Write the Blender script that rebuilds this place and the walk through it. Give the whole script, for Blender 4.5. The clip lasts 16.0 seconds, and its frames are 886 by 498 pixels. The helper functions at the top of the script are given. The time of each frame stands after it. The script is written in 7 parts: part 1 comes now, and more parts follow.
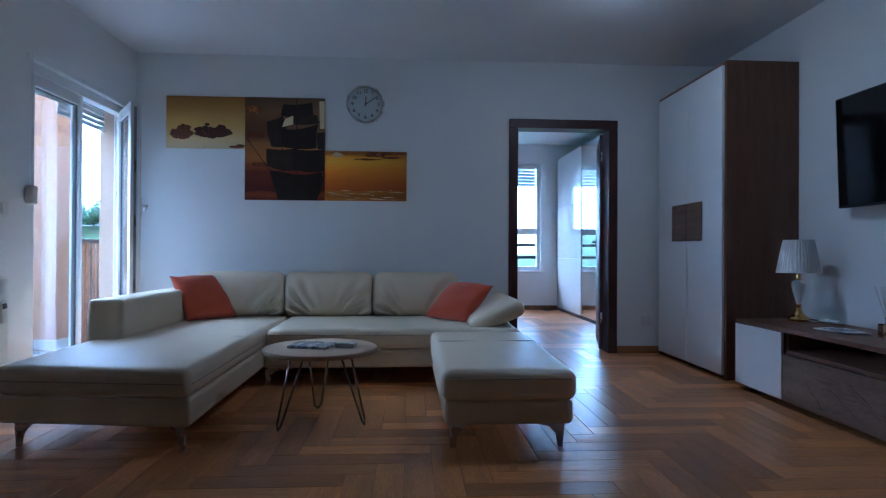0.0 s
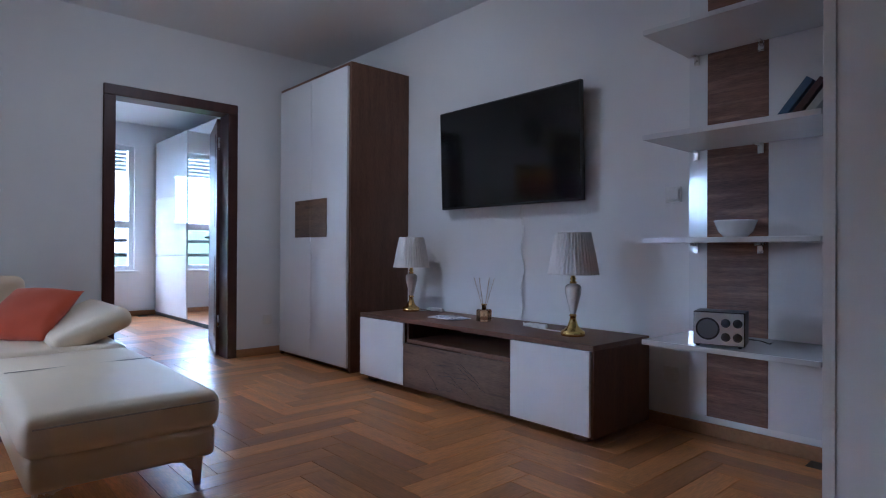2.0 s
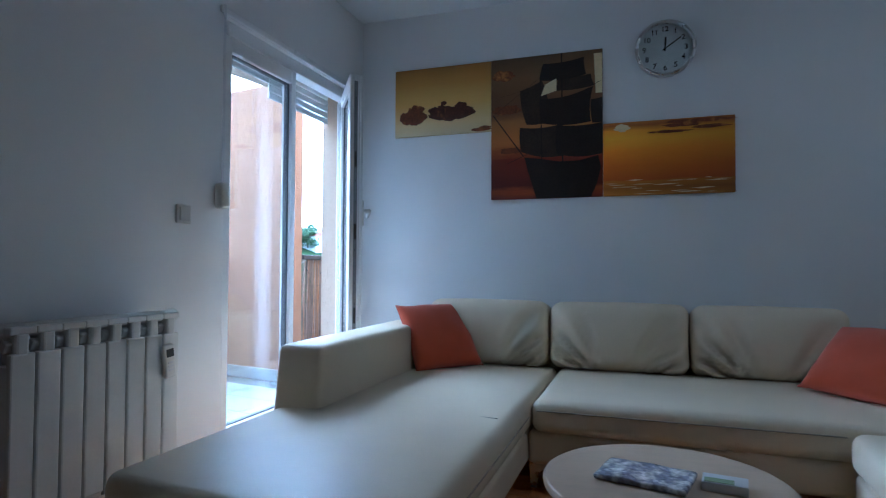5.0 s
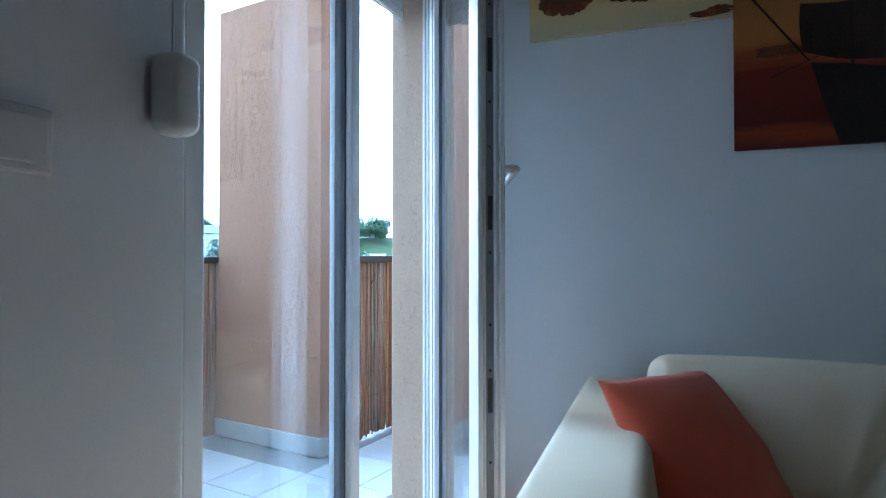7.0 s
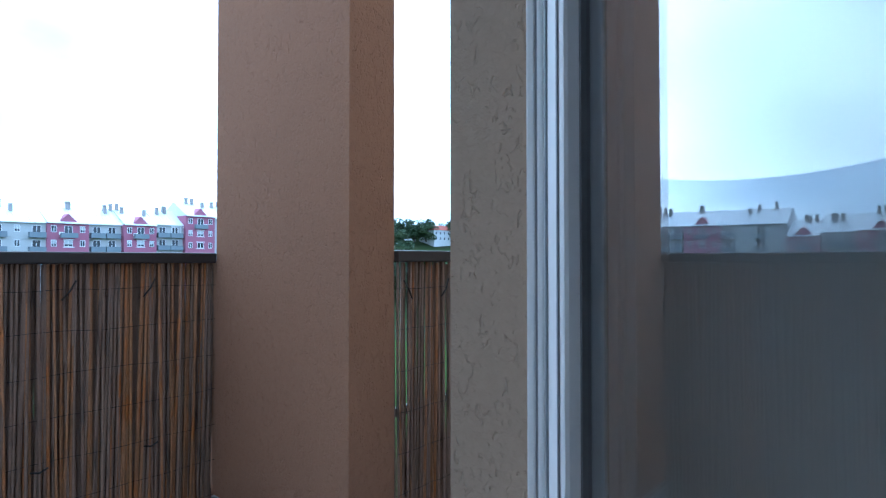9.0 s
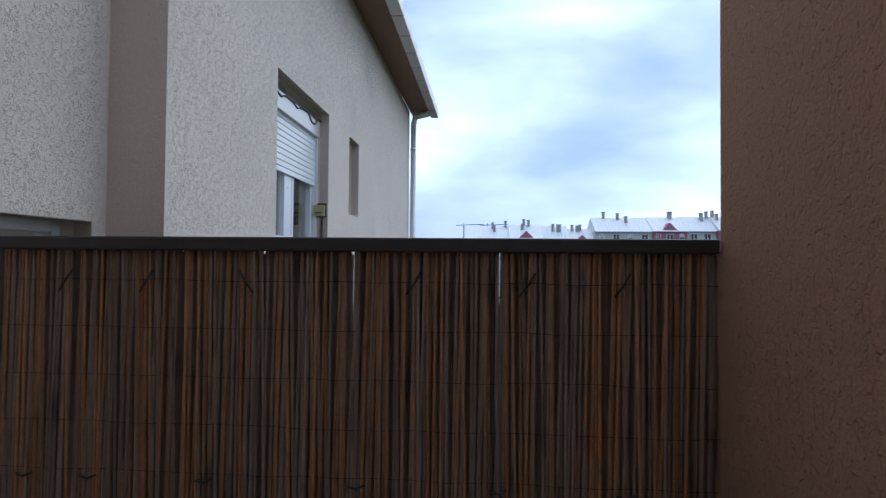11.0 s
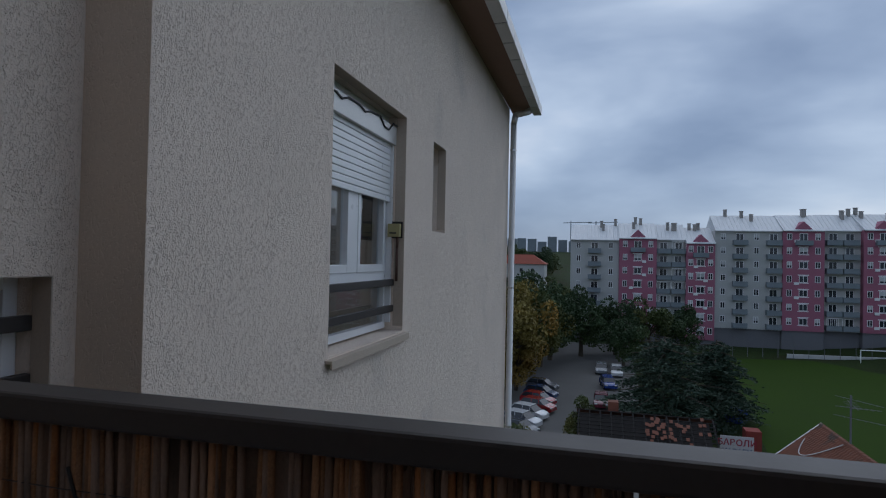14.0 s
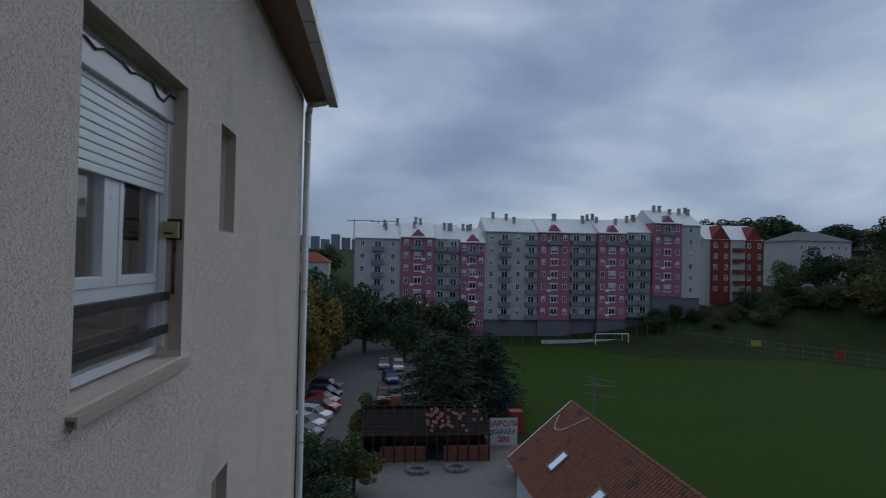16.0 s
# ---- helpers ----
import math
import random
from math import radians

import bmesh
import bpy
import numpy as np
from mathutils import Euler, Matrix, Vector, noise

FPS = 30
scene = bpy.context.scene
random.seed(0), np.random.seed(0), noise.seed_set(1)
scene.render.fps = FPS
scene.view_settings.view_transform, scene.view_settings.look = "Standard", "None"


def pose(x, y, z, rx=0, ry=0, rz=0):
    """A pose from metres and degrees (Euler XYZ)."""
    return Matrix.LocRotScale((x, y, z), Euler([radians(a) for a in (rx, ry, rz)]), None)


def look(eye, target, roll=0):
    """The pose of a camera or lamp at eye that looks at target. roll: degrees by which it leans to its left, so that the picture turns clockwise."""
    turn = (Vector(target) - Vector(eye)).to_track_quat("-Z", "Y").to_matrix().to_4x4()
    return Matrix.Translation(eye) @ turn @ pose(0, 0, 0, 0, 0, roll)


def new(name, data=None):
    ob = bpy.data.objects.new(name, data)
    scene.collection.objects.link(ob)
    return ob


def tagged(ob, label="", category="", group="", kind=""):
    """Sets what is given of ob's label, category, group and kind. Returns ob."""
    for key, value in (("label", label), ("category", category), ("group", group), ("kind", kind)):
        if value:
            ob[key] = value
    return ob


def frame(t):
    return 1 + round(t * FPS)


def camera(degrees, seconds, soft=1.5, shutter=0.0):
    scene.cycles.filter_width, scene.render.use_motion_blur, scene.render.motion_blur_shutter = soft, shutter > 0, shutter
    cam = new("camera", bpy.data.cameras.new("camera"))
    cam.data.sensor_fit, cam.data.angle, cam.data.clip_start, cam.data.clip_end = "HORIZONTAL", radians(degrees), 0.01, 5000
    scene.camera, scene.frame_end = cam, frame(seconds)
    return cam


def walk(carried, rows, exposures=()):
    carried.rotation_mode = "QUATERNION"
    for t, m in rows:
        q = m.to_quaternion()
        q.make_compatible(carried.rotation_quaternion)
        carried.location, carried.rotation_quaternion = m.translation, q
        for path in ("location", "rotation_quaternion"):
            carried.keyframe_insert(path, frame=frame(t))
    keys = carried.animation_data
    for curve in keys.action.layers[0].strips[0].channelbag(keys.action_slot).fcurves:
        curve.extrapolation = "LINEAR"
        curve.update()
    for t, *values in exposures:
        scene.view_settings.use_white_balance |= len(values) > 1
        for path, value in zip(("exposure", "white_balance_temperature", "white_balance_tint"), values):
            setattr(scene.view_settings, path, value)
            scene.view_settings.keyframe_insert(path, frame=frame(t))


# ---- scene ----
cam = camera(74.7, 16.0, soft=1.1, shutter=0.1)
PATH = [
    (0, (0.397, -0.168, 0.907), (0.516, 1.829, 0.917), 0.3),
    (0.5, (0.343, -0.055, 0.936), (0.911, 1.863, 0.936), 0.1),
    (1, (0.355, 0.071, 0.918), (1.33, 1.817, 0.926), 0.4),
    (1.5, (0.321, 0.179, 0.904), (1.549, 1.757, 0.912), 0.4),
    (2, (0.314, 0.237, 0.898), (1.654, 1.721, 0.906), 0.3),
    (2.5, (0.291, 0.262, 0.909), (1.667, 1.714, 0.911), 0.1),
    (3, (0.214, 0.329, 0.958), (1.461, 1.892, 0.953), -0.1),
    (3.5, (0.186, 0.388, 0.962), (0.932, 2.243, 0.974), -0.0),
    (4, (0.204, 0.588, 0.957), (0.39, 2.579, 0.982), 0.1),
    (4.5, (0.052, 0.935, 0.918), (-0.218, 2.916, 0.978), -0.0),
    (5, (-0.112, 1.39, 0.93), (-0.765, 3.279, 0.989), 0.3),
    (5.2, (-0.208, 1.592, 0.936), (-0.943, 3.451, 0.998), 0.4),
    (6.2, (-0.85, 2.22, 0.96), (-1.583, 4.081, 0.995), 0.0),
    (6.8, (-1.19, 2.74, 0.995), (-1.9, 4.61, 1.03), 0.0),
    (7.5, (-1.389, 3.234, 1.017), (-2.067, 5.116, 1.043), -0.2),
    (8, (-1.536, 3.562, 1.004), (-2.209, 5.445, 1.039), -0.2),
    (8.2, (-1.581, 3.665, 0.999), (-2.265, 5.544, 1.033), -0.2),
    (9.2, (-1.84, 4.262, 0.99), (-2.987, 5.9, 1.025), 0.0),
    (9.7, (-1.985, 4.48, 0.985), (-3.448, 5.844, 1.02), 0.0),
    (10.3, (-2.108, 4.655, 0.982), (-3.843, 5.65, 1.023), -0.0),
    (10.5, (-2.152, 4.682, 0.97), (-3.995, 5.458, 1.011), 0.1),
    (11, (-2.246, 4.806, 0.948), (-4.238, 4.984, 0.994), 0.5),
    (11.5, (-2.327, 4.906, 0.973), (-4.279, 4.476, 1.018), 0.8),
    (12, (-2.379, 4.956, 0.964), (-4.254, 4.262, 1.007), 1.2),
    (12.5, (-2.474, 4.966, 0.988), (-4.313, 4.183, 1.026), 1.4),
    (13, (-2.584, 4.977, 1.093), (-4.541, 4.57, 1.13), 1.5),
    (13.5, (-2.886, 4.898, 1.15), (-4.876, 4.71, 1.19), 1.1),
    (14, (-3.217, 4.956, 1.221), (-5.207, 4.773, 1.253), 1.2),
    (14.5, (-3.479, 5.004, 1.255), (-5.472, 4.834, 1.285), 1.1),
    (15, (-3.675, 4.971, 1.251), (-5.673, 4.882, 1.282), 1.1),
    (15.5, (-3.762, 4.866, 1.286), (-5.756, 5.02, 1.318), 1.4),
    (16, (-3.839, 4.784, 1.284), (-5.761, 5.332, 1.323), 1.2),
]
EXPOSURES = [(0, 4.68, 4100, 4), (1.0, 4.8, 4500, 12), (1.8, 5.25, 4750, 13), (2.5, 5.28, 4750, 12), (3.5, 5.3, 4600, 5), (4.4, 4.9, 4350, 2), (5.2, 4.6, 4200, 0), (7.3, 3.72, 4420, -3), (8.2, 3.0, 4450, -3), (10.3, 1.05, 5350, 8), (11.0, 0.82, 5650, 9), (12.0, 0.45, 5850, 10), (13.0, 0.05, 5850, 10), (14.0, -0.25, 5850, 10), (15.0, -0.38, 5850, 10), (16.0, -0.56, 5850, 10)]
walk(cam, [(t, look(eye, target, roll)) for t, eye, target, roll in PATH], EXPOSURES)

# ---- world and light ----
SUN_UP, SUN_TURN = radians(47), radians(-76 + 9.5)
world = bpy.data.worlds.new("overcast_sky")
scene.world = world
world.use_nodes = True
wn, wl = world.node_tree.nodes, world.node_tree.links
wn.clear()
w_out = wn.new("ShaderNodeOutputWorld")
sky = wn.new("ShaderNodeTexSky")
sky.sky_type, sky.sun_disc, sky.sun_elevation, sky.sun_rotation = "NISHITA", False, SUN_UP, SUN_TURN
sky_bg = wn.new("ShaderNodeBackground")
sky_bg.inputs["Strength"].default_value = 0.08
wl.new(sky.outputs[0], sky_bg.inputs["Color"])
w_co = wn.new("ShaderNodeTexCoord")
w_map = wn.new("ShaderNodeMapping")
w_map.inputs["Scale"].default_value = (1.0, 1.3, 3.4)
w_turn = wn.new("ShaderNodeMapping")
w_turn.inputs["Rotation"].default_value = (0, 0, radians(9.5))
wl.new(w_co.outputs["Generated"], w_turn.inputs["Vector"])
wl.new(w_turn.outputs[0], w_map.inputs["Vector"])
w_noise = wn.new("ShaderNodeTexNoise")
w_noise.inputs["Scale"].default_value, w_noise.inputs["Detail"].default_value, w_noise.inputs["Roughness"].default_value = 1.5, 5, 0.46
w_noise.inputs["Distortion"].default_value = 0.2
wl.new(w_map.outputs[0], w_noise.inputs["Vector"])
w_ramp = wn.new("ShaderNodeValToRGB")
for spot, shade in ((0.36, (0.27, 0.35, 0.49, 1)), (0.47, (0.42, 0.51, 0.65, 1)), (0.56, (0.62, 0.71, 0.83, 1)), (0.67, (0.98, 1.0, 1.03, 1))):
    e = w_ramp.color_ramp.elements[0] if spot == 0.36 else w_ramp.color_ramp.elements.new(spot)
    e.position, e.color = spot, shade
w_ramp.color_ramp.elements.remove(w_ramp.color_ramp.elements[-1])
wl.new(w_noise.outputs["Fac"], w_ramp.inputs["Fac"])
cloud_bg = wn.new("ShaderNodeBackground")
cloud_bg.inputs["Strength"].default_value = 0.95
wl.new(w_ramp.outputs["Color"], cloud_bg.inputs["Color"])
w_mix = wn.new("ShaderNodeMixShader")
w_mix.inputs["Fac"].default_value = 0.85
wl.new(sky_bg.outputs[0], w_mix.inputs[1])
wl.new(cloud_bg.outputs[0], w_mix.inputs[2])
wl.new(w_mix.outputs[0], w_out.inputs["Surface"])
sun = new("sun", bpy.data.lights.new("sun", "SUN"))
sun.data.energy, sun.data.angle, sun.data.color = 0.68, radians(80), (1.0, 0.96, 0.9)
sun.matrix_world = look((-47.3, 20.1, 55), (0, 0, 0))

# ---- materials ----
def material(name, color, rough=0.6, metal=0.0, vary=0.12, scale=6.0, fine=90.0, bump=0.05, stretch=(1, 1, 1), per_object=0.0, coat=0.0, spots=None, depth=0.002, sheen=0.0):
    """A node material: base colour varied at two scales, matching roughness and fine relief."""
    m = bpy.data.materials.new(name)
    m.use_nodes = True
    n, l = m.node_tree.nodes, m.node_tree.links
    p = n["Principled BSDF"]
    p.inputs["Metallic"].default_value = metal
    p.inputs["Coat Weight"].default_value = coat
    p.inputs["Sheen Weight"].default_value = sheen
    co = n.new("ShaderNodeTexCoord")
    mp = n.new("ShaderNodeMapping")
    mp.inputs["Scale"].default_value = stretch
    l.new(co.outputs["Object"], mp.inputs["Vector"])
    vec = mp.outputs[0]
    if per_object:
        info = n.new("ShaderNodeObjectInfo")
        wide = n.new("ShaderNodeMath")
        wide.operation = "MULTIPLY"
        wide.inputs[1].default_value = 57.0
        l.new(info.outputs["Random"], wide.inputs[0])
        add = n.new("ShaderNodeVectorMath")
        l.new(vec, add.inputs[0])
        l.new(wide.outputs[0], add.inputs[1])
        vec = add.outputs[0]
    big = n.new("ShaderNodeTexNoise")
    big.inputs["Scale"].default_value, big.inputs["Detail"].default_value = scale, 5
    l.new(vec, big.inputs["Vector"])
    small = n.new("ShaderNodeTexNoise")
    small.inputs["Scale"].default_value, small.inputs["Detail"].default_value = fine, 4
    l.new(vec, small.inputs["Vector"])
    both = n.new("ShaderNodeMath")
    both.operation = "MULTIPLY_ADD"
    both.inputs[1].default_value = 0.5
    l.new(small.outputs["Fac"], both.inputs[0])
    half = n.new("ShaderNodeMath")
    half.operation = "MULTIPLY"
    half.inputs[1].default_value = 0.5
    l.new(big.outputs["Fac"], half.inputs[0])
    l.new(half.outputs[0], both.inputs[2])
    ramp = n.new("ShaderNodeMapRange")
    ramp.inputs["From Min"].default_value, ramp.inputs["From Max"].default_value = 0.3, 0.7
    ramp.inputs["To Min"].default_value, ramp.inputs["To Max"].default_value = 1 - vary, 1 + vary
    l.new(both.outputs[0], ramp.inputs["Value"])
    scale_by = n.new("ShaderNodeVectorMath")
    scale_by.operation = "SCALE"
    scale_by.inputs[0].default_value = color[:3]
    if spots:
        mixc = n.new("ShaderNodeMix")
        mixc.data_type = "RGBA"
        mixc.inputs[6].default_value = (*color[:3], 1)
        mixc.inputs[7].default_value = (*spots[0], 1)
        blot = n.new("ShaderNodeTexNoise")
        blot.inputs["Scale"].default_value, blot.inputs["Detail"].default_value = spots[1], 6
        l.new(vec, blot.inputs["Vector"])
        cut = n.new("ShaderNodeMapRange")
        cut.inputs["From Min"].default_value, cut.inputs["From Max"].default_value = spots[2], spots[2] + 0.14
        l.new(blot.outputs["Fac"], cut.inputs["Value"])
        l.new(cut.outputs[0], mixc.inputs[0])
        l.new(mixc.outputs[2], scale_by.inputs[0])
    l.new(ramp.outputs[0], scale_by.inputs[3])
    colour = scale_by.outputs[0]
    if per_object:
        tone = n.new("ShaderNodeMapRange")
        tone.inputs["To Min"].default_value, tone.inputs["To Max"].default_value = 1 - per_object, 1 + per_object
        l.new(info.outputs["Random"], tone.inputs["Value"])
        again = n.new("ShaderNodeVectorMath")
        again.operation = "SCALE"
        l.new(colour, again.inputs[0])
        l.new(tone.outputs[0], again.inputs[3])
        colour = again.outputs[0]
    l.new(colour, p.inputs["Base Color"])
    ro = n.new("ShaderNodeMapRange")
    ro.inputs["To Min"].default_value, ro.inputs["To Max"].default_value = max(0.02, rough - 0.08), min(1, rough + 0.08)
    l.new(big.outputs["Fac"], ro.inputs["Value"])
    l.new(ro.outputs[0], p.inputs["Roughness"])
    if bump:
        bp = n.new("ShaderNodeBump")
        bp.inputs["Strength"].default_value, bp.inputs["Distance"].default_value = min(1, bump * 4), depth
        l.new(small.outputs["Fac"], bp.inputs["Height"])
        l.new(bp.outputs[0], p.inputs["Normal"])
    return m


def glass_material(name, tint=(0.93, 0.96, 0.97), rough=0.0):
    m = bpy.data.materials.new(name)
    m.use_nodes = True
    p = m.node_tree.nodes["Principled BSDF"]
    p.inputs["Base Color"].default_value = (*tint, 1)
    p.inputs["Roughness"].default_value = rough
    p.inputs["Transmission Weight"].default_value = 1
    p.inputs["IOR"].default_value = 1.45
    return m


def plaster(name, color, rough=0.92, depth=0.004, scale=46, spots=None, cut_at=0.32):
    """Rough-cast render with short drawn grooves."""
    m = material(name, color, rough, vary=0.07, scale=1.2, fine=60, bump=0.0, spots=spots)
    n, l = m.node_tree.nodes, m.node_tree.links
    p = n["Principled BSDF"]
    co = n.new("ShaderNodeTexCoord")
    mp = n.new("ShaderNodeMapping")
    mp.inputs["Scale"].default_value = (1, 1, 0.55)
    l.new(co.outputs["Object"], mp.inputs["Vector"])
    a = n.new("ShaderNodeTexNoise")
    a.inputs["Scale"].default_value, a.inputs["Detail"].default_value, a.inputs["Distortion"].default_value = scale, 3, 1.6
    l.new(mp.outputs[0], a.inputs["Vector"])
    cut = n.new("ShaderNodeMapRange")
    cut.inputs["From Min"].default_value, cut.inputs["From Max"].default_value = cut_at, cut_at + 0.13
    l.new(a.outputs["Fac"], cut.inputs["Value"])
    b = n.new("ShaderNodeTexNoise")
    b.inputs["Scale"].default_value, b.inputs["Detail"].default_value = 130, 4
    l.new(co.outputs["Object"], b.inputs["Vector"])
    add = n.new("ShaderNodeMath")
    add.operation = "MULTIPLY_ADD"
    add.inputs[1].default_value = 0.7
    l.new(b.outputs["Fac"], add.inputs[0])
    l.new(cut.outputs[0], add.inputs[2])
    bp = n.new("ShaderNodeBump")
    bp.inputs["Strength"].default_value, bp.inputs["Distance"].default_value = 0.8, depth
    l.new(add.outputs[0], bp.inputs["Height"])
    l.new(bp.outputs[0], p.inputs["Normal"])
    return m


WALL = material("wall_paint", (0.84, 0.835, 0.83), 0.85, vary=0.03, scale=1.5, fine=220, bump=0.03)
# dark taupe chosen to lessen bounced light, for the unseen wall only
FILL_CUT = material("taupe_paint", (0.30, 0.265, 0.235), 0.85, vary=0.04, scale=1.5, fine=200, bump=0.03)
CEILING = material("ceiling_paint", (0.80, 0.80, 0.80), 0.9, vary=0.03, scale=1.2, fine=200, bump=0.02)
OAK = material("oak_parquet", (0.56, 0.245, 0.078), 0.34, vary=0.34, scale=3, fine=30, bump=0.03, stretch=(0.7, 6, 6), per_object=0.34, coat=0.05)
OAK_TRIM = material("oak_trim", (0.36, 0.18, 0.07), 0.4, vary=0.2, scale=4, fine=50, bump=0.02)
LEATHER = material("cream_leather", (0.76, 0.65, 0.475), 0.46, vary=0.06, scale=5, fine=260, bump=0.06, depth=0.0015)
STITCH = material("leather_stitch", (0.42, 0.37, 0.30), 0.7)
ORANGE = material("orange_fabric", (0.55, 0.085, 0.025), 0.9, vary=0.12, scale=10, fine=400, bump=0.12, sheen=0.3)
STEEL = material("brushed_steel", (0.62, 0.60, 0.57), 0.28, 1.0, vary=0.06, scale=20, fine=200, bump=0.01)
DARK_STEEL = material("dark_steel_rod", (0.22, 0.19, 0.165), 0.4, 0.8, vary=0.1, scale=20, bump=0.01)
WOOD_DARK = material("walnut_board", (0.15, 0.07, 0.038), 0.5, vary=0.4, scale=5, fine=50, bump=0.05, stretch=(5, 5, 0.5))
WOOD_DARK_Y = material("walnut_board_lengthwise", (0.15, 0.07, 0.038), 0.5, vary=0.4, scale=5, fine=50, bump=0.05, stretch=(5, 0.5, 5))
WOOD_PANEL = material("walnut_grain_panel", (0.17, 0.08, 0.045), 0.45, vary=0.55, scale=3.5, fine=40, bump=0.04, stretch=(4, 0.7, 9), spots=((0.27, 0.14, 0.085), 3.0, 0.52))
WOOD_RUSTIC = material("rustic_oak_front", (0.15, 0.09, 0.055), 0.55, vary=0.45, scale=4, fine=40, bump=0.06, stretch=(4, 0.7, 5), spots=((0.05, 0.03, 0.02), 5, 0.58))
GLOSS = material("white_gloss_lacquer", (0.80, 0.80, 0.81), 0.1, vary=0.015, bump=0, coat=0.5)
WHITE_BOARD = material("white_melamine", (0.78, 0.77, 0.75), 0.35, vary=0.03, bump=0.01)
DOOR_WOOD = material("wenge_door", (0.062, 0.020, 0.014), 0.42, vary=0.4, scale=4, fine=60, bump=0.03, stretch=(6, 6, 0.6))
PVC = material("white_pvc", (0.80, 0.80, 0.80), 0.3, vary=0.02, bump=0)
SEAL = material("rubber_seal", (0.13, 0.13, 0.14), 0.7)
SEAL_GREY = material("grey_profile_groove", (0.24, 0.25, 0.27), 0.5)
BLACK = material("black_plastic", (0.012, 0.012, 0.014), 0.35, bump=0.01)
SCREEN = material("black_screen", (0.004, 0.004, 0.005), 0.08, vary=0.02, bump=0)
WHITE_PLASTIC = material("white_plastic", (0.76, 0.75, 0.72), 0.4, vary=0.02, bump=0)
ENAMEL = material("radiator_enamel", (0.80, 0.79, 0.76), 0.35, vary=0.03, bump=0.01)
BRASS = material("polished_brass", (0.70, 0.47, 0.16), 0.16, 1.0, vary=0.05, bump=0)
CERAMIC = material("white_ceramic", (0.82, 0.80, 0.78), 0.12, vary=0.02, bump=0, coat=0.4)
PAPER = material("paper", (0.72, 0.72, 0.74), 0.6, vary=0.06, scale=20)
PRINT_BLUE = material("printed_cover", (0.30, 0.30, 0.38), 0.25, vary=0.6, scale=40, spots=((0.72, 0.70, 0.71), 30, 0.46), coat=0.6)
TABLE_TOP = material("pale_oak_tabletop", (0.56, 0.42, 0.29), 0.4, vary=0.1, scale=5, fine=60, bump=0.02, stretch=(0.5, 5, 5))
GLASS = glass_material("window_glass")
PERFUME = glass_material("amber_liquid_glass", (0.75, 0.5, 0.3), 0.02)
MIRROR = material("mirror", (0.86, 0.88, 0.88), 0.02, 1.0, vary=0.005, bump=0)
MAT_ALU = material("brown_grey_aluminium", (0.045, 0.039, 0.037), 0.5, 0.2, vary=0.1, scale=8, bump=0.02)
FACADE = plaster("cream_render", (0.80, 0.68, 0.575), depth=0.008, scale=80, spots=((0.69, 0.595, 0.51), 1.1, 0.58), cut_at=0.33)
# finer cream render, darkened: the shade of side-facing walls is in its colour
FACADE_SHADED = plaster("cream_render_fine", (0.60, 0.505, 0.41), depth=0.002)
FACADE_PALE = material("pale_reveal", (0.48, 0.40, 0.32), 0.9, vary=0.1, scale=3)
TERRA = plaster("terracotta_render", (0.34, 0.185, 0.11), depth=0.006, scale=58)
BEIGE_RENDER = plaster("beige_render", (0.40, 0.30, 0.215), depth=0.004, scale=62, cut_at=0.27)
TILE_GREY = material("grey_floor_tile", (0.36, 0.37, 0.38), 0.35, vary=0.08, scale=5, bump=0.02, per_object=0.05)
GROUT = material("grout", (0.16, 0.16, 0.16), 0.9)
REED = material("dry_reed", (0.29, 0.148, 0.07), 0.66, vary=0.5, scale=7, fine=110, bump=0.08, stretch=(4, 4, 2.4), per_object=0.28, spots=((0.36, 0.13, 0.03), 3.0, 0.52))
REED_GREY = material("weathered_reed", (0.225, 0.152, 0.112), 0.7, vary=0.3, scale=7, fine=120, bump=0.08, stretch=(4, 4, 1.3), per_object=0.25, spots=((0.10, 0.075, 0.06), 4.0, 0.55))
WIRE = material("black_wire", (0.012, 0.012, 0.012), 0.5)
SOFFIT = material("brown_soffit", (0.24, 0.145, 0.10), 0.8, vary=0.1, scale=3)
ZINC = material("white_coated_metal", (0.62, 0.61, 0.59), 0.4, 0.2, vary=0.08, scale=4)
# near-black colour that stands in for the shade inside unlit rooms
ROOM_SHADE = material("dim_interior", (0.05, 0.05, 0.055), 0.9)
LAMP_SHADE = material("pleated_white_shade", (0.80, 0.78, 0.76), 0.9, vary=0.03, fine=150)

# ---- building helpers ----
PLACE = {}


def thing(name, at, label, category, group="", kind=""):
    """An empty at the base of a thing; parts are given in world coordinates."""
    ob = new(name)
    ob.location = at
    ob.empty_display_size = 0.1
    PLACE[ob.name] = Matrix.Translation(at)
    return tagged(ob, label, category, group, kind)


def hang(ob, parent):
    ob.parent = parent
    ob.matrix_parent_inverse = PLACE.get(parent.name, Matrix()).inverted()


def part(name, bm, mat, parent=None, label="", smooth=False):
    me = bpy.data.meshes.new(name)
    bmesh.ops.recalc_face_normals(bm, faces=bm.faces)
    bm.to_mesh(me)
    bm.free()
    for m in (mat if isinstance(mat, (list, tuple)) else [mat]):
        me.materials.append(m)
    if smooth:
        for f in me.polygons:
            f.use_smooth = True
    ob = new(name, me)
    if parent:
        hang(ob, parent)
    if label:
        ob["label"] = label
    return ob


def raw(name, verts, faces, mat, parent=None, label="", smooth=False):
    me = bpy.data.meshes.new(name)
    me.from_pydata(verts, [], faces)
    me.materials.append(mat)
    if smooth:
        for f in me.polygons:
            f.use_smooth = True
    ob = new(name, me)
    if parent:
        hang(ob, parent)
    if label:
        ob["label"] = label
    return ob


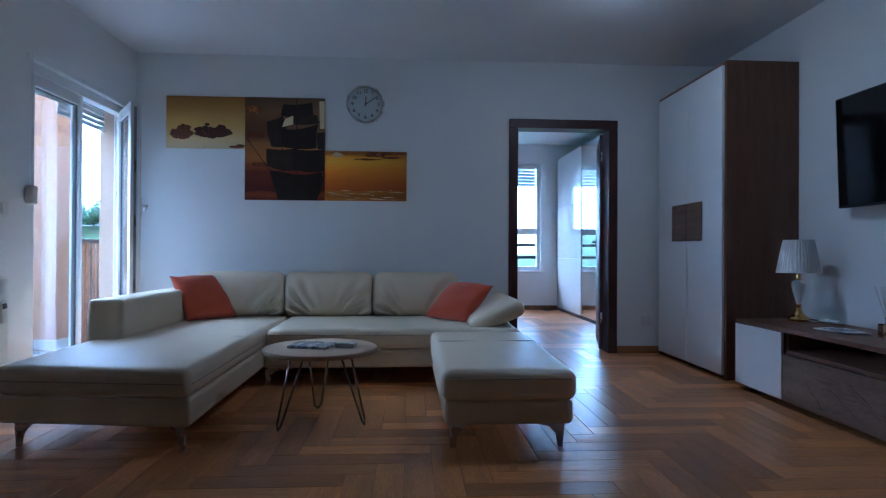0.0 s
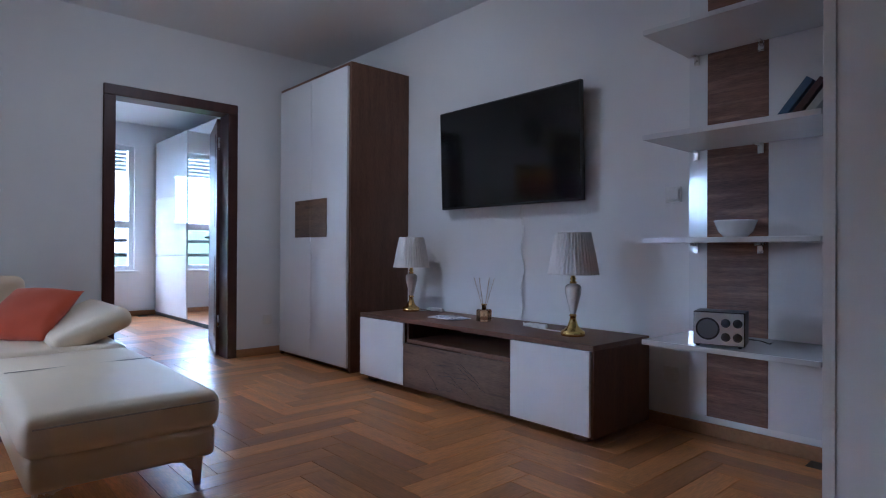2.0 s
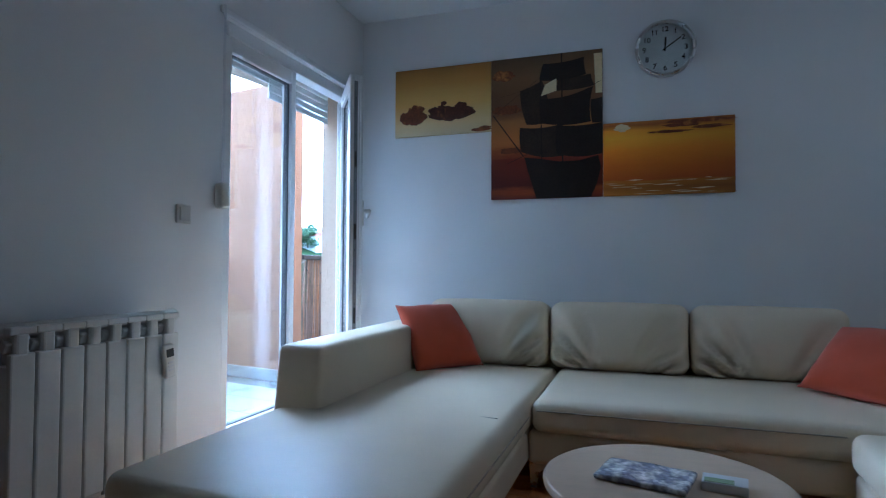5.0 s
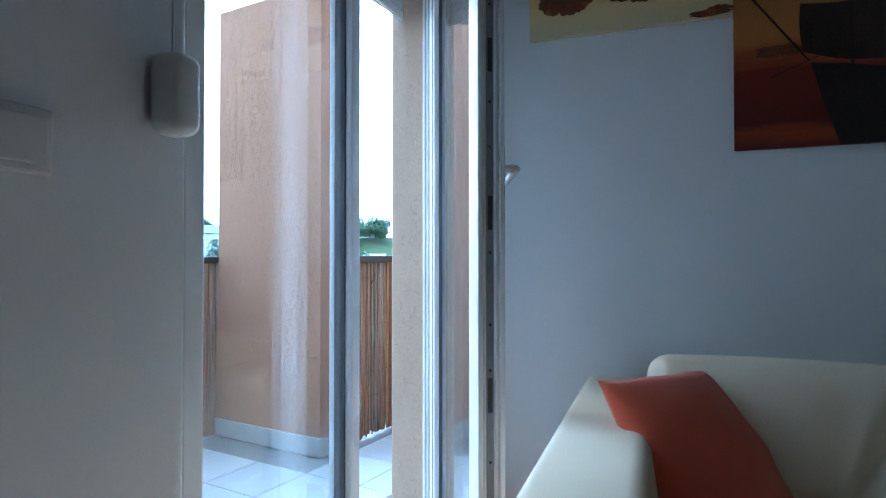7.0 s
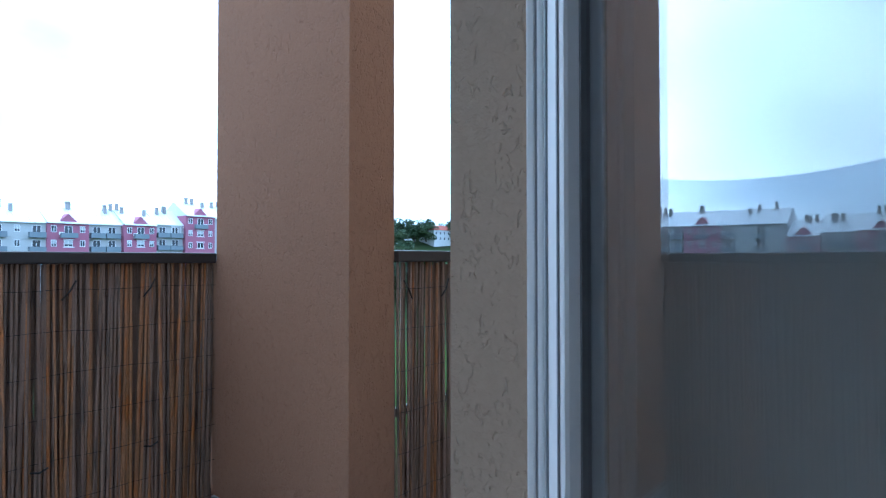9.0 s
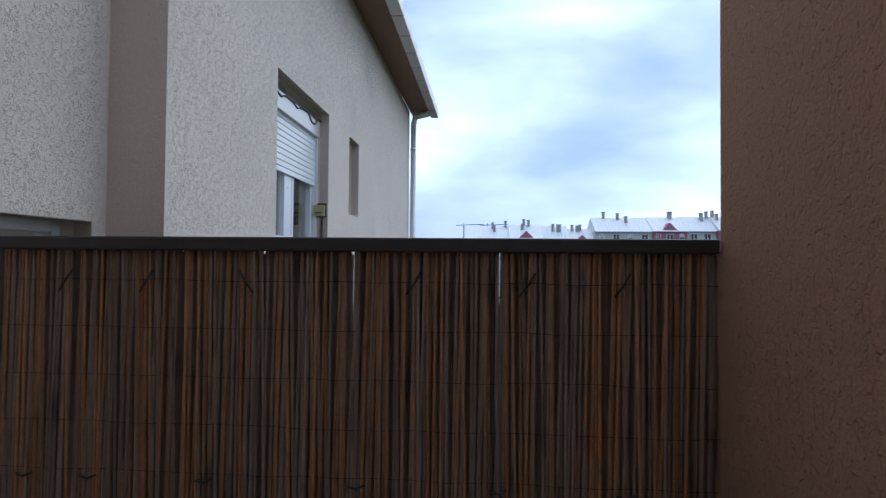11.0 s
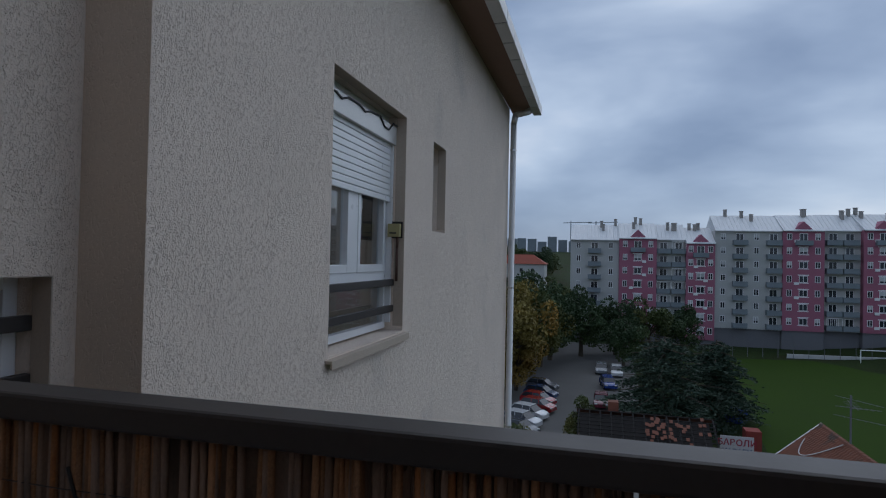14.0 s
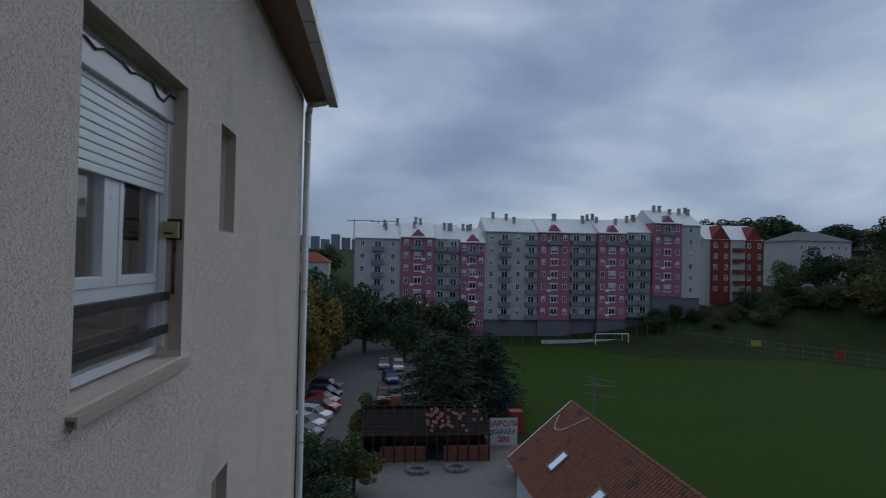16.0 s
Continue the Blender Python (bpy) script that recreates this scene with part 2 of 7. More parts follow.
def piece(name, mesh, at, parent, turn=None):
    """One more object on shared mesh data."""
    ob = new(name, mesh)
    hang(ob, parent)
    ob.matrix_basis = Matrix.Translation(at) @ (turn or Matrix())
    return ob


def box(bm, x0, x1, y0, y1, z0, z1, bevel=0.0, segs=2, m=None):
    r = bmesh.ops.create_cube(bm, size=1.0)
    vs = r["verts"]
    for v in vs:
        v.co = Vector((x0 + (v.co.x + 0.5) * (x1 - x0), y0 + (v.co.y + 0.5) * (y1 - y0), z0 + (v.co.z + 0.5) * (z1 - z0)))
    if bevel:
        es = list({e for v in vs for e in v.link_edges})
        out = bmesh.ops.bevel(bm, geom=es, offset=bevel, segments=segs, affect="EDGES", profile=0.5)
        vs = list({v for f in out["faces"] for v in f.verts} | {v for v in vs if v.is_valid})
    if m is not None:
        for v in vs:
            v.co = m @ v.co
    return vs


def boxes(name, items, mat, parent=None, label="", bevel=0.0):
    bm = bmesh.new()
    for it in items:
        box(bm, *it, bevel=bevel)
    return part(name, bm, mat, parent, label)


def tube(bm, a, b, r0, r1=None, n=12, caps=True):
    a, b = Vector(a), Vector(b)
    d = b - a
    m = Matrix.Translation((a + b) / 2) @ d.to_track_quat("Z", "Y").to_matrix().to_4x4()
    return bmesh.ops.create_cone(bm, cap_ends=caps, segments=n, radius1=r0, radius2=r0 if r1 is None else r1, depth=d.length, matrix=m)["verts"]


def pipe(bm, pts, r, n=8):
    for a, b in zip(pts, pts[1:]):
        tube(bm, a, b, r, n=n)
    for p in pts[1:-1]:
        bmesh.ops.create_uvsphere(bm, u_segments=n, v_segments=6, radius=r, matrix=Matrix.Translation(p))


def turned(bm, profile, at, n=24):
    """A body of revolution from (radius, height) pairs."""
    rings = []
    for r, h in profile:
        rings.append([bm.verts.new((at[0] + r * math.cos(2 * math.pi * k / n), at[1] + r * math.sin(2 * math.pi * k / n), at[2] + h)) for k in range(n)])
    for p, q in zip(rings, rings[1:]):
        for k in range(n):
            bm.faces.new((p[k], p[(k + 1) % n], q[(k + 1) % n], q[k]))
    bm.faces.new(rings[0][::-1])
    bm.faces.new(rings[-1])


def soft_box(bm, lo, hi, r, step=0.05, puff=(0, 0, 0), ripple=None, m=None):
    """A box with rounded edges on a dense grid, with swollen faces and an optional ripple(p) displacement."""
    lo, hi = Vector(lo), Vector(hi)
    mid, size = (lo + hi) / 2, hi - lo
    axes = []
    for k in range(3):
        n = max(2, int((size[k] - 2 * r) / step))
        axes.append([0, 0.3 * r, 0.65 * r] + [r + (size[k] - 2 * r) * i / n for i in range(n + 1)] + [size[k] - 0.65 * r, size[k] - 0.3 * r, size[k]])
    seen = {}

    def vert(i, j, k):
        if (i, j, k) not in seen:
            p = Vector((axes[0][i], axes[1][j], axes[2][k]))
            q = Vector([min(max(p[c], r), size[c] - r) for c in range(3)])
            d = p - q
            if d.length > 1e-9:
                p = q + d.normalized() * r
            p = p + lo
            u = [(p[c] - mid[c]) / (size[c] / 2) for c in range(3)]
            for c in range(3):
                if puff[c]:
                    o = [e for e in range(3) if e != c]
                    p[c] += puff[c] * u[c] * max(0, 1 - u[o[0]] ** 2) * max(0, 1 - u[o[1]] ** 2)
            if ripple:
                p = p + ripple(p, Vector(u))
            seen[(i, j, k)] = bm.verts.new(m @ p if m else p)
        return seen[(i, j, k)]

    n = [len(a) - 1 for a in axes]
    for c in range(3):
        a, b = [e for e in range(3) if e != c]
        for end in (0, n[c]):
            for i in range(n[a]):
                for j in range(n[b]):
                    ids = []
                    for di, dj in ((0, 0), (1, 0), (1, 1), (0, 1)):
                        t = [0, 0, 0]
                        t[c], t[a], t[b] = end, i + di, j + dj
                        ids.append(vert(*t))
                    bm.faces.new(ids)


def pierced(bm, axis, d0, d1, u0, u1, z0, z1, holes):
    """One connected slab with openings, into bm."""
    us = sorted({u0, u1, *[h[0] for h in holes], *[h[1] for h in holes]})
    zs = sorted({z0, z1, *[h[2] for h in holes], *[h[3] for h in holes]})
    us, zs = [u for u in us if u0 <= u <= u1], [z for z in zs if z0 <= z <= z1]

    def solid(i, j):
        if i < 0 or j < 0 or i >= len(us) - 1 or j >= len(zs) - 1:
            return False
        uc, zc = (us[i] + us[i + 1]) / 2, (zs[j] + zs[j + 1]) / 2
        return not any(h[0] < uc < h[1] and h[2] < zc < h[3] for h in holes)

    cache = {}

    def v(d, u, z):
        k = (d, u, z)
        if k not in cache:
            cache[k] = bm.verts.new((d, u, z) if axis == "x" else (u, d, z))
        return cache[k]

    for i in range(len(us) - 1):
        for j in range(len(zs) - 1):
            if not solid(i, j):
                continue
            a, b, c, d = us[i], us[i + 1], zs[j], zs[j + 1]
            for e in (d0, d1):
                bm.faces.new((v(e, a, c), v(e, b, c), v(e, b, d), v(e, a, d)))
            for di, dj, pts in ((-1, 0, ((a, c), (a, d))), (1, 0, ((b, c), (b, d))), (0, -1, ((a, c), (b, c))), (0, 1, ((a, d), (b, d)))):
                if not solid(i + di, j + dj):
                    (p, q), (r, s) = pts
                    bm.faces.new((v(d0, p, q), v(d0, r, s), v(d1, r, s), v(d1, p, q)))


def holed(name, axis, d0, d1, u0, u1, z0, z1, holes, mat, label="", kind="structure", category="wall"):
    """A wall with openings cut through. axis 'x': faces along x, u runs along y; axis 'y': u runs along x."""
    bm = bmesh.new()
    pierced(bm, axis, d0, d1, u0, u1, z0, z1, holes)
    ob = part(name, bm, mat)
    return tagged(ob, label, category, kind=kind)


# ---- the flat: walls, floors, ceilings ----
XL, XR, YB, ZC = -1.96, 3.2, 5.0, 2.62   # inner faces and ceiling of the living room
XO = -2.24                                # outer face of the balcony wall
XW = -2.208                               # its masonry edge at the door
DOOR_Y0, DOOR_Y1, DOOR_Z = 3.60, 4.905, 2.10
holed("wall_west", "x", XW, XL, -2.6, 5.12, 0.0, ZC, [(DOOR_Y0, DOOR_Y1, 0.0, DOOR_Z)], WALL, "white painted wall with a balcony door opening")
holed("wall_north", "y", YB, YB + 0.14, XL, XR, 0.0, ZC, [(1.37, 2.21, 0.0, 2.03)], WALL, "white painted wall with a bedroom doorway")
holed("wall_east", "x", XR, XR + 0.15, -2.6, YB + 0.14, 0.0, ZC, [], WALL, "white painted wall behind the television")
# added wall behind the camera, never seen; its dark colour holds back fill light
holed("wall_south", "y", -2.75, -2.6, XL, XR, 0.0, ZC, [], FILL_CUT, "plain taupe wall closing the room")
tagged(boxes("ceiling", [(XO, XR + 0.15, -2.75, YB + 0.14, ZC, ZC + 0.15)], CEILING), "flat white painted ceiling", "ceiling", kind="structure")
holed("wall_bedroom_far", "y", 8.95, 9.15, 0.3, 3.6, 0.0, 2.62, [(1.28, 2.5, 0.62, 2.31)], WALL, "white bedroom wall with a window")
holed("wall_bedroom_side", "x", 0.15, 0.3, 5.14, 9.15, 0.0, 2.62, [], WALL, "white bedroom side wall")
holed("wall_bedroom_right", "x", 3.45, 3.6, 5.14, 8.95, 0.0, 2.62, [], WALL, "white bedroom wall behind the wardrobe")
tagged(boxes("wall_east_return", [(2.728, XR - 0.001, -2.59, 0.829, 0.001, ZC - 0.001)], WALL), "white painted wall return beside the shelves", "wall", kind="structure")
tagged(boxes("ceiling_bedroom", [(0.15, 3.6, 5.14, 9.15, 2.62, 2.75)], CEILING), "white bedroom ceiling", "ceiling", kind="structure")


def baseboard(name, x0, x1, y0, y1):
    ob = boxes(name, [(x0, x1, y0, y1, 0.0, 0.065)], OAK_TRIM, bevel=0.006)
    return tagged(ob, "low oak baseboard along the wall foot", "baseboard", kind="structure")


baseboard("baseboard_north_1", XL, 1.295, YB - 0.018, YB - 0.001)
baseboard("baseboard_north_2", 2.285, XR, YB - 0.018, YB - 0.001)
baseboard("baseboard_east", XR - 0.018, XR - 0.001, -2.6, YB - 0.02)
baseboard("baseboard_west", XL + 0.001, XL + 0.018, -2.6, DOOR_Y0 - 0.06)
baseboard("baseboard_bedroom", 0.3, 3.44, 8.932, 8.949)

# bedroom door: casing, open leaf
door = thing("door_1", (1.79, YB, 0), "open dark wenge wooden door in its casing", "door", kind="structure")
boxes("casing", [(1.295, 1.375, YB - 0.022, YB + 0.16, 0, 2.025), (2.205, 2.285, YB - 0.022, YB + 0.16, 0, 2.025), (1.295, 2.285, YB - 0.022, YB + 0.16, 2.025, 2.105)], DOOR_WOOD, door, bevel=0.006)
leaf_m = Matrix.Translation((2.2, YB + 0.16, 0)) @ Matrix.Rotation(radians(74), 4, "Z")
bm = bmesh.new()
box(bm, 0, 0.80, -0.02, 0.02, 0.01, 2.01, bevel=0.004, m=leaf_m)
leaf = part("door_leaf", bm, DOOR_WOOD, door, "dark wenge veneer door leaf")
for z0, z1 in ((0.15, 0.85), (1.1, 1.9)):
    bm = bmesh.new()
    for side in (-0.024, 0.02):
        box(bm, 0.14, 0.66, side, side + 0.004, z0, z1, bevel=0.0015, m=leaf_m)
    part("door_panel", bm, DOOR_WOOD, leaf)
bm = bmesh.new()
for s in (-1, 1):
    tube(bm, leaf_m @ Vector((0.745, s * 0.02, 1.02)), leaf_m @ Vector((0.745, s * 0.06, 1.02)), 0.01)
    tube(bm, leaf_m @ Vector((0.745, s * 0.056, 1.02)), leaf_m @ Vector((0.63, s * 0.056, 1.02)), 0.009)
    box(bm, 0.725, 0.765, s * 0.022 - 0.003, s * 0.022 + 0.003, 0.92, 1.08, bevel=0.002, m=leaf_m)
part("door_handle", bm, BLACK, leaf, "dark metal lever handle", True)
for z in (0.25, 1.75):
    bm = bmesh.new()
    tube(bm, (2.195, YB + 0.155, z), (2.195, YB + 0.155, z + 0.1), 0.008)
    part("hinge", bm, STEEL, door, "steel hinge", True)


def window_unit(name, x0, x1, z0, z1, y, parent, transom=None):
    """A white casement facing along y: frame, glass, optional transom with lower light."""
    f = 0.06
    items = [(x0, x0 + f, y, y + 0.07, z0, z1), (x1 - f, x1, y, y + 0.07, z0, z1), (x0 + f, x1 - f, y, y + 0.07, z0, z0 + f), (x0 + f, x1 - f, y, y + 0.07, z1 - f, z1)]
    if transom:
        items.append((x0 + f, x1 - f, y, y + 0.07, transom - 0.05, transom + 0.05))
    xm = (x0 + x1) / 2
    items.append((xm - 0.05, xm + 0.05, y, y + 0.07, transom + 0.05 if transom else z0 + f, z1 - f))
    fr = boxes("window_frame", items, PVC, parent, bevel=0.004)
    pane = boxes("pane", [(x0 + f, x1 - f, y + 0.03, y + 0.036, z0 + f, z1 - f)], GLASS, parent)
    pane.visible_shadow = False
    return fr


win = thing("window_1", (1.9, 9.0, 0.62), "white bedroom window with a half-raised roller shutter", "window", kind="structure")
window_unit("window", 1.28, 2.5, 0.62, 2.31, 9.0, win, 1.24)
bm = bmesh.new()
for k in range(6):
    box(bm, 1.34, 2.44, 9.085, 9.10, 1.97 + k * 0.053, 2.02 + k * 0.053, bevel=0.006)
part("roller_shutter", bm, PVC, win, "grey-white shutter slats")
boxes("window_sill", [(1.24, 2.54, 8.86, 8.949, 0.59, 0.615)], WHITE_BOARD, win, bevel=0.006)
for z in (0.8, 1.0):
    boxes("guard_rail", [(1.28, 2.5, 9.11, 9.14, z, z + 0.05)], MAT_ALU, win, bevel=0.003)

# sliding wardrobe in the bedroom
wd = thing("sliding_wardrobe", (3.1, 7.75, 0), "tall white sliding wardrobe with a mirrored door", "wardrobe")
boxes("body", [(2.78, 3.44, 6.55, 8.9, 0.0, 2.38)], WHITE_BOARD, wd, bevel=0.003)
for k in range(3):
    boxes("door_panel", [(2.745, 2.775, 7.62, 8.88, 0.05 + k * 0.775, 0.05 + (k + 1) * 0.775 - 0.008)], GLOSS, wd, "glossy white sliding panel", bevel=0.002)
boxes("mirror_door", [(2.755, 2.775, 6.57, 7.61, 0.05, 2.36)], MIRROR, wd, "full-height mirror door")
boxes("plinth", [(2.76, 2.80, 6.55, 8.9, 0.001, 0.045)], BLACK, wd)

# ---- balcony door, white plastic, right leaf ajar ----
bd = thing("door_2", (XL, 4.13, 0), "white plastic balcony door with one leaf ajar", "balcony door", kind="structure")
X0, X1 = XL - 0.10, XL - 0.02
boxes("door_frame", [(X0, X1, DOOR_Y0, DOOR_Y0 + 0.03, 0, DOOR_Z), (X0, X1, DOOR_Y1 - 0.075, DOOR_Y1, 0, DOOR_Z), (X0, X1, DOOR_Y0 + 0.05, DOOR_Y1 - 0.075, 0.0, 0.045), (X0, X1, DOOR_Y0 + 0.05, DOOR_Y1 - 0.075, DOOR_Z - 0.07, DOOR_Z)], PVC, bd, bevel=0.006)
boxes("cover_strip", [(XL + 0.001, XL + 0.014, DOOR_Y0 - 0.04, DOOR_Y1 + 0.04, DOOR_Z + 0.001, DOOR_Z + 0.035)], PVC, bd, bevel=0.005)


def leaf_parts(width, z0, z1, m, parent, post=0.075, first=0.075):
    """A glazed leaf in its own plane: u along the leaf, v through it."""
    bm = bmesh.new()
    for it in ((0, first, z0, z1), (width - post, width, z0, z1), (first, width - post, z0, z0 + 0.11), (first, width - post, z1 - 0.075, z1)):
        box(bm, it[0], it[1], -0.035, 0.035, it[2], it[3], bevel=0.006, m=m)
        box(bm, it[0] + 0.012, it[1] - 0.012, 0.035, 0.043, it[2] + 0.012, it[3] - 0.012, bevel=0.003, m=m)
    fr = part("leaf_frame", bm, PVC, parent)
    bm = bmesh.new()
    for v0, v1 in ((-0.012, -0.008), (0.008, 0.012)):
        box(bm, first - 0.012, width - post + 0.012, v0, v1, z0 + 0.10, z1 - 0.065, m=m)
    g = part("pane", bm, GLASS, parent)
    g.visible_shadow = False
    bm = bmesh.new()
    for it in ((first - 0.002, first + 0.006, z0 + 0.11, z1 - 0.075), (width - post - 0.006, width - post + 0.002, z0 + 0.11, z1 - 0.075), (first, width - post, z0 + 0.106, z0 + 0.114), (first, width - post, z1 - 0.079, z1 - 0.071)):
        box(bm, it[0], it[1], -0.017, 0.017, it[2], it[3], m=m)
    part("gasket", bm, SEAL, parent, "dark rubber gasket")
    return fr


mL = Matrix.Translation((XL - 0.06, DOOR_Y0 + 0.03, 0)) @ Matrix.Rotation(radians(90), 4, "Z")
leaf_parts(4.228 - DOOR_Y0 - 0.03, 0.05, DOOR_Z - 0.07, mL, bd, post=0.045, first=0.05)
HINGE = (XL - 0.035, DOOR_Y1 - 0.085)
LEAF = 0.545
mR = Matrix.Translation((*HINGE, 0)) @ Matrix.Rotation(radians(-55), 4, "Z")
leaf_parts(LEAF, 0.05, DOOR_Z - 0.06, mR, bd, post=0.07, first=0.07)
# profiled closing edge of the open leaf: ridges, a sunk locking rail with screws and keeps
bm = bmesh.new()
for v0, v1, out in ((-0.034, -0.022, 0.010), (-0.016, -0.010, 0.004), (0.014, 0.022, 0.006), (0.027, 0.041, 0.012)):
    box(bm, LEAF - 0.004, LEAF + out, v0, v1, 0.06, DOOR_Z - 0.07, bevel=0.003, m=mR)
part("edge_ridge", bm, PVC, bd, "ridged white plastic edge")
bm = bmesh.new()
box(bm, LEAF + 0.0002, LEAF + 0.002, -0.008, 0.012, 0.08, 2.0, m=mR)
part("lock_rail", bm, SEAL_GREY, bd, "dark metal locking rail")
bm = bmesh.new()
for z in (0.12, 0.3, 0.47, 0.71, 0.83, 1.02, 1.3, 1.42, 1.68, 1.9):
    tube(bm, mR @ Vector((LEAF + 0.001, 0.002, z)), mR @ Vector((LEAF + 0.0032, 0.002, z)), 0.004, n=10)
for z in (0.2, 0.6, 1.08, 1.5):
    box(bm, LEAF + 0.001, LEAF + 0.005, -0.004, 0.008, z, z + 0.09, bevel=0.001, m=mR)
part("rail_screws", bm, MAT_ALU, bd, "small dark screws and keeps")
# stepped inner side of the fixed frame, with rounded bead and rubber lines
bm = bmesh.new()
for x0_, x1_, out in ((X0 + 0.001, X0 + 0.012, 0.006), (X0 + 0.016, X0 + 0.024, 0.010), (X0 + 0.036, X0 + 0.062, 0.020), (X0 + 0.068, X0 + 0.078, 0.012)):
    box(bm, x0_, x1_, DOOR_Y1 - 0.075 - out, DOOR_Y1 - 0.074, 0.05, DOOR_Z - 0.08, bevel=min(0.008, out * 0.45))
part("frame_bead", bm, PVC, bd, "rounded white plastic profile")
bm = bmesh.new()
for x in (X0 + 0.0125, X0 + 0.063):
    box(bm, x, x + 0.004, DOOR_Y1 - 0.0785, DOOR_Y1 - 0.0752, 0.05, DOOR_Z - 0.08)
for u0, v0 in ((0.004, -0.0375), (0.052, -0.0375)):
    box(bm, u0, u0 + 0.004, v0, v0 + 0.003, 0.08, 2.0, m=mR)
part("weather_seal", bm, SEAL_GREY, bd, "dark rubber weather seal")
bm = bmesh.new()
box(bm, LEAF - 0.05, LEAF - 0.02, 0.043, 0.055, 1.16, 1.31, bevel=0.004, m=mR)
tube(bm, mR @ Vector((LEAF - 0.035, 0.05, 1.25)), mR @ Vector((LEAF - 0.035, 0.095, 1.25)), 0.011)
tube(bm, mR @ Vector((LEAF - 0.03, 0.09, 1.25)), mR @ Vector((LEAF - 0.115, 0.09, 1.222)), 0.011, 0.009)
part("door_handle", bm, WHITE_PLASTIC, bd, "white lever handle", True)
boxes("threshold", [(XO - 0.02, X0, DOOR_Y0, DOOR_Y1, -0.02, 0.02), (XO - 0.28, XO - 0.02, DOOR_Y0, DOOR_Y1, -0.2, -0.052)], TILE_GREY, bd, bevel=0.004)
# roller shutter box seen above the opening
bm = bmesh.new()
for y0, y1, low in ((DOOR_Y0 + 0.02, 4.21, 2), (4.215, DOOR_Y1 - 0.02, 0)):
    for k in range(low, 5):
        box(bm, XW + 0.03, XW + 0.046, y0, y1, 1.90 + k * 0.042, 1.938 + k * 0.042, bevel=0.006)
part("shutter_slats", bm, ZINC, bd, "grey-white roller shutter slats")
reel = thing("shutter_strap_reel", (XL + 0.02, 3.55, 1.25), "white plastic roller shutter strap reel on the wall", "strap reel")
bm = bmesh.new()
soft_box(bm, (XL + 0.003, 3.528, 1.185), (XL + 0.065, 3.582, 1.305), 0.02, step=0.03)
body = part("cover", bm, WHITE_PLASTIC, reel, smooth=True)
boxes("strap", [(XL + 0.03, XL + 0.033, 3.55, 3.566, 1.30, 2.13)], PAPER, reel, "grey woven strap")


def wall_plate(name, label, category, x, y, z, axis, w=0.08, h=0.08, rocker=True):
    t = thing(name, (x, y, z), label, category)
    bm = bmesh.new()
    if axis == "x":
        s = 1 if x < 0 else -1
        a, b = sorted((x, x + s * 0.011))
        box(bm, a, b, y - w / 2, y + w / 2, z - h / 2, z + h / 2, bevel=0.004)
        part("plate", bm, WHITE_PLASTIC, t)
        bm = bmesh.new()
        a, b = sorted((x + s * 0.011, x + s * 0.018))
        if rocker:
            box(bm, a, b, y - w / 2 + 0.012, y + w / 2 - 0.012, z - h / 2 + 0.012, z + h / 2 - 0.012, bevel=0.002, m=Matrix())
        else:
            tube(bm, (x + s * 0.009, y, z), (x + s * 0.014, y, z), 0.024, n=24)
        part("rocker" if rocker else "socket", bm, WHITE_PLASTIC, t)
    else:
        box(bm, x - w / 2, x + w / 2, y - 0.011, y, z - h / 2, z + h / 2, bevel=0.004)
        part("plate", bm, WHITE_PLASTIC, t)
        bm = bmesh.new()
        tube(bm, (x, y - 0.014, z), (x, y - 0.009, z), 0.024, n=24)
        part("socket", bm, WHITE_PLASTIC, t)
    return t


wall_plate("light_switch", "white plastic light switch on the wall by the balcony door", "switch", XL, 3.35, 1.145, "x")
wall_plate("light_switch", "white plastic double light switch on the wall beside the shelves", "switch", XR, 1.66, 1.195, "x", w=0.085)
wall_plate("power_socket", "white wall socket above the baseboard", "socket", XR, 1.67, 0.27, "x", rocker=False)
wall_plate("power_socket", "white wall socket beside the wardrobe", "socket", 2.56, YB, 0.30, "y")

# ---- ceiling lamp ----
cl = thing("ceiling_lamp", (1.71, 3.36, ZC), "round white flush ceiling lamp, glowing softly", "ceiling lamp")
bm = bmesh.new()
turned(bm, [(0.19, 0.0), (0.19, -0.02), (0.18, -0.025)], (1.71, 3.36, ZC))
part("base", bm, WHITE_PLASTIC, cl, smooth=True)
bm = bmesh.new()
turned(bm, [(0.178, -0.022), (0.172, -0.05), (0.14, -0.08), (0.08, -0.098), (0.01, -0.104)], (1.71, 3.36, ZC))
GLOW = material("opal_lamp_glass", (0.85, 0.83, 0.8), 0.4, bump=0)
GLOW.node_tree.nodes["Principled BSDF"].inputs["Emission Color"].default_value = (1, 0.93, 0.84, 1)
GLOW.node_tree.nodes["Principled BSDF"].inputs["Emission Strength"].default_value = 0.6
part("diffuser", bm, GLOW, cl, "opal glass diffuser", True)

# ---- pictures and clock ----
def canvas(label, x0, x1, z0, z1, mat):
    t = thing("canvas_picture", ((x0 + x1) / 2, YB - 0.02, z0), label, "picture", "three-part sunset picture")
    bm = bmesh.new()
    box(bm, x0, x1, YB - 0.022, YB - 0.001, z0, z1, bevel=0.003)
    part("canvas", bm, mat, t)
    return t


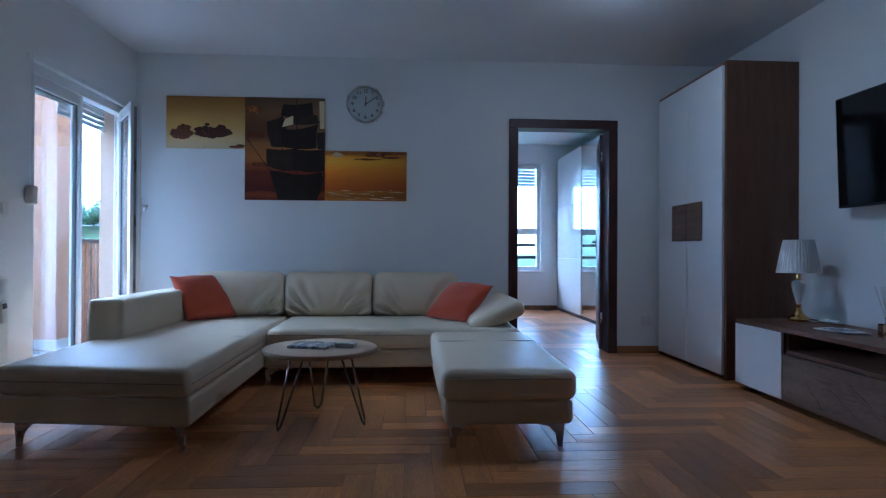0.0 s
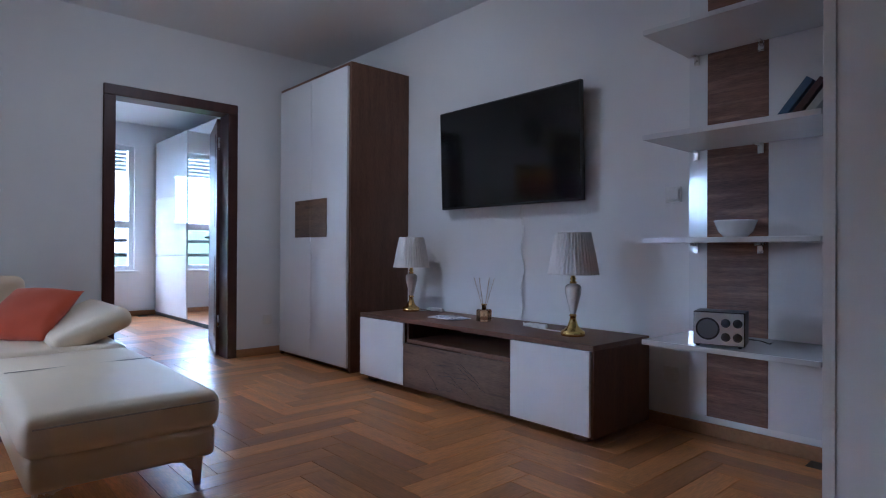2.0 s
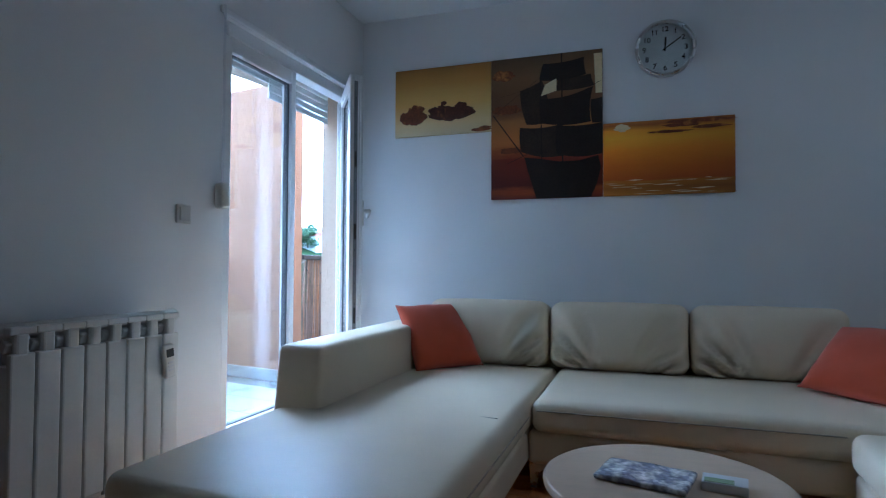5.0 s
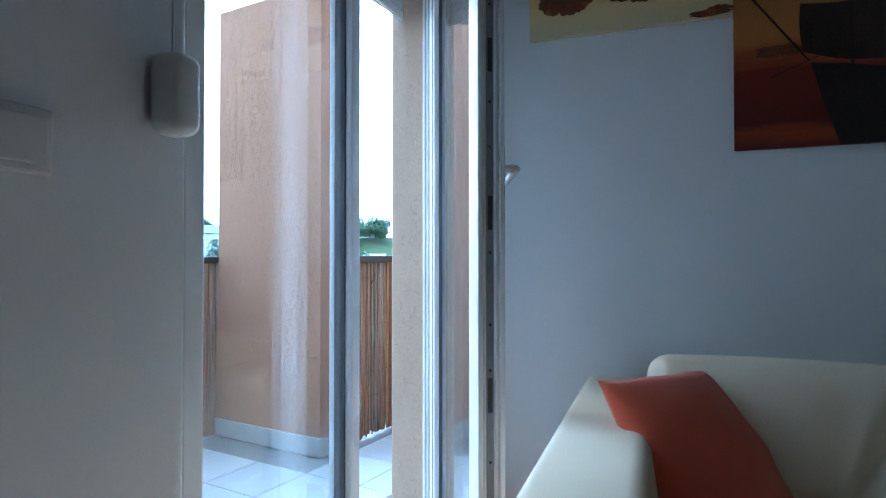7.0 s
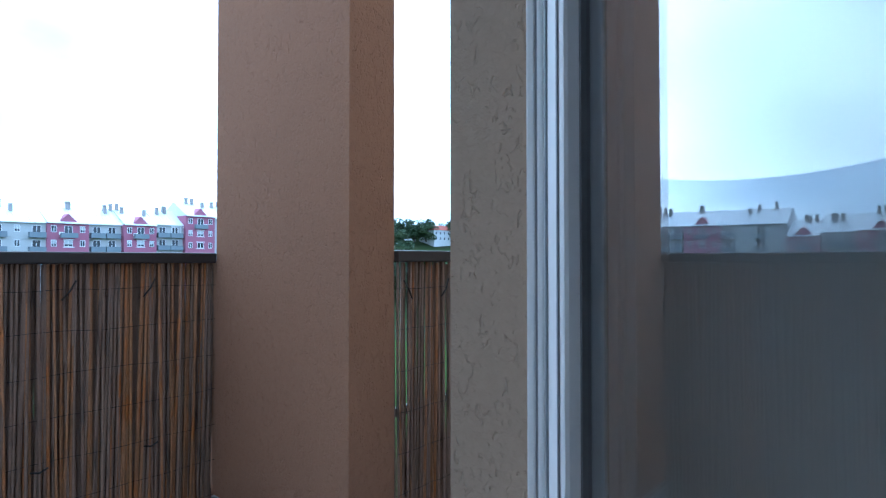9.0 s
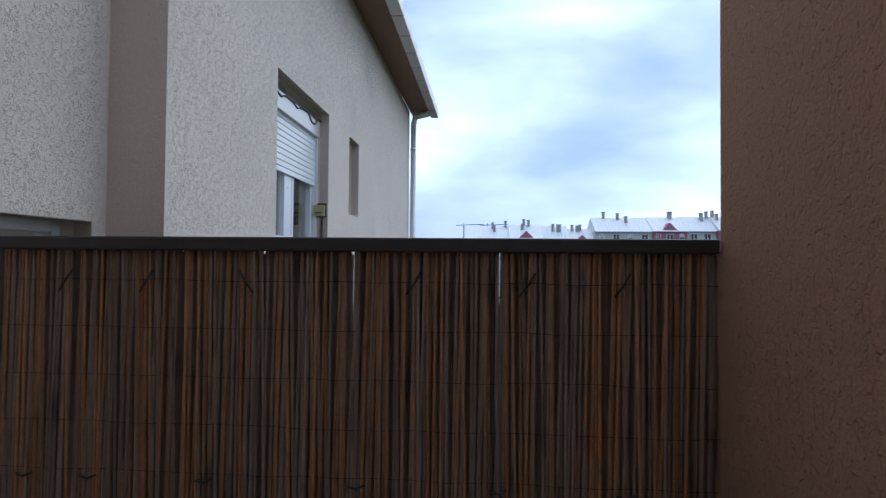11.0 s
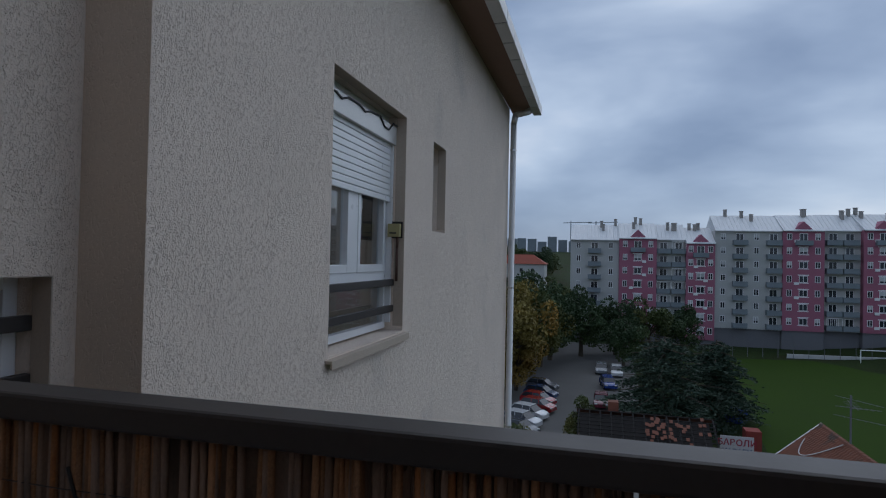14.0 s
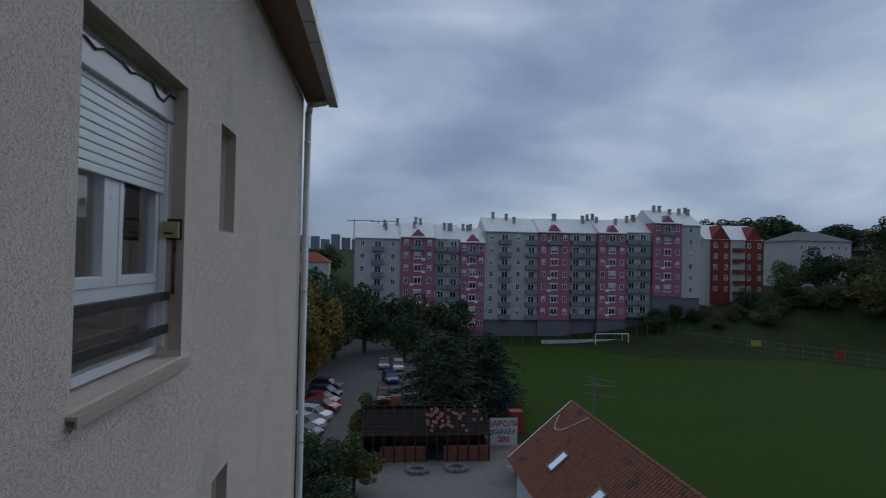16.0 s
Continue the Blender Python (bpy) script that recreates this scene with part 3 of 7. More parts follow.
def print_field(name, stops, z0, z1, x0, x1, left, right, streak=0.25, scale=4.0):
    """A printed canvas: colours stacked by height, waning from one side to the other, with drawn-out streaks."""
    m = bpy.data.materials.new(name)
    m.use_nodes = True
    n, l = m.node_tree.nodes, m.node_tree.links
    p = n["Principled BSDF"]
    p.inputs["Roughness"].default_value = 0.5
    co = n.new("ShaderNodeTexCoord")
    sep = n.new("ShaderNodeSeparateXYZ")
    l.new(co.outputs["Object"], sep.inputs[0])
    mp = n.new("ShaderNodeMapping")
    mp.inputs["Scale"].default_value = (1, 1, 5)
    l.new(co.outputs["Object"], mp.inputs["Vector"])
    ns = n.new("ShaderNodeTexNoise")
    ns.inputs["Scale"].default_value, ns.inputs["Detail"].default_value, ns.inputs["Roughness"].default_value = scale, 8, 0.62
    l.new(mp.outputs[0], ns.inputs["Vector"])
    up = n.new("ShaderNodeMapRange")
    up.inputs["From Min"].default_value, up.inputs["From Max"].default_value = z0, z1
    l.new(sep.outputs["Z"], up.inputs["Value"])
    wob = n.new("ShaderNodeMath")
    wob.operation = "MULTIPLY_ADD"
    wob.inputs[1].default_value = streak
    l.new(ns.outputs["Fac"], wob.inputs[0])
    l.new(up.outputs[0], wob.inputs[2])
    off = n.new("ShaderNodeMath")
    off.operation = "SUBTRACT"
    off.inputs[1].default_value = streak * 0.5
    l.new(wob.outputs[0], off.inputs[0])
    ramp = n.new("ShaderNodeValToRGB")
    ramp.color_ramp.elements.remove(ramp.color_ramp.elements[1])
    for k, (at, c) in enumerate(stops):
        e = ramp.color_ramp.elements[0] if k == 0 else ramp.color_ramp.elements.new(at)
        e.position, e.color = at, (*c, 1)
    l.new(off.outputs[0], ramp.inputs["Fac"])
    side = n.new("ShaderNodeMapRange")
    side.inputs["From Min"].default_value, side.inputs["From Max"].default_value = x0, x1
    side.inputs["To Min"].default_value, side.inputs["To Max"].default_value = left, right
    l.new(sep.outputs["X"], side.inputs["Value"])
    sc = n.new("ShaderNodeVectorMath")
    sc.operation = "SCALE"
    l.new(ramp.outputs["Color"], sc.inputs[0])
    l.new(side.outputs[0], sc.inputs[3])
    l.new(sc.outputs[0], p.inputs["Base Color"])
    return m


P1 = print_field("print_pale_sunset", ((0.0, (0.74, 0.62, 0.36)), (0.18, (0.86, 0.66, 0.30)), (0.45, (0.80, 0.50, 0.12)), (0.75, (0.55, 0.30, 0.05)), (1.0, (0.36, 0.18, 0.03))), 1.795, 2.25, -1.70, -1.03, 1.0, 0.85, 0.08)
P2 = print_field("print_ship_sunset", ((0.0, (0.15, 0.018, 0.007)), (0.055, (0.30, 0.06, 0.012)), (0.09, (0.10, 0.012, 0.006)), (0.28, (0.20, 0.025, 0.007)), (0.40, (0.56, 0.20, 0.035)), (0.55, (0.40, 0.17, 0.04)), (0.62, (0.16, 0.07, 0.03)), (0.85, (0.22, 0.11, 0.04)), (1.0, (0.12, 0.07, 0.03))), 1.353, 2.25, -1.03, -0.34, 0.8, 1.25, 0.10, 5.0)
P3 = print_field("print_golden_sea", ((0.0, (0.55, 0.22, 0.02)), (0.10, (0.36, 0.13, 0.015)), (0.19, (0.52, 0.19, 0.015)), (0.21, (0.50, 0.11, 0.006)), (0.40, (0.66, 0.17, 0.004)), (0.62, (0.90, 0.32, 0.006)), (0.78, (1.0, 0.50, 0.02)), (0.88, (0.95, 0.42, 0.02)), (0.95, (0.42, 0.13, 0.02)), (1.0, (0.55, 0.22, 0.03))), 1.353, 1.79, -0.34, 0.377, 1.15, 0.60, 0.07, 6.0)
INK = material("print_dark_ink", (0.018, 0.011, 0.008), 0.5, vary=0.5, scale=14)
CLOUD_INK = material("print_cloud", (0.16, 0.045, 0.012), 0.55, vary=0.5, scale=24, spots=((0.42, 0.16, 0.03), 18, 0.55))
CLOUD_DARK = material("print_dark_cloud", (0.085, 0.026, 0.012), 0.55, vary=0.5, scale=30, spots=((0.30, 0.10, 0.02), 22, 0.60))
HAZE_INK = material("print_pale_glow", (0.80, 0.66, 0.36), 0.55, vary=0.1)
pic1 = canvas("canvas print of a pale golden sunset with two clouds", -1.70, -1.032, 1.795, 2.248, P1)
pic2 = canvas("canvas print of a dark sailing ship at sunset", -1.03, -0.341, 1.353, 2.25, P2)
pic3 = canvas("canvas print of a golden sunset over the sea", -0.339, 0.377, 1.353, 1.79, P3)


def flat_shape(bm, pts, y):
    vs = [bm.verts.new((x, y, z)) for x, z in pts]
    bm.faces.new(vs)


def blob(bm, cx, cz, rx, rz, y, seed, n=36):
    rnd = random.Random(seed)
    ph = [rnd.uniform(0, 6.28) for _ in range(4)]
    flat_shape(bm, [(cx + rx * math.cos(a) * (1 + 0.10 * math.sin(5 * a + ph[0]) + 0.07 * math.sin(11 * a + ph[1])), cz + rz * math.sin(a) * (1 + 0.12 * math.sin(4 * a + ph[2]) + 0.08 * math.sin(9 * a + ph[3]))) for a in [2 * math.pi * k / n for k in range(n)]], y)


FY = YB - 0.0238


def puffs(parent, name, mat, label, spots, y):
    """A cloud drawn as overlapping ragged lobes."""
    for q, (cx, cz, rx, rz, seed) in enumerate(spots):
        bm = bmesh.new()
        blob(bm, cx, cz, rx, rz, y - 0.0001 * q, seed, 48)
        part(name, bm, mat, parent, label)




def cloud_bank(seed, cx, cz, rx, rz, n):
    """Lobes of one ragged cloud: large in the middle, small and scattered at the rim."""
    rnd = random.Random(seed)
    out = [(cx, cz, rx * 0.62, rz * 0.6, seed)]
    for k in range(n):
        a, d = rnd.uniform(0, 6.28), rnd.uniform(0.35, 1.0)
        r = 0.42 * (1.25 - d)
        out.append((cx + rx * d * math.cos(a), cz + rz * d * math.sin(a) * (1 if math.sin(a) > 0 else 0.6), rx * r + 0.004, rz * r * 1.2 + 0.004, seed + k))
    return out


puffs(pic1, "cloud", CLOUD_INK, "printed reddish-brown cloud", cloud_bank(21, -1.575, 1.925, 0.105, 0.075, 16), FY)
puffs(pic1, "cloud", CLOUD_DARK, "printed dark brown cloud", cloud_bank(57, -1.30, 1.935, 0.155, 0.072, 24), FY)
puffs(pic1, "cloud", CLOUD_INK, "printed low cloud streak", [(-1.10, 1.812, 0.065, 0.012, 4), (-1.07, 1.822, 0.04, 0.012, 8)], FY)
S = lambda u, v: (-1.03 + u * 0.69, 1.353 + v * 0.897)   # share of the picture's width and height
INK_WARM = material("print_brown_ink", (0.034, 0.019, 0.011), 0.5, vary=0.5, scale=16)


def sail(corners, bulge, mat, step):
    """A billowing sail: four corners, sides bowed outwards."""
    pts = []
    for k in range(4):
        (a, b), (c, d) = corners[k], corners[(k + 1) % 4]
        for q in range(7):
            f = q / 7
            n = (d - b, a - c)
            w = bulge[k] * math.sin(math.pi * f)
            pts.append(S(a + (c - a) * f + n[0] * w, b + (d - b) * f + n[1] * w))
    bm = bmesh.new()
    flat_shape(bm, pts, FY - 0.0001 * step)
    part("sail", bm, mat, pic2)


bm = bmesh.new()
flat_shape(bm, [S(*q) for q in ((0.42, 0.0), (0.38, 0.10), (0.34, 0.20), (0.31, 0.29), (0.45, 0.275), (0.62, 0.25), (0.80, 0.25), (0.96, 0.28), (0.985, 0.2), (0.95, 0.09), (0.90, 0.0))], FY)
part("hull", bm, INK, pic2, "printed dark hull")
for q, (c, b, warm) in enumerate((
        (((0.28, 0.33), (0.27, 0.50), (0.66, 0.51), (0.68, 0.29)), (-0.05, 0.04, 0.08, -0.06), True),
        (((0.60, 0.30), (0.60, 0.50), (1.0, 0.50), (1.0, 0.29)), (-0.04, 0.03, 0.0, -0.05), False),
        (((0.33, 0.52), (0.27, 0.76), (0.47, 0.82), (0.52, 0.53)), (-0.06, 0.03, -0.10, -0.05), True),
        (((0.46, 0.52), (0.45, 0.69), (0.92, 0.75), (0.90, 0.51)), (-0.03, 0.05, 0.08, -0.04), False),
        (((0.60, 0.74), (0.62, 0.83), (0.90, 0.835), (0.93, 0.755)), (-0.05, 0.03, 0.06, -0.03), True),
        (((0.45, 0.82), (0.48, 0.935), (0.84, 0.955), (0.86, 0.835)), (-0.06, 0.03, 0.05, -0.04), False),
        (((0.91, 0.50), (0.90, 0.66), (1.0, 0.67), (1.0, 0.5)), (-0.05, 0.02, 0.0, -0.02), False))):
    sail(c, b, INK_WARM if warm else INK, q + 1)
for a, b, w in (((0.655, 0.25), (0.645, 1.0), 0.006), ((0.47, 0.26), (0.455, 0.85), 0.005), ((0.30, 0.30), (0.02, 0.60), 0.006), ((0.15, 0.25), (0.34, 0.31), 0.005), ((0.82, 0.84), (0.98, 0.835), 0.004), ((0.88, 0.745), (0.98, 0.78), 0.004), ((0.02, 0.60), (0.45, 0.84), 0.002), ((0.05, 0.72), (0.30, 0.76), 0.003)):
    bm = bmesh.new()
    flat_shape(bm, [S(a[0] - w, a[1]), S(a[0] + w, a[1]), S(b[0] + w, b[1]), S(b[0] - w, b[1])], FY - 0.0012)
    part("spar", bm, INK, pic2)
puffs(pic2, "cloud", CLOUD_INK, "printed dark evening cloud", [(-0.95, 2.14, 0.07, 0.035, 11), (-0.93, 1.92, 0.09, 0.03, 12), (-0.90, 1.66, 0.07, 0.02, 13)], FY + 0.0003)
for poly in ([(0.46, 0.71), (0.50, 0.79), (0.60, 0.825), (0.60, 0.74)], [(0.94, 0.70), (0.925, 0.97), (0.995, 0.97), (0.995, 0.70)]):
    bm = bmesh.new()
    flat_shape(bm, [S(*q) for q in poly], FY - 0.0009)
    part("glow", bm, HAZE_INK, pic2, "printed pale evening glow")
puffs(pic3, "cloud", CLOUD_INK, "printed orange cloud streaks", [(0.19, 1.772, 0.18, 0.012, 7), (0.10, 1.752, 0.10, 0.011, 15), (0.03, 1.718, 0.12, 0.008, 8), (0.25, 1.735, 0.10, 0.010, 16)], FY)
bm = bmesh.new()
blob(bm, -0.23, 1.755, 0.045, 0.022, FY - 0.0006, 9)
part("glow", bm, HAZE_INK, pic3, "printed sun glow")
bm = bmesh.new()
rs = random.Random(3)
for k in range(26):
    cx, cz, w = rs.uniform(-0.30, 0.33), 1.36 + 0.085 * rs.random() ** 1.5, rs.uniform(0.02, 0.07)
    flat_shape(bm, [(cx - w, cz), (cx, cz + 0.0022), (cx + w, cz), (cx, cz - 0.0022)], FY - 0.0002)
part("sea_glints", bm, HAZE_INK, pic3, "printed glints on the sea")["kind"] = "stuff"

ck = thing("wall_clock", (0.012, YB - 0.02, 2.207), "round silver-rimmed wall clock with black numerals", "clock")
CKM = Matrix.Translation((0.012, YB, 2.207)) @ Matrix.Rotation(radians(90), 4, "X")
bm = bmesh.new()
turned(bm, [(0.150, 0.0), (0.166, 0.004), (0.168, 0.03), (0.160, 0.042), (0.150, 0.042), (0.147, 0.03), (0.147, 0.012)], (0, 0, 0), 48)
bmesh.ops.transform(bm, matrix=CKM, verts=bm.verts)
part("rim", bm, STEEL, ck, "brushed silver rim", True)
bm = bmesh.new()
tube(bm, (0, 0, 0.010), (0, 0, 0.016), 0.1465, n=48)
bmesh.ops.transform(bm, matrix=CKM, verts=bm.verts)
part("dial", bm, WHITE_PLASTIC, ck, "white dial")


def text(name, body, size, m, mat, parent, extrude=0.0008):
    cu = bpy.data.curves.new(name, "FONT")
    cu.body, cu.size, cu.align_x, cu.align_y, cu.extrude = body, size, "CENTER", "CENTER", extrude
    cu.offset = size * 0.02
    tmp = new(name, cu)
    dg = bpy.context.evaluated_depsgraph_get()
    me = bpy.data.meshes.new_from_object(tmp.evaluated_get(dg))
    bpy.data.objects.remove(tmp)
    me.transform(m)
    me.materials.clear()
    me.materials.append(mat)
    ob = new(name, me)
    hang(ob, parent)
    return ob


for h in range(1, 13):
    a = radians(90 - 30 * h)
    text("numeral", str(h), 0.042, CKM @ Matrix.Translation((0.115 * math.cos(a), 0.115 * math.sin(a), 0.0168)), BLACK, ck)
for deg, ln, w in ((90 - 30 * 12.12, 0.068, 0.0045), (90 - 6 * 9.3, 0.105, 0.0035)):
    bm = bmesh.new()
    box(bm, -0.015, ln, -w, w, 0.019, 0.021, m=CKM @ Matrix.Rotation(radians(deg), 4, "Z"))
    part("clock_hand", bm, BLACK, ck)
bm = bmesh.new()
tube(bm, CKM @ Vector((0, 0, 0.026)), CKM @ Vector((0, 0, 0.027)), 0.1475, n=48)
cg = part("cover_glass", bm, GLASS, ck)
cg.visible_shadow = False
# ---- corner sofa ----
def folds(cx, strength=0.03):
    """Slanting creases that fan out from the lower middle of a back cushion."""
    def f(p, u):
        if u.y > -0.2:
            return Vector()
        a = math.atan2(u.x * 1.3, u.z + 1.6)
        s = math.sin(a * 26 + 1.5 * noise.noise(p * 3)) * min(1, max(0, abs(u.x) - 0.12) * 1.6) * max(0, 0.85 - u.z) * (1 - abs(u.x) ** 6)
        return Vector((0, -strength * s, 0)) + 0.004 * noise.noise_vector(p * 5)
    return f


def dimple(amp=0.004, freq=4.0):
    return lambda p, u: amp * noise.noise_vector(p * freq)


def metal_foot(parent, x, y, turn):
    """A flat sheet-steel foot, wide at the top and narrow on the floor."""
    m = Matrix.Translation((x, y, 0)) @ Matrix.Rotation(radians(turn), 4, "Z")
    bm = bmesh.new()
    top = [(-0.02, 0.125), (0.20, 0.125), (0.19, 0.108), (0.05, 0.09), (0.022, 0.06), (0.012, 0.0), (-0.012, 0.0)]
    lo = [bm.verts.new(m @ Vector((a, -0.006, z))) for a, z in top]
    hi = [bm.verts.new(m @ Vector((a, 0.006, z))) for a, z in top]
    bm.faces.new(lo)
    bm.faces.new(hi[::-1])
    for k in range(len(top)):
        j = (k + 1) % len(top)
        bm.faces.new((lo[k], lo[j], hi[j], hi[k]))
    return part("foot", bm, STEEL, parent, "brushed steel blade foot")


def seam(parent, pts, r=0.0028):
    bm = bmesh.new()
    pipe(bm, [Vector(p) for p in pts], r, 5)
    return part("seam", bm, STITCH, parent)


SX0, SX1, SY0, SY1, SEAT = -1.46, 1.17, 3.76, 4.95, 0.385
CH_X1, CH_Y0 = -0.555, 2.44
def skewed(p, u):
    """The chaise's foot end runs slightly aslant."""
    return Vector((0, 0.11 * max(0.0, -u.y) ** 2 * (0.5 - 0.5 * u.x), 0))


so = thing("corner_sofa", (-0.5, 4.2, 0), "cream leather corner sofa with a chaise and steel feet", "sofa")
bm = bmesh.new()
soft_box(bm, (SX0, CH_Y0 + 0.02, 0.12), (CH_X1 - 0.01, SY1, 0.255), 0.025, 0.12, ripple=skewed)
part("chaise_base", bm, LEATHER, so, smooth=True)
bm = bmesh.new()
soft_box(bm, (CH_X1 - 0.01, SY0 + 0.02, 0.12), (SX1, SY1, 0.255), 0.025, 0.12)
part("seat_base", bm, LEATHER, so, smooth=True)
bm = bmesh.new()
soft_box(bm, (SX0 - 0.005, CH_Y0, 0.25), (CH_X1, 4.62, SEAT), 0.045, 0.06, puff=(0, 0, 0.012), ripple=lambda p, u: skewed(p, u) + 0.003 * noise.noise_vector(p * 4.0))
part("chaise_cushion", bm, LEATHER, so, smooth=True)
bm = bmesh.new()
soft_box(bm, (CH_X1 + 0.004, SY0, 0.25), (SX1 + 0.005, 4.62, SEAT), 0.045, 0.06, puff=(0, 0, 0.010), ripple=dimple(0.003))
part("seat_cushion", bm, LEATHER, so, smooth=True)
for x0, x1 in ((-1.295, -0.60), (-0.595, 0.105), (0.11, 0.80)):
    bm = bmesh.new()
    m = Matrix.Translation((0, 4.66, SEAT - 0.01)) @ Matrix.Rotation(radians(-9), 4, "X") @ Matrix.Translation((0, -4.66, -SEAT + 0.01))
    soft_box(bm, (x0, 4.50, SEAT - 0.01), (x1, 4.74, 0.725), 0.06, 0.02, puff=(0, 0.03, 0.008), ripple=folds((x0 + x1) / 2), m=m)
    part("back_cushion", bm, LEATHER, so, "creased cream leather back cushion", True)
bm = bmesh.new()
soft_box(bm, (-1.22, 4.72, 0.2), (0.84, 4.95, 0.66), 0.05, 0.15)
part("back_frame", bm, LEATHER, so, smooth=True)
# long arm rest with a slanted front
bm = bmesh.new()
def lean(p, u):
    return Vector((-0.015 * u.z, 0.045 * (1 + u.z) * max(0.0, -u.y) ** 2, 0))
soft_box(bm, (-1.48, 3.29, 0.34), (-1.27, 4.92, 0.615), 0.03, 0.08, puff=(0.006, 0, 0), ripple=lean)
part("arm_rest", bm, LEATHER, so, smooth=True)
# folding arm at the open end
bm = bmesh.new()
m = Matrix.Translation((0.98, 4.22, 0.43)) @ Matrix.Rotation(radians(-24), 4, "Y")
soft_box(bm, (-0.16, -0.40, -0.055), (0.25, 0.42, 0.065), 0.055, 0.06, puff=(0, 0, 0.012), ripple=dimple(0.003), m=m)
part("folding_arm", bm, LEATHER, so, "reclining padded arm", True)
for x, y, a in ((CH_X1 - 0.06, CH_Y0 + 0.08, 150), (SX0 + 0.06, CH_Y0 + 0.2, 30), (SX0 + 0.06, 4.85, -30), (SX1 - 0.06, 4.85, 210), (SX1 - 0.06, SY0 + 0.1, 180), (CH_X1, SY0 + 0.1, 0)):
    metal_foot(so, x, y, a)
seam(so, [(SX0 + 0.03, CH_Y0 + 0.106, 0.318), (CH_X1 - 0.03, CH_Y0 + 0.002, 0.318)])
seam(so, [(CH_X1 + 0.001, CH_Y0 + 0.03, 0.318), (CH_X1 + 0.001, SY0, 0.318)])
seam(so, [(CH_X1 + 0.03, SY0 - 0.001, 0.345), (0.55, SY0 - 0.001, 0.345)])
seam(so, [(SX0 + 0.05, 3.42, SEAT + 0.004), (CH_X1 - 0.05, 3.42, SEAT + 0.004)], 0.0022)

# ---- ottoman ----
OX0, OX1, OY0, OY1, OZ = 0.548, 1.172, 2.43, 3.745, 0.372
ot = thing("ottoman", (0.86, 3.0, 0), "long cream leather ottoman on steel feet", "ottoman")
bm = bmesh.new()
soft_box(bm, (OX0 + 0.015, OY0 + 0.02, 0.12), (OX1 - 0.015, OY1, 0.235), 0.025, 0.1)
part("base", bm, LEATHER, ot, smooth=True)
bm = bmesh.new()
soft_box(bm, (OX0, OY0, 0.23), (OX1, OY1, OZ), 0.045, 0.04, puff=(0.008, 0.008, 0.014),
         ripple=lambda p, u: 0.004 * noise.noise_vector(p * 4) + Vector((0, 0, 0.0035 * math.sin(60 * p.x + 8 * noise.noise(p * 6)) * max(0, 1 - ((p.x - 0.95) / 0.16) ** 2) * max(0, 1 - ((p.y - 2.95) / 0.25) ** 2) * (u.z > 0.5))))
part("seat_cushion", bm, LEATHER, ot, "creased cream leather top", True)
for x, y, a in ((OX0 + 0.06, OY0 + 0.09, 20), (OX1 - 0.06, OY0 + 0.09, 160), (OX0 + 0.06, OY1 - 0.12, -20), (OX1 - 0.06, OY1 - 0.12, 200)):
    metal_foot(ot, x, y, a)
seam(ot, [(OX0 + 0.03, OY0 - 0.006, 0.335), (OX1 - 0.03, OY0 - 0.006, 0.335)])
seam(ot, [(OX0 + 0.03, 3.24, OZ + 0.011), (OX1 - 0.03, 3.24, OZ + 0.011)], 0.002)


# ---- cushions ----
def throw_pillow(label, m):
    t = thing("throw_pillow", m.translation, label, "pillow", "orange throw pillows")
    bm = bmesh.new()
    n = 22
    grid = {}
    for s in (1, -1):
        for i in range(n + 1):
            for j in range(n + 1):
                u, v = 2 * i / n - 1, 2 * j / n - 1
                edge = (abs(u) == 1 or abs(v) == 1)
                if edge and s == -1:
                    grid[(s, i, j)] = grid[(1, i, j)]
                    continue
                h = 0.075 * ((1 - u * u) * (1 - v * v)) ** 0.42
                pinch = 1 - 0.07 * (1 - v * v) * (abs(u) ** 3)
                pinch2 = 1 - 0.07 * (1 - u * u) * (abs(v) ** 3)
                p = Vector((0.21 * u * pinch, 0.205 * v * pinch2, s * h))
                p += 0.007 * noise.noise_vector(p * 9 + Vector((s, 0, 3)))
                grid[(s, i, j)] = bm.verts.new(m @ p)
        for i in range(n):
            for j in range(n):
                f = [grid[(s, i, j)], grid[(s, i + 1, j)], grid[(s, i + 1, j + 1)], grid[(s, i, j + 1)]]
                bm.faces.new(f if s == 1 else f[::-1])
    part("cover", bm, ORANGE, t, smooth=True)
    bm = bmesh.new()
    rim = [(u, -1) for u in range(-5, 6)] + [(5, v) for v in range(-4, 6)]
    pipe(bm, [m @ Vector((0.205, -0.2 + 0.04 * k, 0.0)) for k in range(11)], 0.003, 5)
    part("piping", bm, ORANGE, t)
    return t


def leaning(centre, side, up):
    """A frame from the middle of a pillow and its sideways and upward edges."""
    u = Vector(side).normalized()
    w = Vector(up)
    w = (w - u * w.dot(u)).normalized()
    n = u.cross(w)
    return Matrix(((u.x, w.x, n.x, centre[0]), (u.y, w.y, n.y, centre[1]), (u.z, w.z, n.z, centre[2]), (0, 0, 0, 1)))


throw_pillow("orange fabric throw pillow leaning on the long arm", leaning((-1.174, 4.405, 0.55), (0.64, 0.77, 0.0), (-0.48, 0.34, 0.81)))
throw_pillow("orange fabric throw pillow resting on the folding arm", leaning((0.785, 4.29, 0.53), (0.278, -0.288, -0.012), (0.277, 0.178, 0.254)))

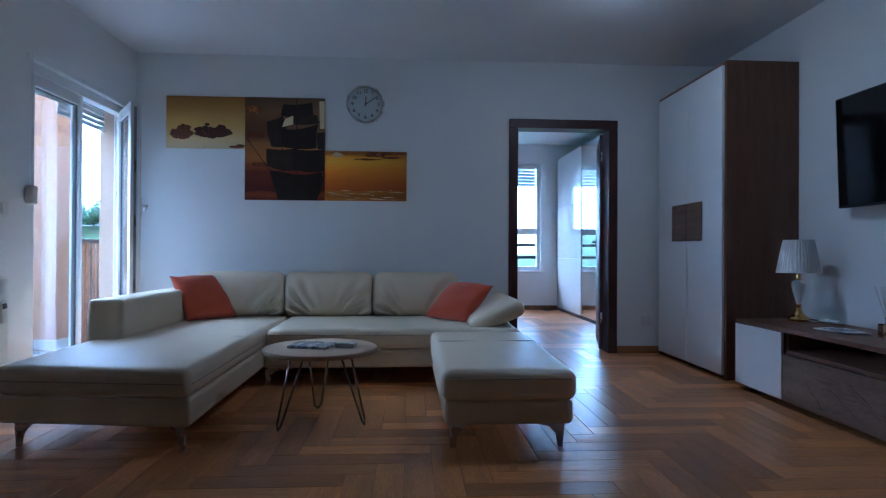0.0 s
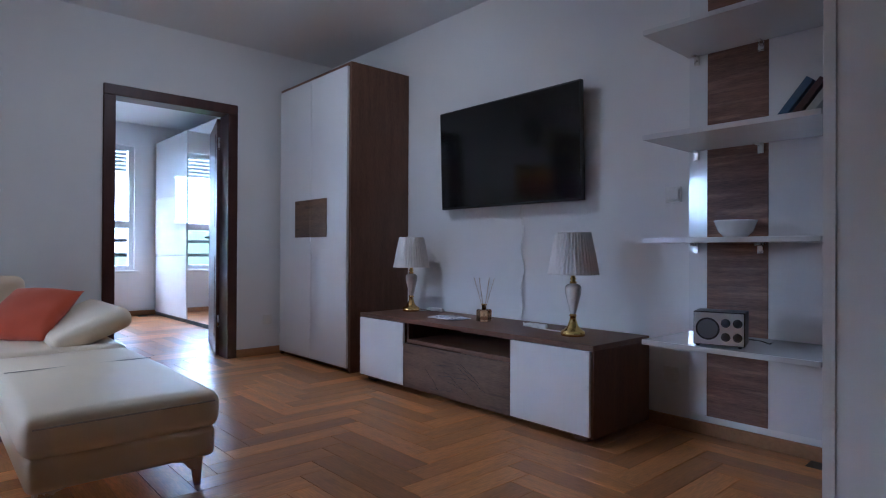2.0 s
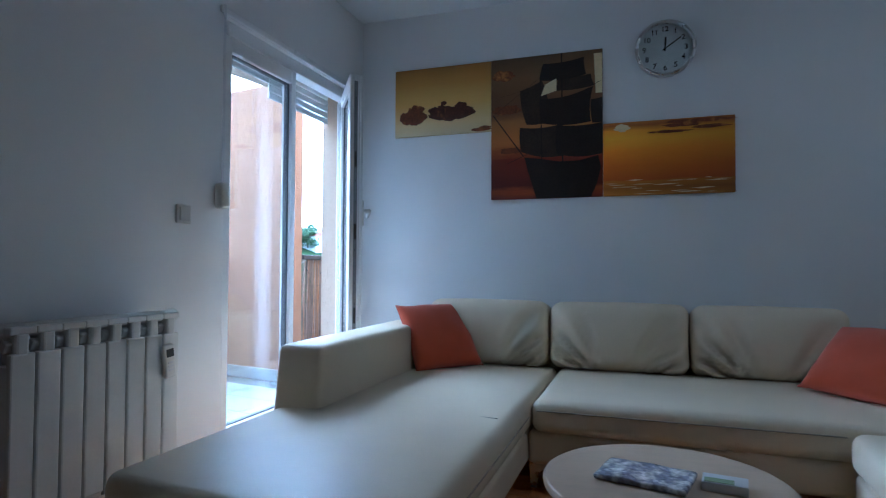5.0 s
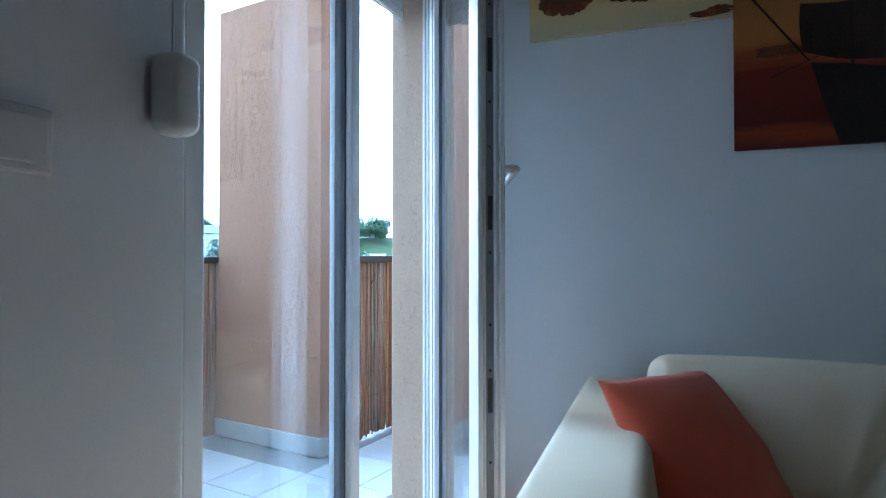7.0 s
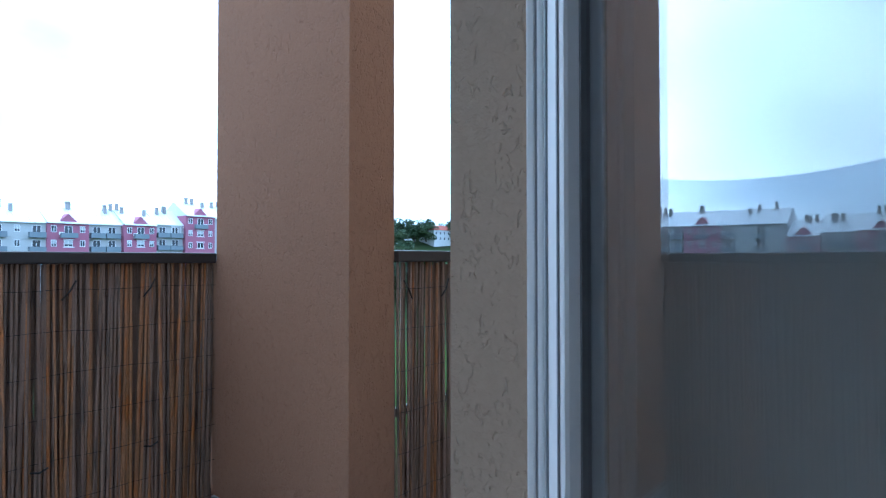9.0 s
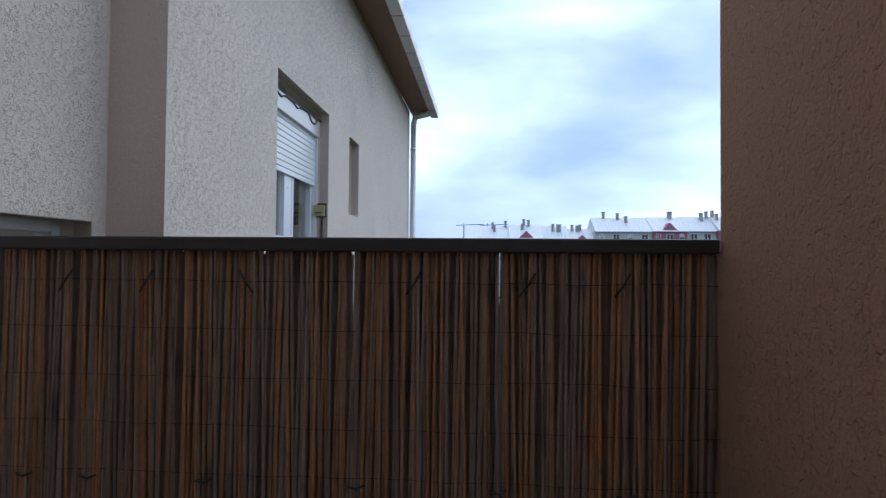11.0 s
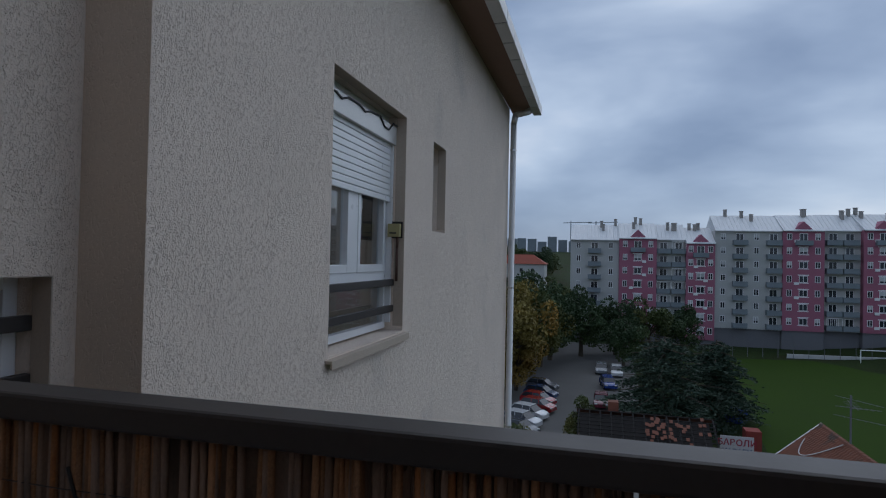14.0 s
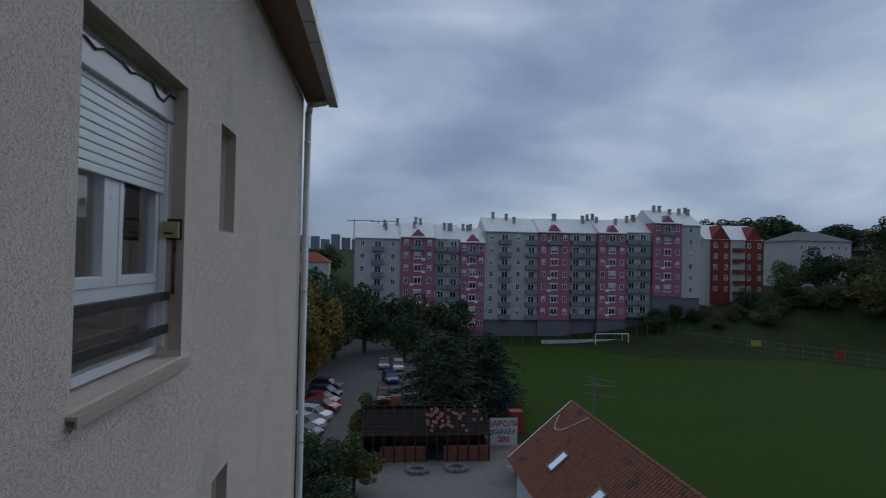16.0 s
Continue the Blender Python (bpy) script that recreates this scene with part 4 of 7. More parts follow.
# ---- coffee table with hairpin legs ----
TX, TY, TZ = -0.065, 2.955, 0.40
ct = thing("coffee_table", (TX, TY, 0), "round pale oak coffee table on hairpin legs", "table")
bm = bmesh.new()
turned(bm, [(0.288, TZ - 0.025), (0.297, TZ - 0.021), (0.299, TZ - 0.012), (0.297, TZ - 0.003), (0.292, TZ)], (TX, TY, 0), 64)
part("tabletop", bm, TABLE_TOP, ct, "pale oak round top")
for k in range(3):
    a = radians(90 + 120 * k + 12)
    d, s = Vector((math.cos(a), math.sin(a), 0)), Vector((-math.sin(a), math.cos(a), 0))
    c = Vector((TX, TY, 0))
    bm = bmesh.new()
    pipe(bm, [c + d * 0.14 + s * 0.06 + Vector((0, 0, TZ - 0.026)), c + d * 0.245 + s * 0.018 + Vector((0, 0, 0.03)), c + d * 0.25 + Vector((0, 0, 0.008)), c + d * 0.245 - s * 0.018 + Vector((0, 0, 0.03)), c + d * 0.14 - s * 0.06 + Vector((0, 0, TZ - 0.026))], 0.0055, 8)
    box(bm, -0.09, 0.09, -0.02, 0.02, TZ - 0.029, TZ - 0.0255, m=Matrix.Translation(c + d * 0.14) @ Matrix.Rotation(a + math.pi / 2, 4, "Z"))
    part("hairpin_leg", bm, DARK_STEEL, ct, "bent steel rod leg", True)
mg = thing("magazine", (-0.10, 2.96, TZ), "glossy magazine in clear wrapping on the coffee table", "magazine")
bm = bmesh.new()
soft_box(bm, (-0.11, -0.075, 0.0), (0.11, 0.075, 0.016), 0.006, 0.02, ripple=lambda p, u: Vector((0, 0, 0.004 * noise.noise(p * 22) * (u.z > 0))), m=Matrix.Translation((-0.11, 2.95, TZ)) @ Matrix.Rotation(radians(-14), 4, "Z"))
part("cover", bm, PRINT_BLUE, mg, smooth=True)
cb = thing("card_box", (0.06, 2.95, TZ), "small white and green card box on the coffee table", "box")
bm = bmesh.new()
box(bm, -0.05, 0.05, -0.035, 0.035, 0, 0.022, bevel=0.002, m=Matrix.Translation((0.07, 2.94, TZ)) @ Matrix.Rotation(radians(-8), 4, "Z"))
part("body", bm, PAPER, cb)
bm = bmesh.new()
box(bm, -0.045, 0.02, -0.03, 0.0, 0.0222, 0.0232, m=Matrix.Translation((0.07, 2.94, TZ)) @ Matrix.Rotation(radians(-8), 4, "Z"))
part("print", bm, material("green_print", (0.30, 0.38, 0.22), 0.5), cb)

# ---- tall wardrobe ----
WX, WY0, WY1, WZ = 2.66, 3.845, 4.93, 2.29
wr = thing("wardrobe", (2.93, 4.4, 0), "tall walnut wardrobe with white gloss doors", "wardrobe")
boxes("body", [(WX + 0.022, XR - 0.002, WY0 + 0.026, WY1, 0.03, WZ - 0.026), ], WOOD_DARK, wr)
boxes("side_panel", [(WX, XR - 0.002, WY0, WY0 + 0.025, 0.0, WZ)], WOOD_DARK, wr, "walnut grain side panel", bevel=0.002)
boxes("side_panel", [(WX, XR - 0.002, WY1 + 0.001, WY1 + 0.024, 0.0, WZ)], WOOD_DARK, wr, bevel=0.002)
boxes("top_panel", [(WX, XR - 0.002, WY0 + 0.026, WY1, WZ - 0.025, WZ)], WOOD_DARK, wr, bevel=0.002)
boxes("plinth", [(WX + 0.03, WX + 0.05, WY0 + 0.026, WY1, 0.0, 0.03)], WOOD_DARK, wr)
WM = (WY0 + 0.026 + WY1) / 2
for y0, y1 in ((WY0 + 0.028, WM - 0.002), (WM + 0.002, WY1 - 0.002)):
    boxes("door", [(WX - 0.018, WX + 0.002, y0, y1, 0.035, WZ - 0.03)], GLOSS, wr, "white gloss door", bevel=0.002)
boxes("inlay", [(WX - 0.024, WX - 0.0185, WM - 0.25, WM - 0.003, 1.005, 1.305), (WX - 0.024, WX - 0.0185, WM + 0.003, WM + 0.25, 1.005, 1.305)], WOOD_RUSTIC, wr, "square rustic oak inlay", bevel=0.001)

# ---- television stand ----
UX, UY0, UY1, UZ = 2.63, 1.76, 3.66, 0.465
tv = thing("tv_stand", (2.9, 2.7, 0), "low walnut television stand with white doors and an open shelf", "tv stand")
boxes("top", [(UX - 0.005, XR - 0.06, UY0, UY1, UZ - 0.025, UZ)], WOOD_DARK_Y, tv, "walnut top board", bevel=0.002)
for y in (UY0, UY1 - 0.022):
    boxes("side_panel", [(UX, XR - 0.06, y, y + 0.022, 0.03, UZ - 0.0255)], WOOD_DARK, tv, bevel=0.002)
boxes("bottom", [(UX, XR - 0.06, UY0 + 0.0225, UY1 - 0.0225, 0.03, 0.07)], WOOD_DARK_Y, tv, bevel=0.002)
boxes("back_panel", [(XR - 0.075, XR - 0.0605, UY0 + 0.0225, UY1 - 0.0225, 0.0705, UZ - 0.0255)], WOOD_DARK_Y, tv)
DA, DB = UY0 + 0.50, UY1 - 0.50
for y in (DA, DB):
    boxes("divider", [(UX + 0.02, XR - 0.08, y - 0.01, y + 0.01, 0.0705, UZ - 0.026)], WOOD_DARK, tv)
boxes("shelf", [(UX + 0.01, XR - 0.08, DA + 0.0105, DB - 0.0105, 0.315, 0.335)], WOOD_DARK_Y, tv, bevel=0.001)
for y0, y1 in ((UY0 + 0.012, DA - 0.004), (DB + 0.004, UY1 - 0.012)):
    boxes("door", [(UX - 0.016, UX + 0.002, y0, y1, 0.04, UZ - 0.028)], GLOSS, tv, "white gloss door", bevel=0.002)
boxes("drawer_front", [(UX - 0.016, UX + 0.002, DA, DB, 0.04, 0.312)], WOOD_RUSTIC, tv, "rustic oak drawer front", bevel=0.002)
rk = random.Random(12)
for k in range(9):
    y0, z0 = rk.uniform(DA + 0.03, DB - 0.25), rk.uniform(0.06, 0.24)
    dy, dz = rk.uniform(0.12, 0.30), rk.uniform(-0.05, 0.14)
    bm = bmesh.new()
    pts = [Vector((UX - 0.0162, min(y0 + dy * q / 6, DB - 0.01), min(max(z0 + dz * q / 6 + rk.uniform(-0.006, 0.006), 0.05), 0.305))) for q in range(7)]
    pipe(bm, pts, 0.0012, 4)
    part("crack", bm, BLACK, tv, "fine dark crack in the rustic front")
for y in (UY0 + 0.05, UY1 - 0.13):
    for x in (UX + 0.03, XR - 0.15):
        boxes("foot", [(x, x + 0.05, y, y + 0.08, 0, 0.0295)], WOOD_DARK, tv, bevel=0.002)

# ---- television ----
tl = thing("television", (3.12, 2.75, 1.2), "large flat black television on a wall bracket", "television")
mt = Matrix.Translation((3.12, 2.76, 1.54)) @ Matrix.Rotation(radians(-2), 4, "Y")
bm = bmesh.new()
box(bm, -0.012, 0.02, -0.60, 0.60, -0.345, 0.345, bevel=0.006, m=mt)
box(bm, 0.02, 0.05, -0.4, 0.4, -0.3, 0.1, bevel=0.01, m=mt)
part("housing", bm, BLACK, tl)
bm = bmesh.new()
box(bm, -0.0135, -0.0122, -0.590, 0.590, -0.330, 0.335, m=mt)
part("screen", bm, SCREEN, tl, "dark switched-off screen")
bm = bmesh.new()
box(bm, -0.016, -0.010, -0.03, 0.03, -0.352, -0.3455, bevel=0.002, m=mt)
part("logo_plate", bm, STEEL, tl)
bm = bmesh.new()
box(bm, 0.03, 0.078, -0.2, 0.2, -0.15, 0.15, m=Matrix.Translation((3.12, 2.76, 1.54)))
part("wall_bracket", bm, BLACK, tl)
cbm = bmesh.new()
pipe(cbm, [Vector((XR - 0.012, 2.66 + 0.012 * math.sin(k * 0.95) + 0.006 * math.sin(k * 0.4), 1.22 - k * 0.0375)) for k in range(21)], 0.0032, 6)
part("power_cable", cbm, WHITE_PLASTIC, tl, "thin white hanging cable", True)


# ---- table lamps ----
def table_lamp(x, y, label, cord):
    t = thing("table_lamp", (x, y, UZ), label, "lamp", "pair of table lamps")
    o = (x, y, UZ)
    bm = bmesh.new()
    turned(bm, [(0.060, 0.0), (0.062, 0.006), (0.062, 0.022), (0.054, 0.028), (0.040, 0.036), (0.027, 0.052), (0.019, 0.075), (0.015, 0.098), (0.020, 0.104), (0.014, 0.112)], o)
    part("base", bm, BRASS, t, "polished brass foot", True)
    bm = bmesh.new()
    turned(bm, [(0.012, 0.11), (0.018, 0.13), (0.028, 0.17), (0.039, 0.215), (0.042, 0.245), (0.036, 0.262), (0.016, 0.270)], o)
    part("stem", bm, CERAMIC, t, "white ceramic baluster", True)
    bm = bmesh.new()
    turned(bm, [(0.012, 0.269), (0.020, 0.277), (0.011, 0.284), (0.017, 0.296), (0.010, 0.305), (0.018, 0.316), (0.009, 0.322), (0.009, 0.36)], o)
    part("neck", bm, BRASS, t, "brass neck", True)
    n = 80
    bm = bmesh.new()
    rings = []
    for r, h in ((0.129, 0.318), (0.109, 0.428), (0.087, 0.532)):
        rings.append([bm.verts.new((x + (r + (0.0032 if k % 2 else 0)) * math.cos(2 * math.pi * k / n), y + (r + (0.0032 if k % 2 else 0)) * math.sin(2 * math.pi * k / n), UZ + h)) for k in range(n)])
    for p, q in zip(rings, rings[1:]):
        for k in range(n):
            bm.faces.new((p[k], p[(k + 1) % n], q[(k + 1) % n], q[k]))
    sh = part("shade", bm, LAMP_SHADE, t, "pleated white fabric shade")
    so_ = sh.modifiers.new("thick", "SOLIDIFY")
    so_.thickness = 0.002
    for h, r in ((0.318, 0.131), (0.531, 0.089)):
        bm = bmesh.new()
        pipe(bm, [Vector((x + r * math.cos(2 * math.pi * k / 40), y + r * math.sin(2 * math.pi * k / 40), UZ + h)) for k in range(41)], 0.0028, 5)
        part("shade_rim", bm, LAMP_SHADE, t)
    # the cord, gathered into a tied bundle of loops with its plug
    bx, by = x + cord[0], y + cord[1]
    bm = bmesh.new()
    pts = [Vector((x + 0.05 * (1 if cord[0] > 0 else -1), y + 0.03 * (1 if cord[1] > 0 else -1), UZ + 0.005)), Vector((x + 0.6 * cord[0], y + 0.55 * cord[1], UZ + 0.004))]
    for k in range(49):
        a = 2 * math.pi * k / 12
        pts.append(Vector((bx + 0.018 * math.sin(a) + 0.004 * math.sin(2.3 * k), by + 0.062 * math.cos(a) + 0.008 * math.sin(0.9 * k), UZ + 0.006 + 0.004 * (k % 5))))
    pipe(bm, pts, 0.003, 6)
    part("power_cord", bm, WHITE_PLASTIC, t, "white cord tied in a bundle", True)
    bm = bmesh.new()
    box(bm, bx - 0.012, bx + 0.012, by - 0.10, by - 0.05, UZ + 0.003, UZ + 0.026, bevel=0.006)
    part("plug", bm, WHITE_PLASTIC, t, "white plug", True)
    return t


table_lamp(2.97, 3.52, "brass and white ceramic table lamp beside the wardrobe", (0.11, -0.12))
table_lamp(2.835, 2.02, "brass and white ceramic table lamp near the shelves", (0.09, 0.34))
df = thing("reed_diffuser", (2.92, 2.74, UZ), "glass reed diffuser with thin sticks", "diffuser")
bm = bmesh.new()
box(bm, 2.885, 2.955, 2.705, 2.775, UZ, UZ + 0.075, bevel=0.006)
part("bottle", bm, PERFUME, df, "amber glass bottle")
bm = bmesh.new()
turned(bm, [(0.014, 0.074), (0.014, 0.098), (0.017, 0.10), (0.017, 0.108)], (2.92, 2.74, UZ), 16)
part("collar", bm, BRASS, df, "brass collar", True)
for k in range(6):
    a = k * 1.05
    bm = bmesh.new()
    tube(bm, (2.92, 2.74, UZ + 0.05), (2.92 + 0.045 * math.cos(a), 2.74 + 0.075 * math.sin(a), UZ + 0.27), 0.0016, n=5)
    part("stick", bm, TABLE_TOP, df)
for k, (y, a, c) in enumerate(((3.02, 12, PAPER), (2.96, -6, PRINT_BLUE))):
    pp = thing("leaflet", (2.87, y, UZ), "folded printed leaflet lying on the stand", "leaflet")
    bm = bmesh.new()
    soft_box(bm, (-0.07, -0.10, 0.0), (0.07, 0.10, 0.006), 0.002, 0.03, ripple=lambda p, u: Vector((0, 0, 0.002 * math.sin(p.y * 20))), m=Matrix.Translation((2.86, y, UZ + 0.006 * k)) @ Matrix.Rotation(radians(a), 4, "Z"))
    part("sheet", bm, c, pp)

# ---- shelf unit ----
sh = thing("shelf_unit", (2.96, 1.2, 0), "wall shelf unit with walnut strip and four white boards", "shelf unit")
SY_L, SY_R, SXF = 1.571, 0.875, 2.72
boxes("back_strip", [(XR - 0.02, XR - 0.002, 1.481, 1.571, 0.1, 2.45)], GLOSS, sh, "narrow white gloss strip", bevel=0.001)
boxes("back_panel", [(XR - 0.022, XR - 0.002, 1.205, 1.48, 0.1, 2.45)], WOOD_PANEL, sh, "walnut back panel", bevel=0.001)
boxes("back_strip", [(XR - 0.02, XR - 0.002, 0.875, 1.204, 0.1, 2.45)], GLOSS, sh, "white gloss strip", bevel=0.001)
boxes("side_panel", [(SXF, XR - 0.002, 0.83, 0.87, 0.0, ZC - 0.002)], WHITE_BOARD, sh, "tall white side panel", bevel=0.002)
LEVELS = (0.486, 0.94, 1.40, 1.87)
for z in LEVELS:
    boxes("shelf", [(SXF, XR - 0.023, SY_R, SY_L, z, z + 0.022)], GLOSS, sh, "white gloss shelf board", bevel=0.002)
    for y in (1.53, 1.235):
        boxes("bracket", [(XR - 0.07, XR - 0.0225, y - 0.012, y + 0.012, z - 0.01, z - 0.0005), (XR - 0.034, XR - 0.0225, y - 0.012, y + 0.012, z - 0.045, z - 0.0105)], STEEL, sh, "small steel bracket", bevel=0.002)
rd = thing("radio", (2.84, 1.18, LEVELS[0] + 0.022), "small retro radio with silver front and knobs", "radio")
RX, RZ = 2.775, LEVELS[0] + 0.023
boxes("case", [(RX + 0.006, RX + 0.16, 1.075, 1.295, RZ + 0.008, RZ + 0.165)], BLACK, rd, "dark case", bevel=0.004)
boxes("front_panel", [(RX, RX + 0.0055, 1.08, 1.29, RZ + 0.012, RZ + 0.16)], material("brushed_aluminium_front", (0.80, 0.81, 0.83), 0.3, 0.9, vary=0.05, scale=20, fine=200, bump=0.01), rd, "brushed silver front", bevel=0.002)
bm = bmesh.new()
tube(bm, (RX - 0.004, 1.232, RZ + 0.085), (RX + 0.001, 1.232, RZ + 0.085), 0.052, n=32)
part("speaker", bm, BLACK, rd, "round dark loudspeaker grille")
bm = bmesh.new()
tube(bm, (RX - 0.006, 1.232, RZ + 0.085), (RX - 0.003, 1.232, RZ + 0.085), 0.044, n=32)
part("grille", bm, material("speaker_mesh", (0.16, 0.17, 0.18), 0.5, 0.5, fine=500, bump=0.2), rd)
for y, z in ((1.155, 0.115), (1.105, 0.115), (1.155, 0.05), (1.105, 0.05)):
    bm = bmesh.new()
    turned(bm, [(0.020, 0.0), (0.020, 0.006), (0.014, 0.008), (0.013, 0.018), (0.011, 0.02)], (0, 0, 0), 20)
    bmesh.ops.transform(bm, matrix=Matrix.Translation((RX, y, RZ + z)) @ Matrix.Rotation(radians(-90), 4, "Y"), verts=bm.verts)
    part("knob", bm, BLACK, rd, smooth=True)
for y in (1.09, 1.27):
    boxes("foot", [(RX + 0.02, RX + 0.05, y, y + 0.015, RZ - 0.001, RZ + 0.008)], BLACK, rd)
bm = bmesh.new()
pipe(bm, [Vector((RX + 0.14, 1.07, RZ + 0.03)), Vector((RX + 0.2, 1.03, RZ + 0.02)), Vector((RX + 0.22, 0.99, RZ + 0.005)), Vector((RX + 0.3, 0.98, RZ + 0.005))], 0.003, 6)
part("power_cord", bm, BLACK, rd, smooth=True)
rd.location, rd.rotation_euler, rd.scale = (2.807, 1.257, LEVELS[0] + 0.0225), (0, 0, radians(15)), (0.88, 0.88, 0.88)
bw = thing("bowl", (2.98, 1.27, LEVELS[1] + 0.022), "white ceramic bowl on the shelf", "bowl")
bm = bmesh.new()
turned(bm, [(0.035, 0.0), (0.045, 0.003), (0.07, 0.03), (0.085, 0.07), (0.088, 0.078), (0.084, 0.078), (0.066, 0.032), (0.03, 0.008)], (2.98, 1.27, LEVELS[1] + 0.0225), 32)
part("body", bm, CERAMIC, bw, smooth=True)
for k, (w, h, c, name) in enumerate(((0.032, 0.20, (0.04, 0.08, 0.16), "blue"), (0.026, 0.19, (0.07, 0.025, 0.03), "dark red"), (0.03, 0.17, (0.5, 0.5, 0.5), "pale grey"))):
    bk = thing("book", (2.95, 1.0 - 0.045 * k, LEVELS[2] + 0.022), name + " hardback book leaning on the shelf", "book", "leaning books")
    m = Matrix.Translation((2.92, 1.09 - 0.05 * k, LEVELS[2] + 0.034)) @ Matrix.Rotation(radians(38), 4, "X")
    bm = bmesh.new()
    box(bm, 0, 0.14, -w / 2, w / 2, 0, h, bevel=0.002, m=m)
    part("cover", bm, material("book_" + name.replace(" ", "_"), c, 0.5), bk)
    bm = bmesh.new()
    box(bm, 0.004, 0.1405, -w / 2 + 0.004, w / 2 - 0.004, 0.003, h + 0.0005, m=m)
    part("pages", bm, PAPER, bk)

# ---- radiator ----
ra = thing("radiator", (XL + 0.07, 3.0, 0.12), "white sectional wall radiator under a plain wall", "radiator")
RY0, RW, RN = 2.553, 0.08, 8
bm0 = bmesh.new()
box(bm0, XL + 0.06, XL + 0.135, -0.036, 0.036, 0.16, 0.60, bevel=0.008)
box(bm0, XL + 0.055, XL + 0.14, -0.038, 0.038, 0.12, 0.17, bevel=0.01)
box(bm0, XL + 0.125, XL + 0.147, -0.037, 0.037, 0.14, 0.635, bevel=0.006)
box(bm0, XL + 0.055, XL + 0.147, -0.0395, 0.0395, 0.690, 0.712, bevel=0.005)
for x in (XL + 0.062, XL + 0.098):
    box(bm0, x, x + 0.022, -0.036, 0.036, 0.64, 0.676, bevel=0.006, m=Matrix.Translation((x, 0, 0.66)) @ Matrix.Rotation(radians(28), 4, "Y") @ Matrix.Translation((-x, 0, -0.66)))
box(bm0, XL + 0.122, XL + 0.144, -0.020, 0.020, 0.60, 0.695, bevel=0.008)
box(bm0, XL + 0.075, XL + 0.12, -0.012, 0.012, 0.59, 0.70)
bmesh.ops.translate(bm0, vec=(0, 0, 0.035), verts=bm0.verts)
first = part("section", bm0, ENAMEL, ra)
first.matrix_basis = Matrix.Translation((0, RY0 + RW / 2, 0))
for k in range(1, RN):
    piece("section", first.data, (0, RY0 + RW * (k + 0.5), 0), ra)
bm = bmesh.new()
for z in (0.18, 0.735):
    tube(bm, (XL + 0.098, RY0 - 0.01, z), (XL + 0.098, RY0 + RW * RN + 0.02, z), 0.021)
part("header_pipe", bm, ENAMEL, ra, smooth=True)
bm = bmesh.new()
for y in (RY0 + 0.1, RY0 + RW * RN - 0.1):
    box(bm, XL + 0.001, XL + 0.07, y - 0.012, y + 0.012, 0.69, 0.73)
    tube(bm, (XL + 0.098, y, 0.0), (XL + 0.098, y, 0.165), 0.009)
part("bracket", bm, ENAMEL, ra)
tilt = Matrix.Translation((0, 3.118, 0.63)) @ Matrix.Rotation(radians(7), 4, "X") @ Matrix.Translation((0, -3.118, -0.63))
rc = thing("remote_control", (XL + 0.16, 3.12, 0.5), "white air conditioner remote hanging on the radiator", "remote control")
bm = bmesh.new()
soft_box(bm, (XL + 0.149, 3.093, 0.505), (XL + 0.17, 3.143, 0.63), 0.008, 0.02, m=tilt)
part("body", bm, WHITE_PLASTIC, rc, smooth=True)
bm = bmesh.new()
box(bm, XL + 0.1695, XL + 0.1715, 3.101, 3.135, 0.585, 0.615, m=tilt)
part("display", bm, BLACK, rc, "small dark display")
bm = bmesh.new()
for k in range(3):
    box(bm, XL + 0.1695, XL + 0.172, 3.106, 3.130, 0.56 - 0.014 * k, 0.568 - 0.014 * k, bevel=0.001, m=tilt)
part("buttons", bm, PAPER, rc, "pale grey buttons")

# ---- parquet in herringbone ----
PL, PW, PG = 0.59, 0.118, 0.0006
fl = thing("floor", (0.6, 1.2, 0), "oiled oak herringbone parquet floor", "floor", kind="structure")
boxes("subfloor", [(XO, XR + 0.15, -2.75, YB + 0.14, -0.2, -0.004)], GROUT, fl)
boxes("subfloor", [(0.15, 3.6, YB + 0.14, 9.15, -0.2, -0.004)], GROUT, fl)


def plank_mesh():
    bm = bmesh.new()
    box(bm, PG - PL / 2, PL / 2 - PG, PG - PW / 2, PW / 2 - PG, -0.012, 0.0)
    es = [e for e in bm.edges if all(v.co.z > -0.001 for v in e.verts)]
    bmesh.ops.bevel(bm, geom=es, offset=0.0012, segments=1, affect="EDGES")
    me = bpy.data.meshes.new("plank")
    bm.to_mesh(me)
    bm.free()
    me.materials.append(OAK)
    return me


PLANK = plank_mesh()
spots = []
for i in range(-140, 141):
    for j in range(-24, 25):
        o = Vector((1.80 + i * PW + j * PL, 1.98 + i * PW - j * PL, 0))
        for c, a in ((Vector((PL / 2, PW / 2, 0)), 0), (Vector((PW / 2, PW + PL / 2, 0)), 90)):
            p = o + c
            if (XL - 0.1 < p.x < XR + 0.1 and -2.6 < p.y < YB + 0.1) or (0.2 < p.x < 3.55 and YB + 0.1 <= p.y < 9.0):
                spots.append((p, a))
rnd = random.Random(5)
near = sorted(spots, key=lambda s: (s[0] - Vector((1.2, 2.0, 0))).length)
for p, a in near[:300]:
    piece("plank", PLANK, (p.x, p.y, rnd.uniform(-0.0004, 0.0)), fl, Matrix.Rotation(radians(a + rnd.choice((0, 180))), 4, "Z"))
OAK_REST = OAK.copy()
OAK_REST.name = "oak_parquet_rest"
nt = OAK_REST.node_tree
geo = nt.nodes.new("ShaderNodeNewGeometry")
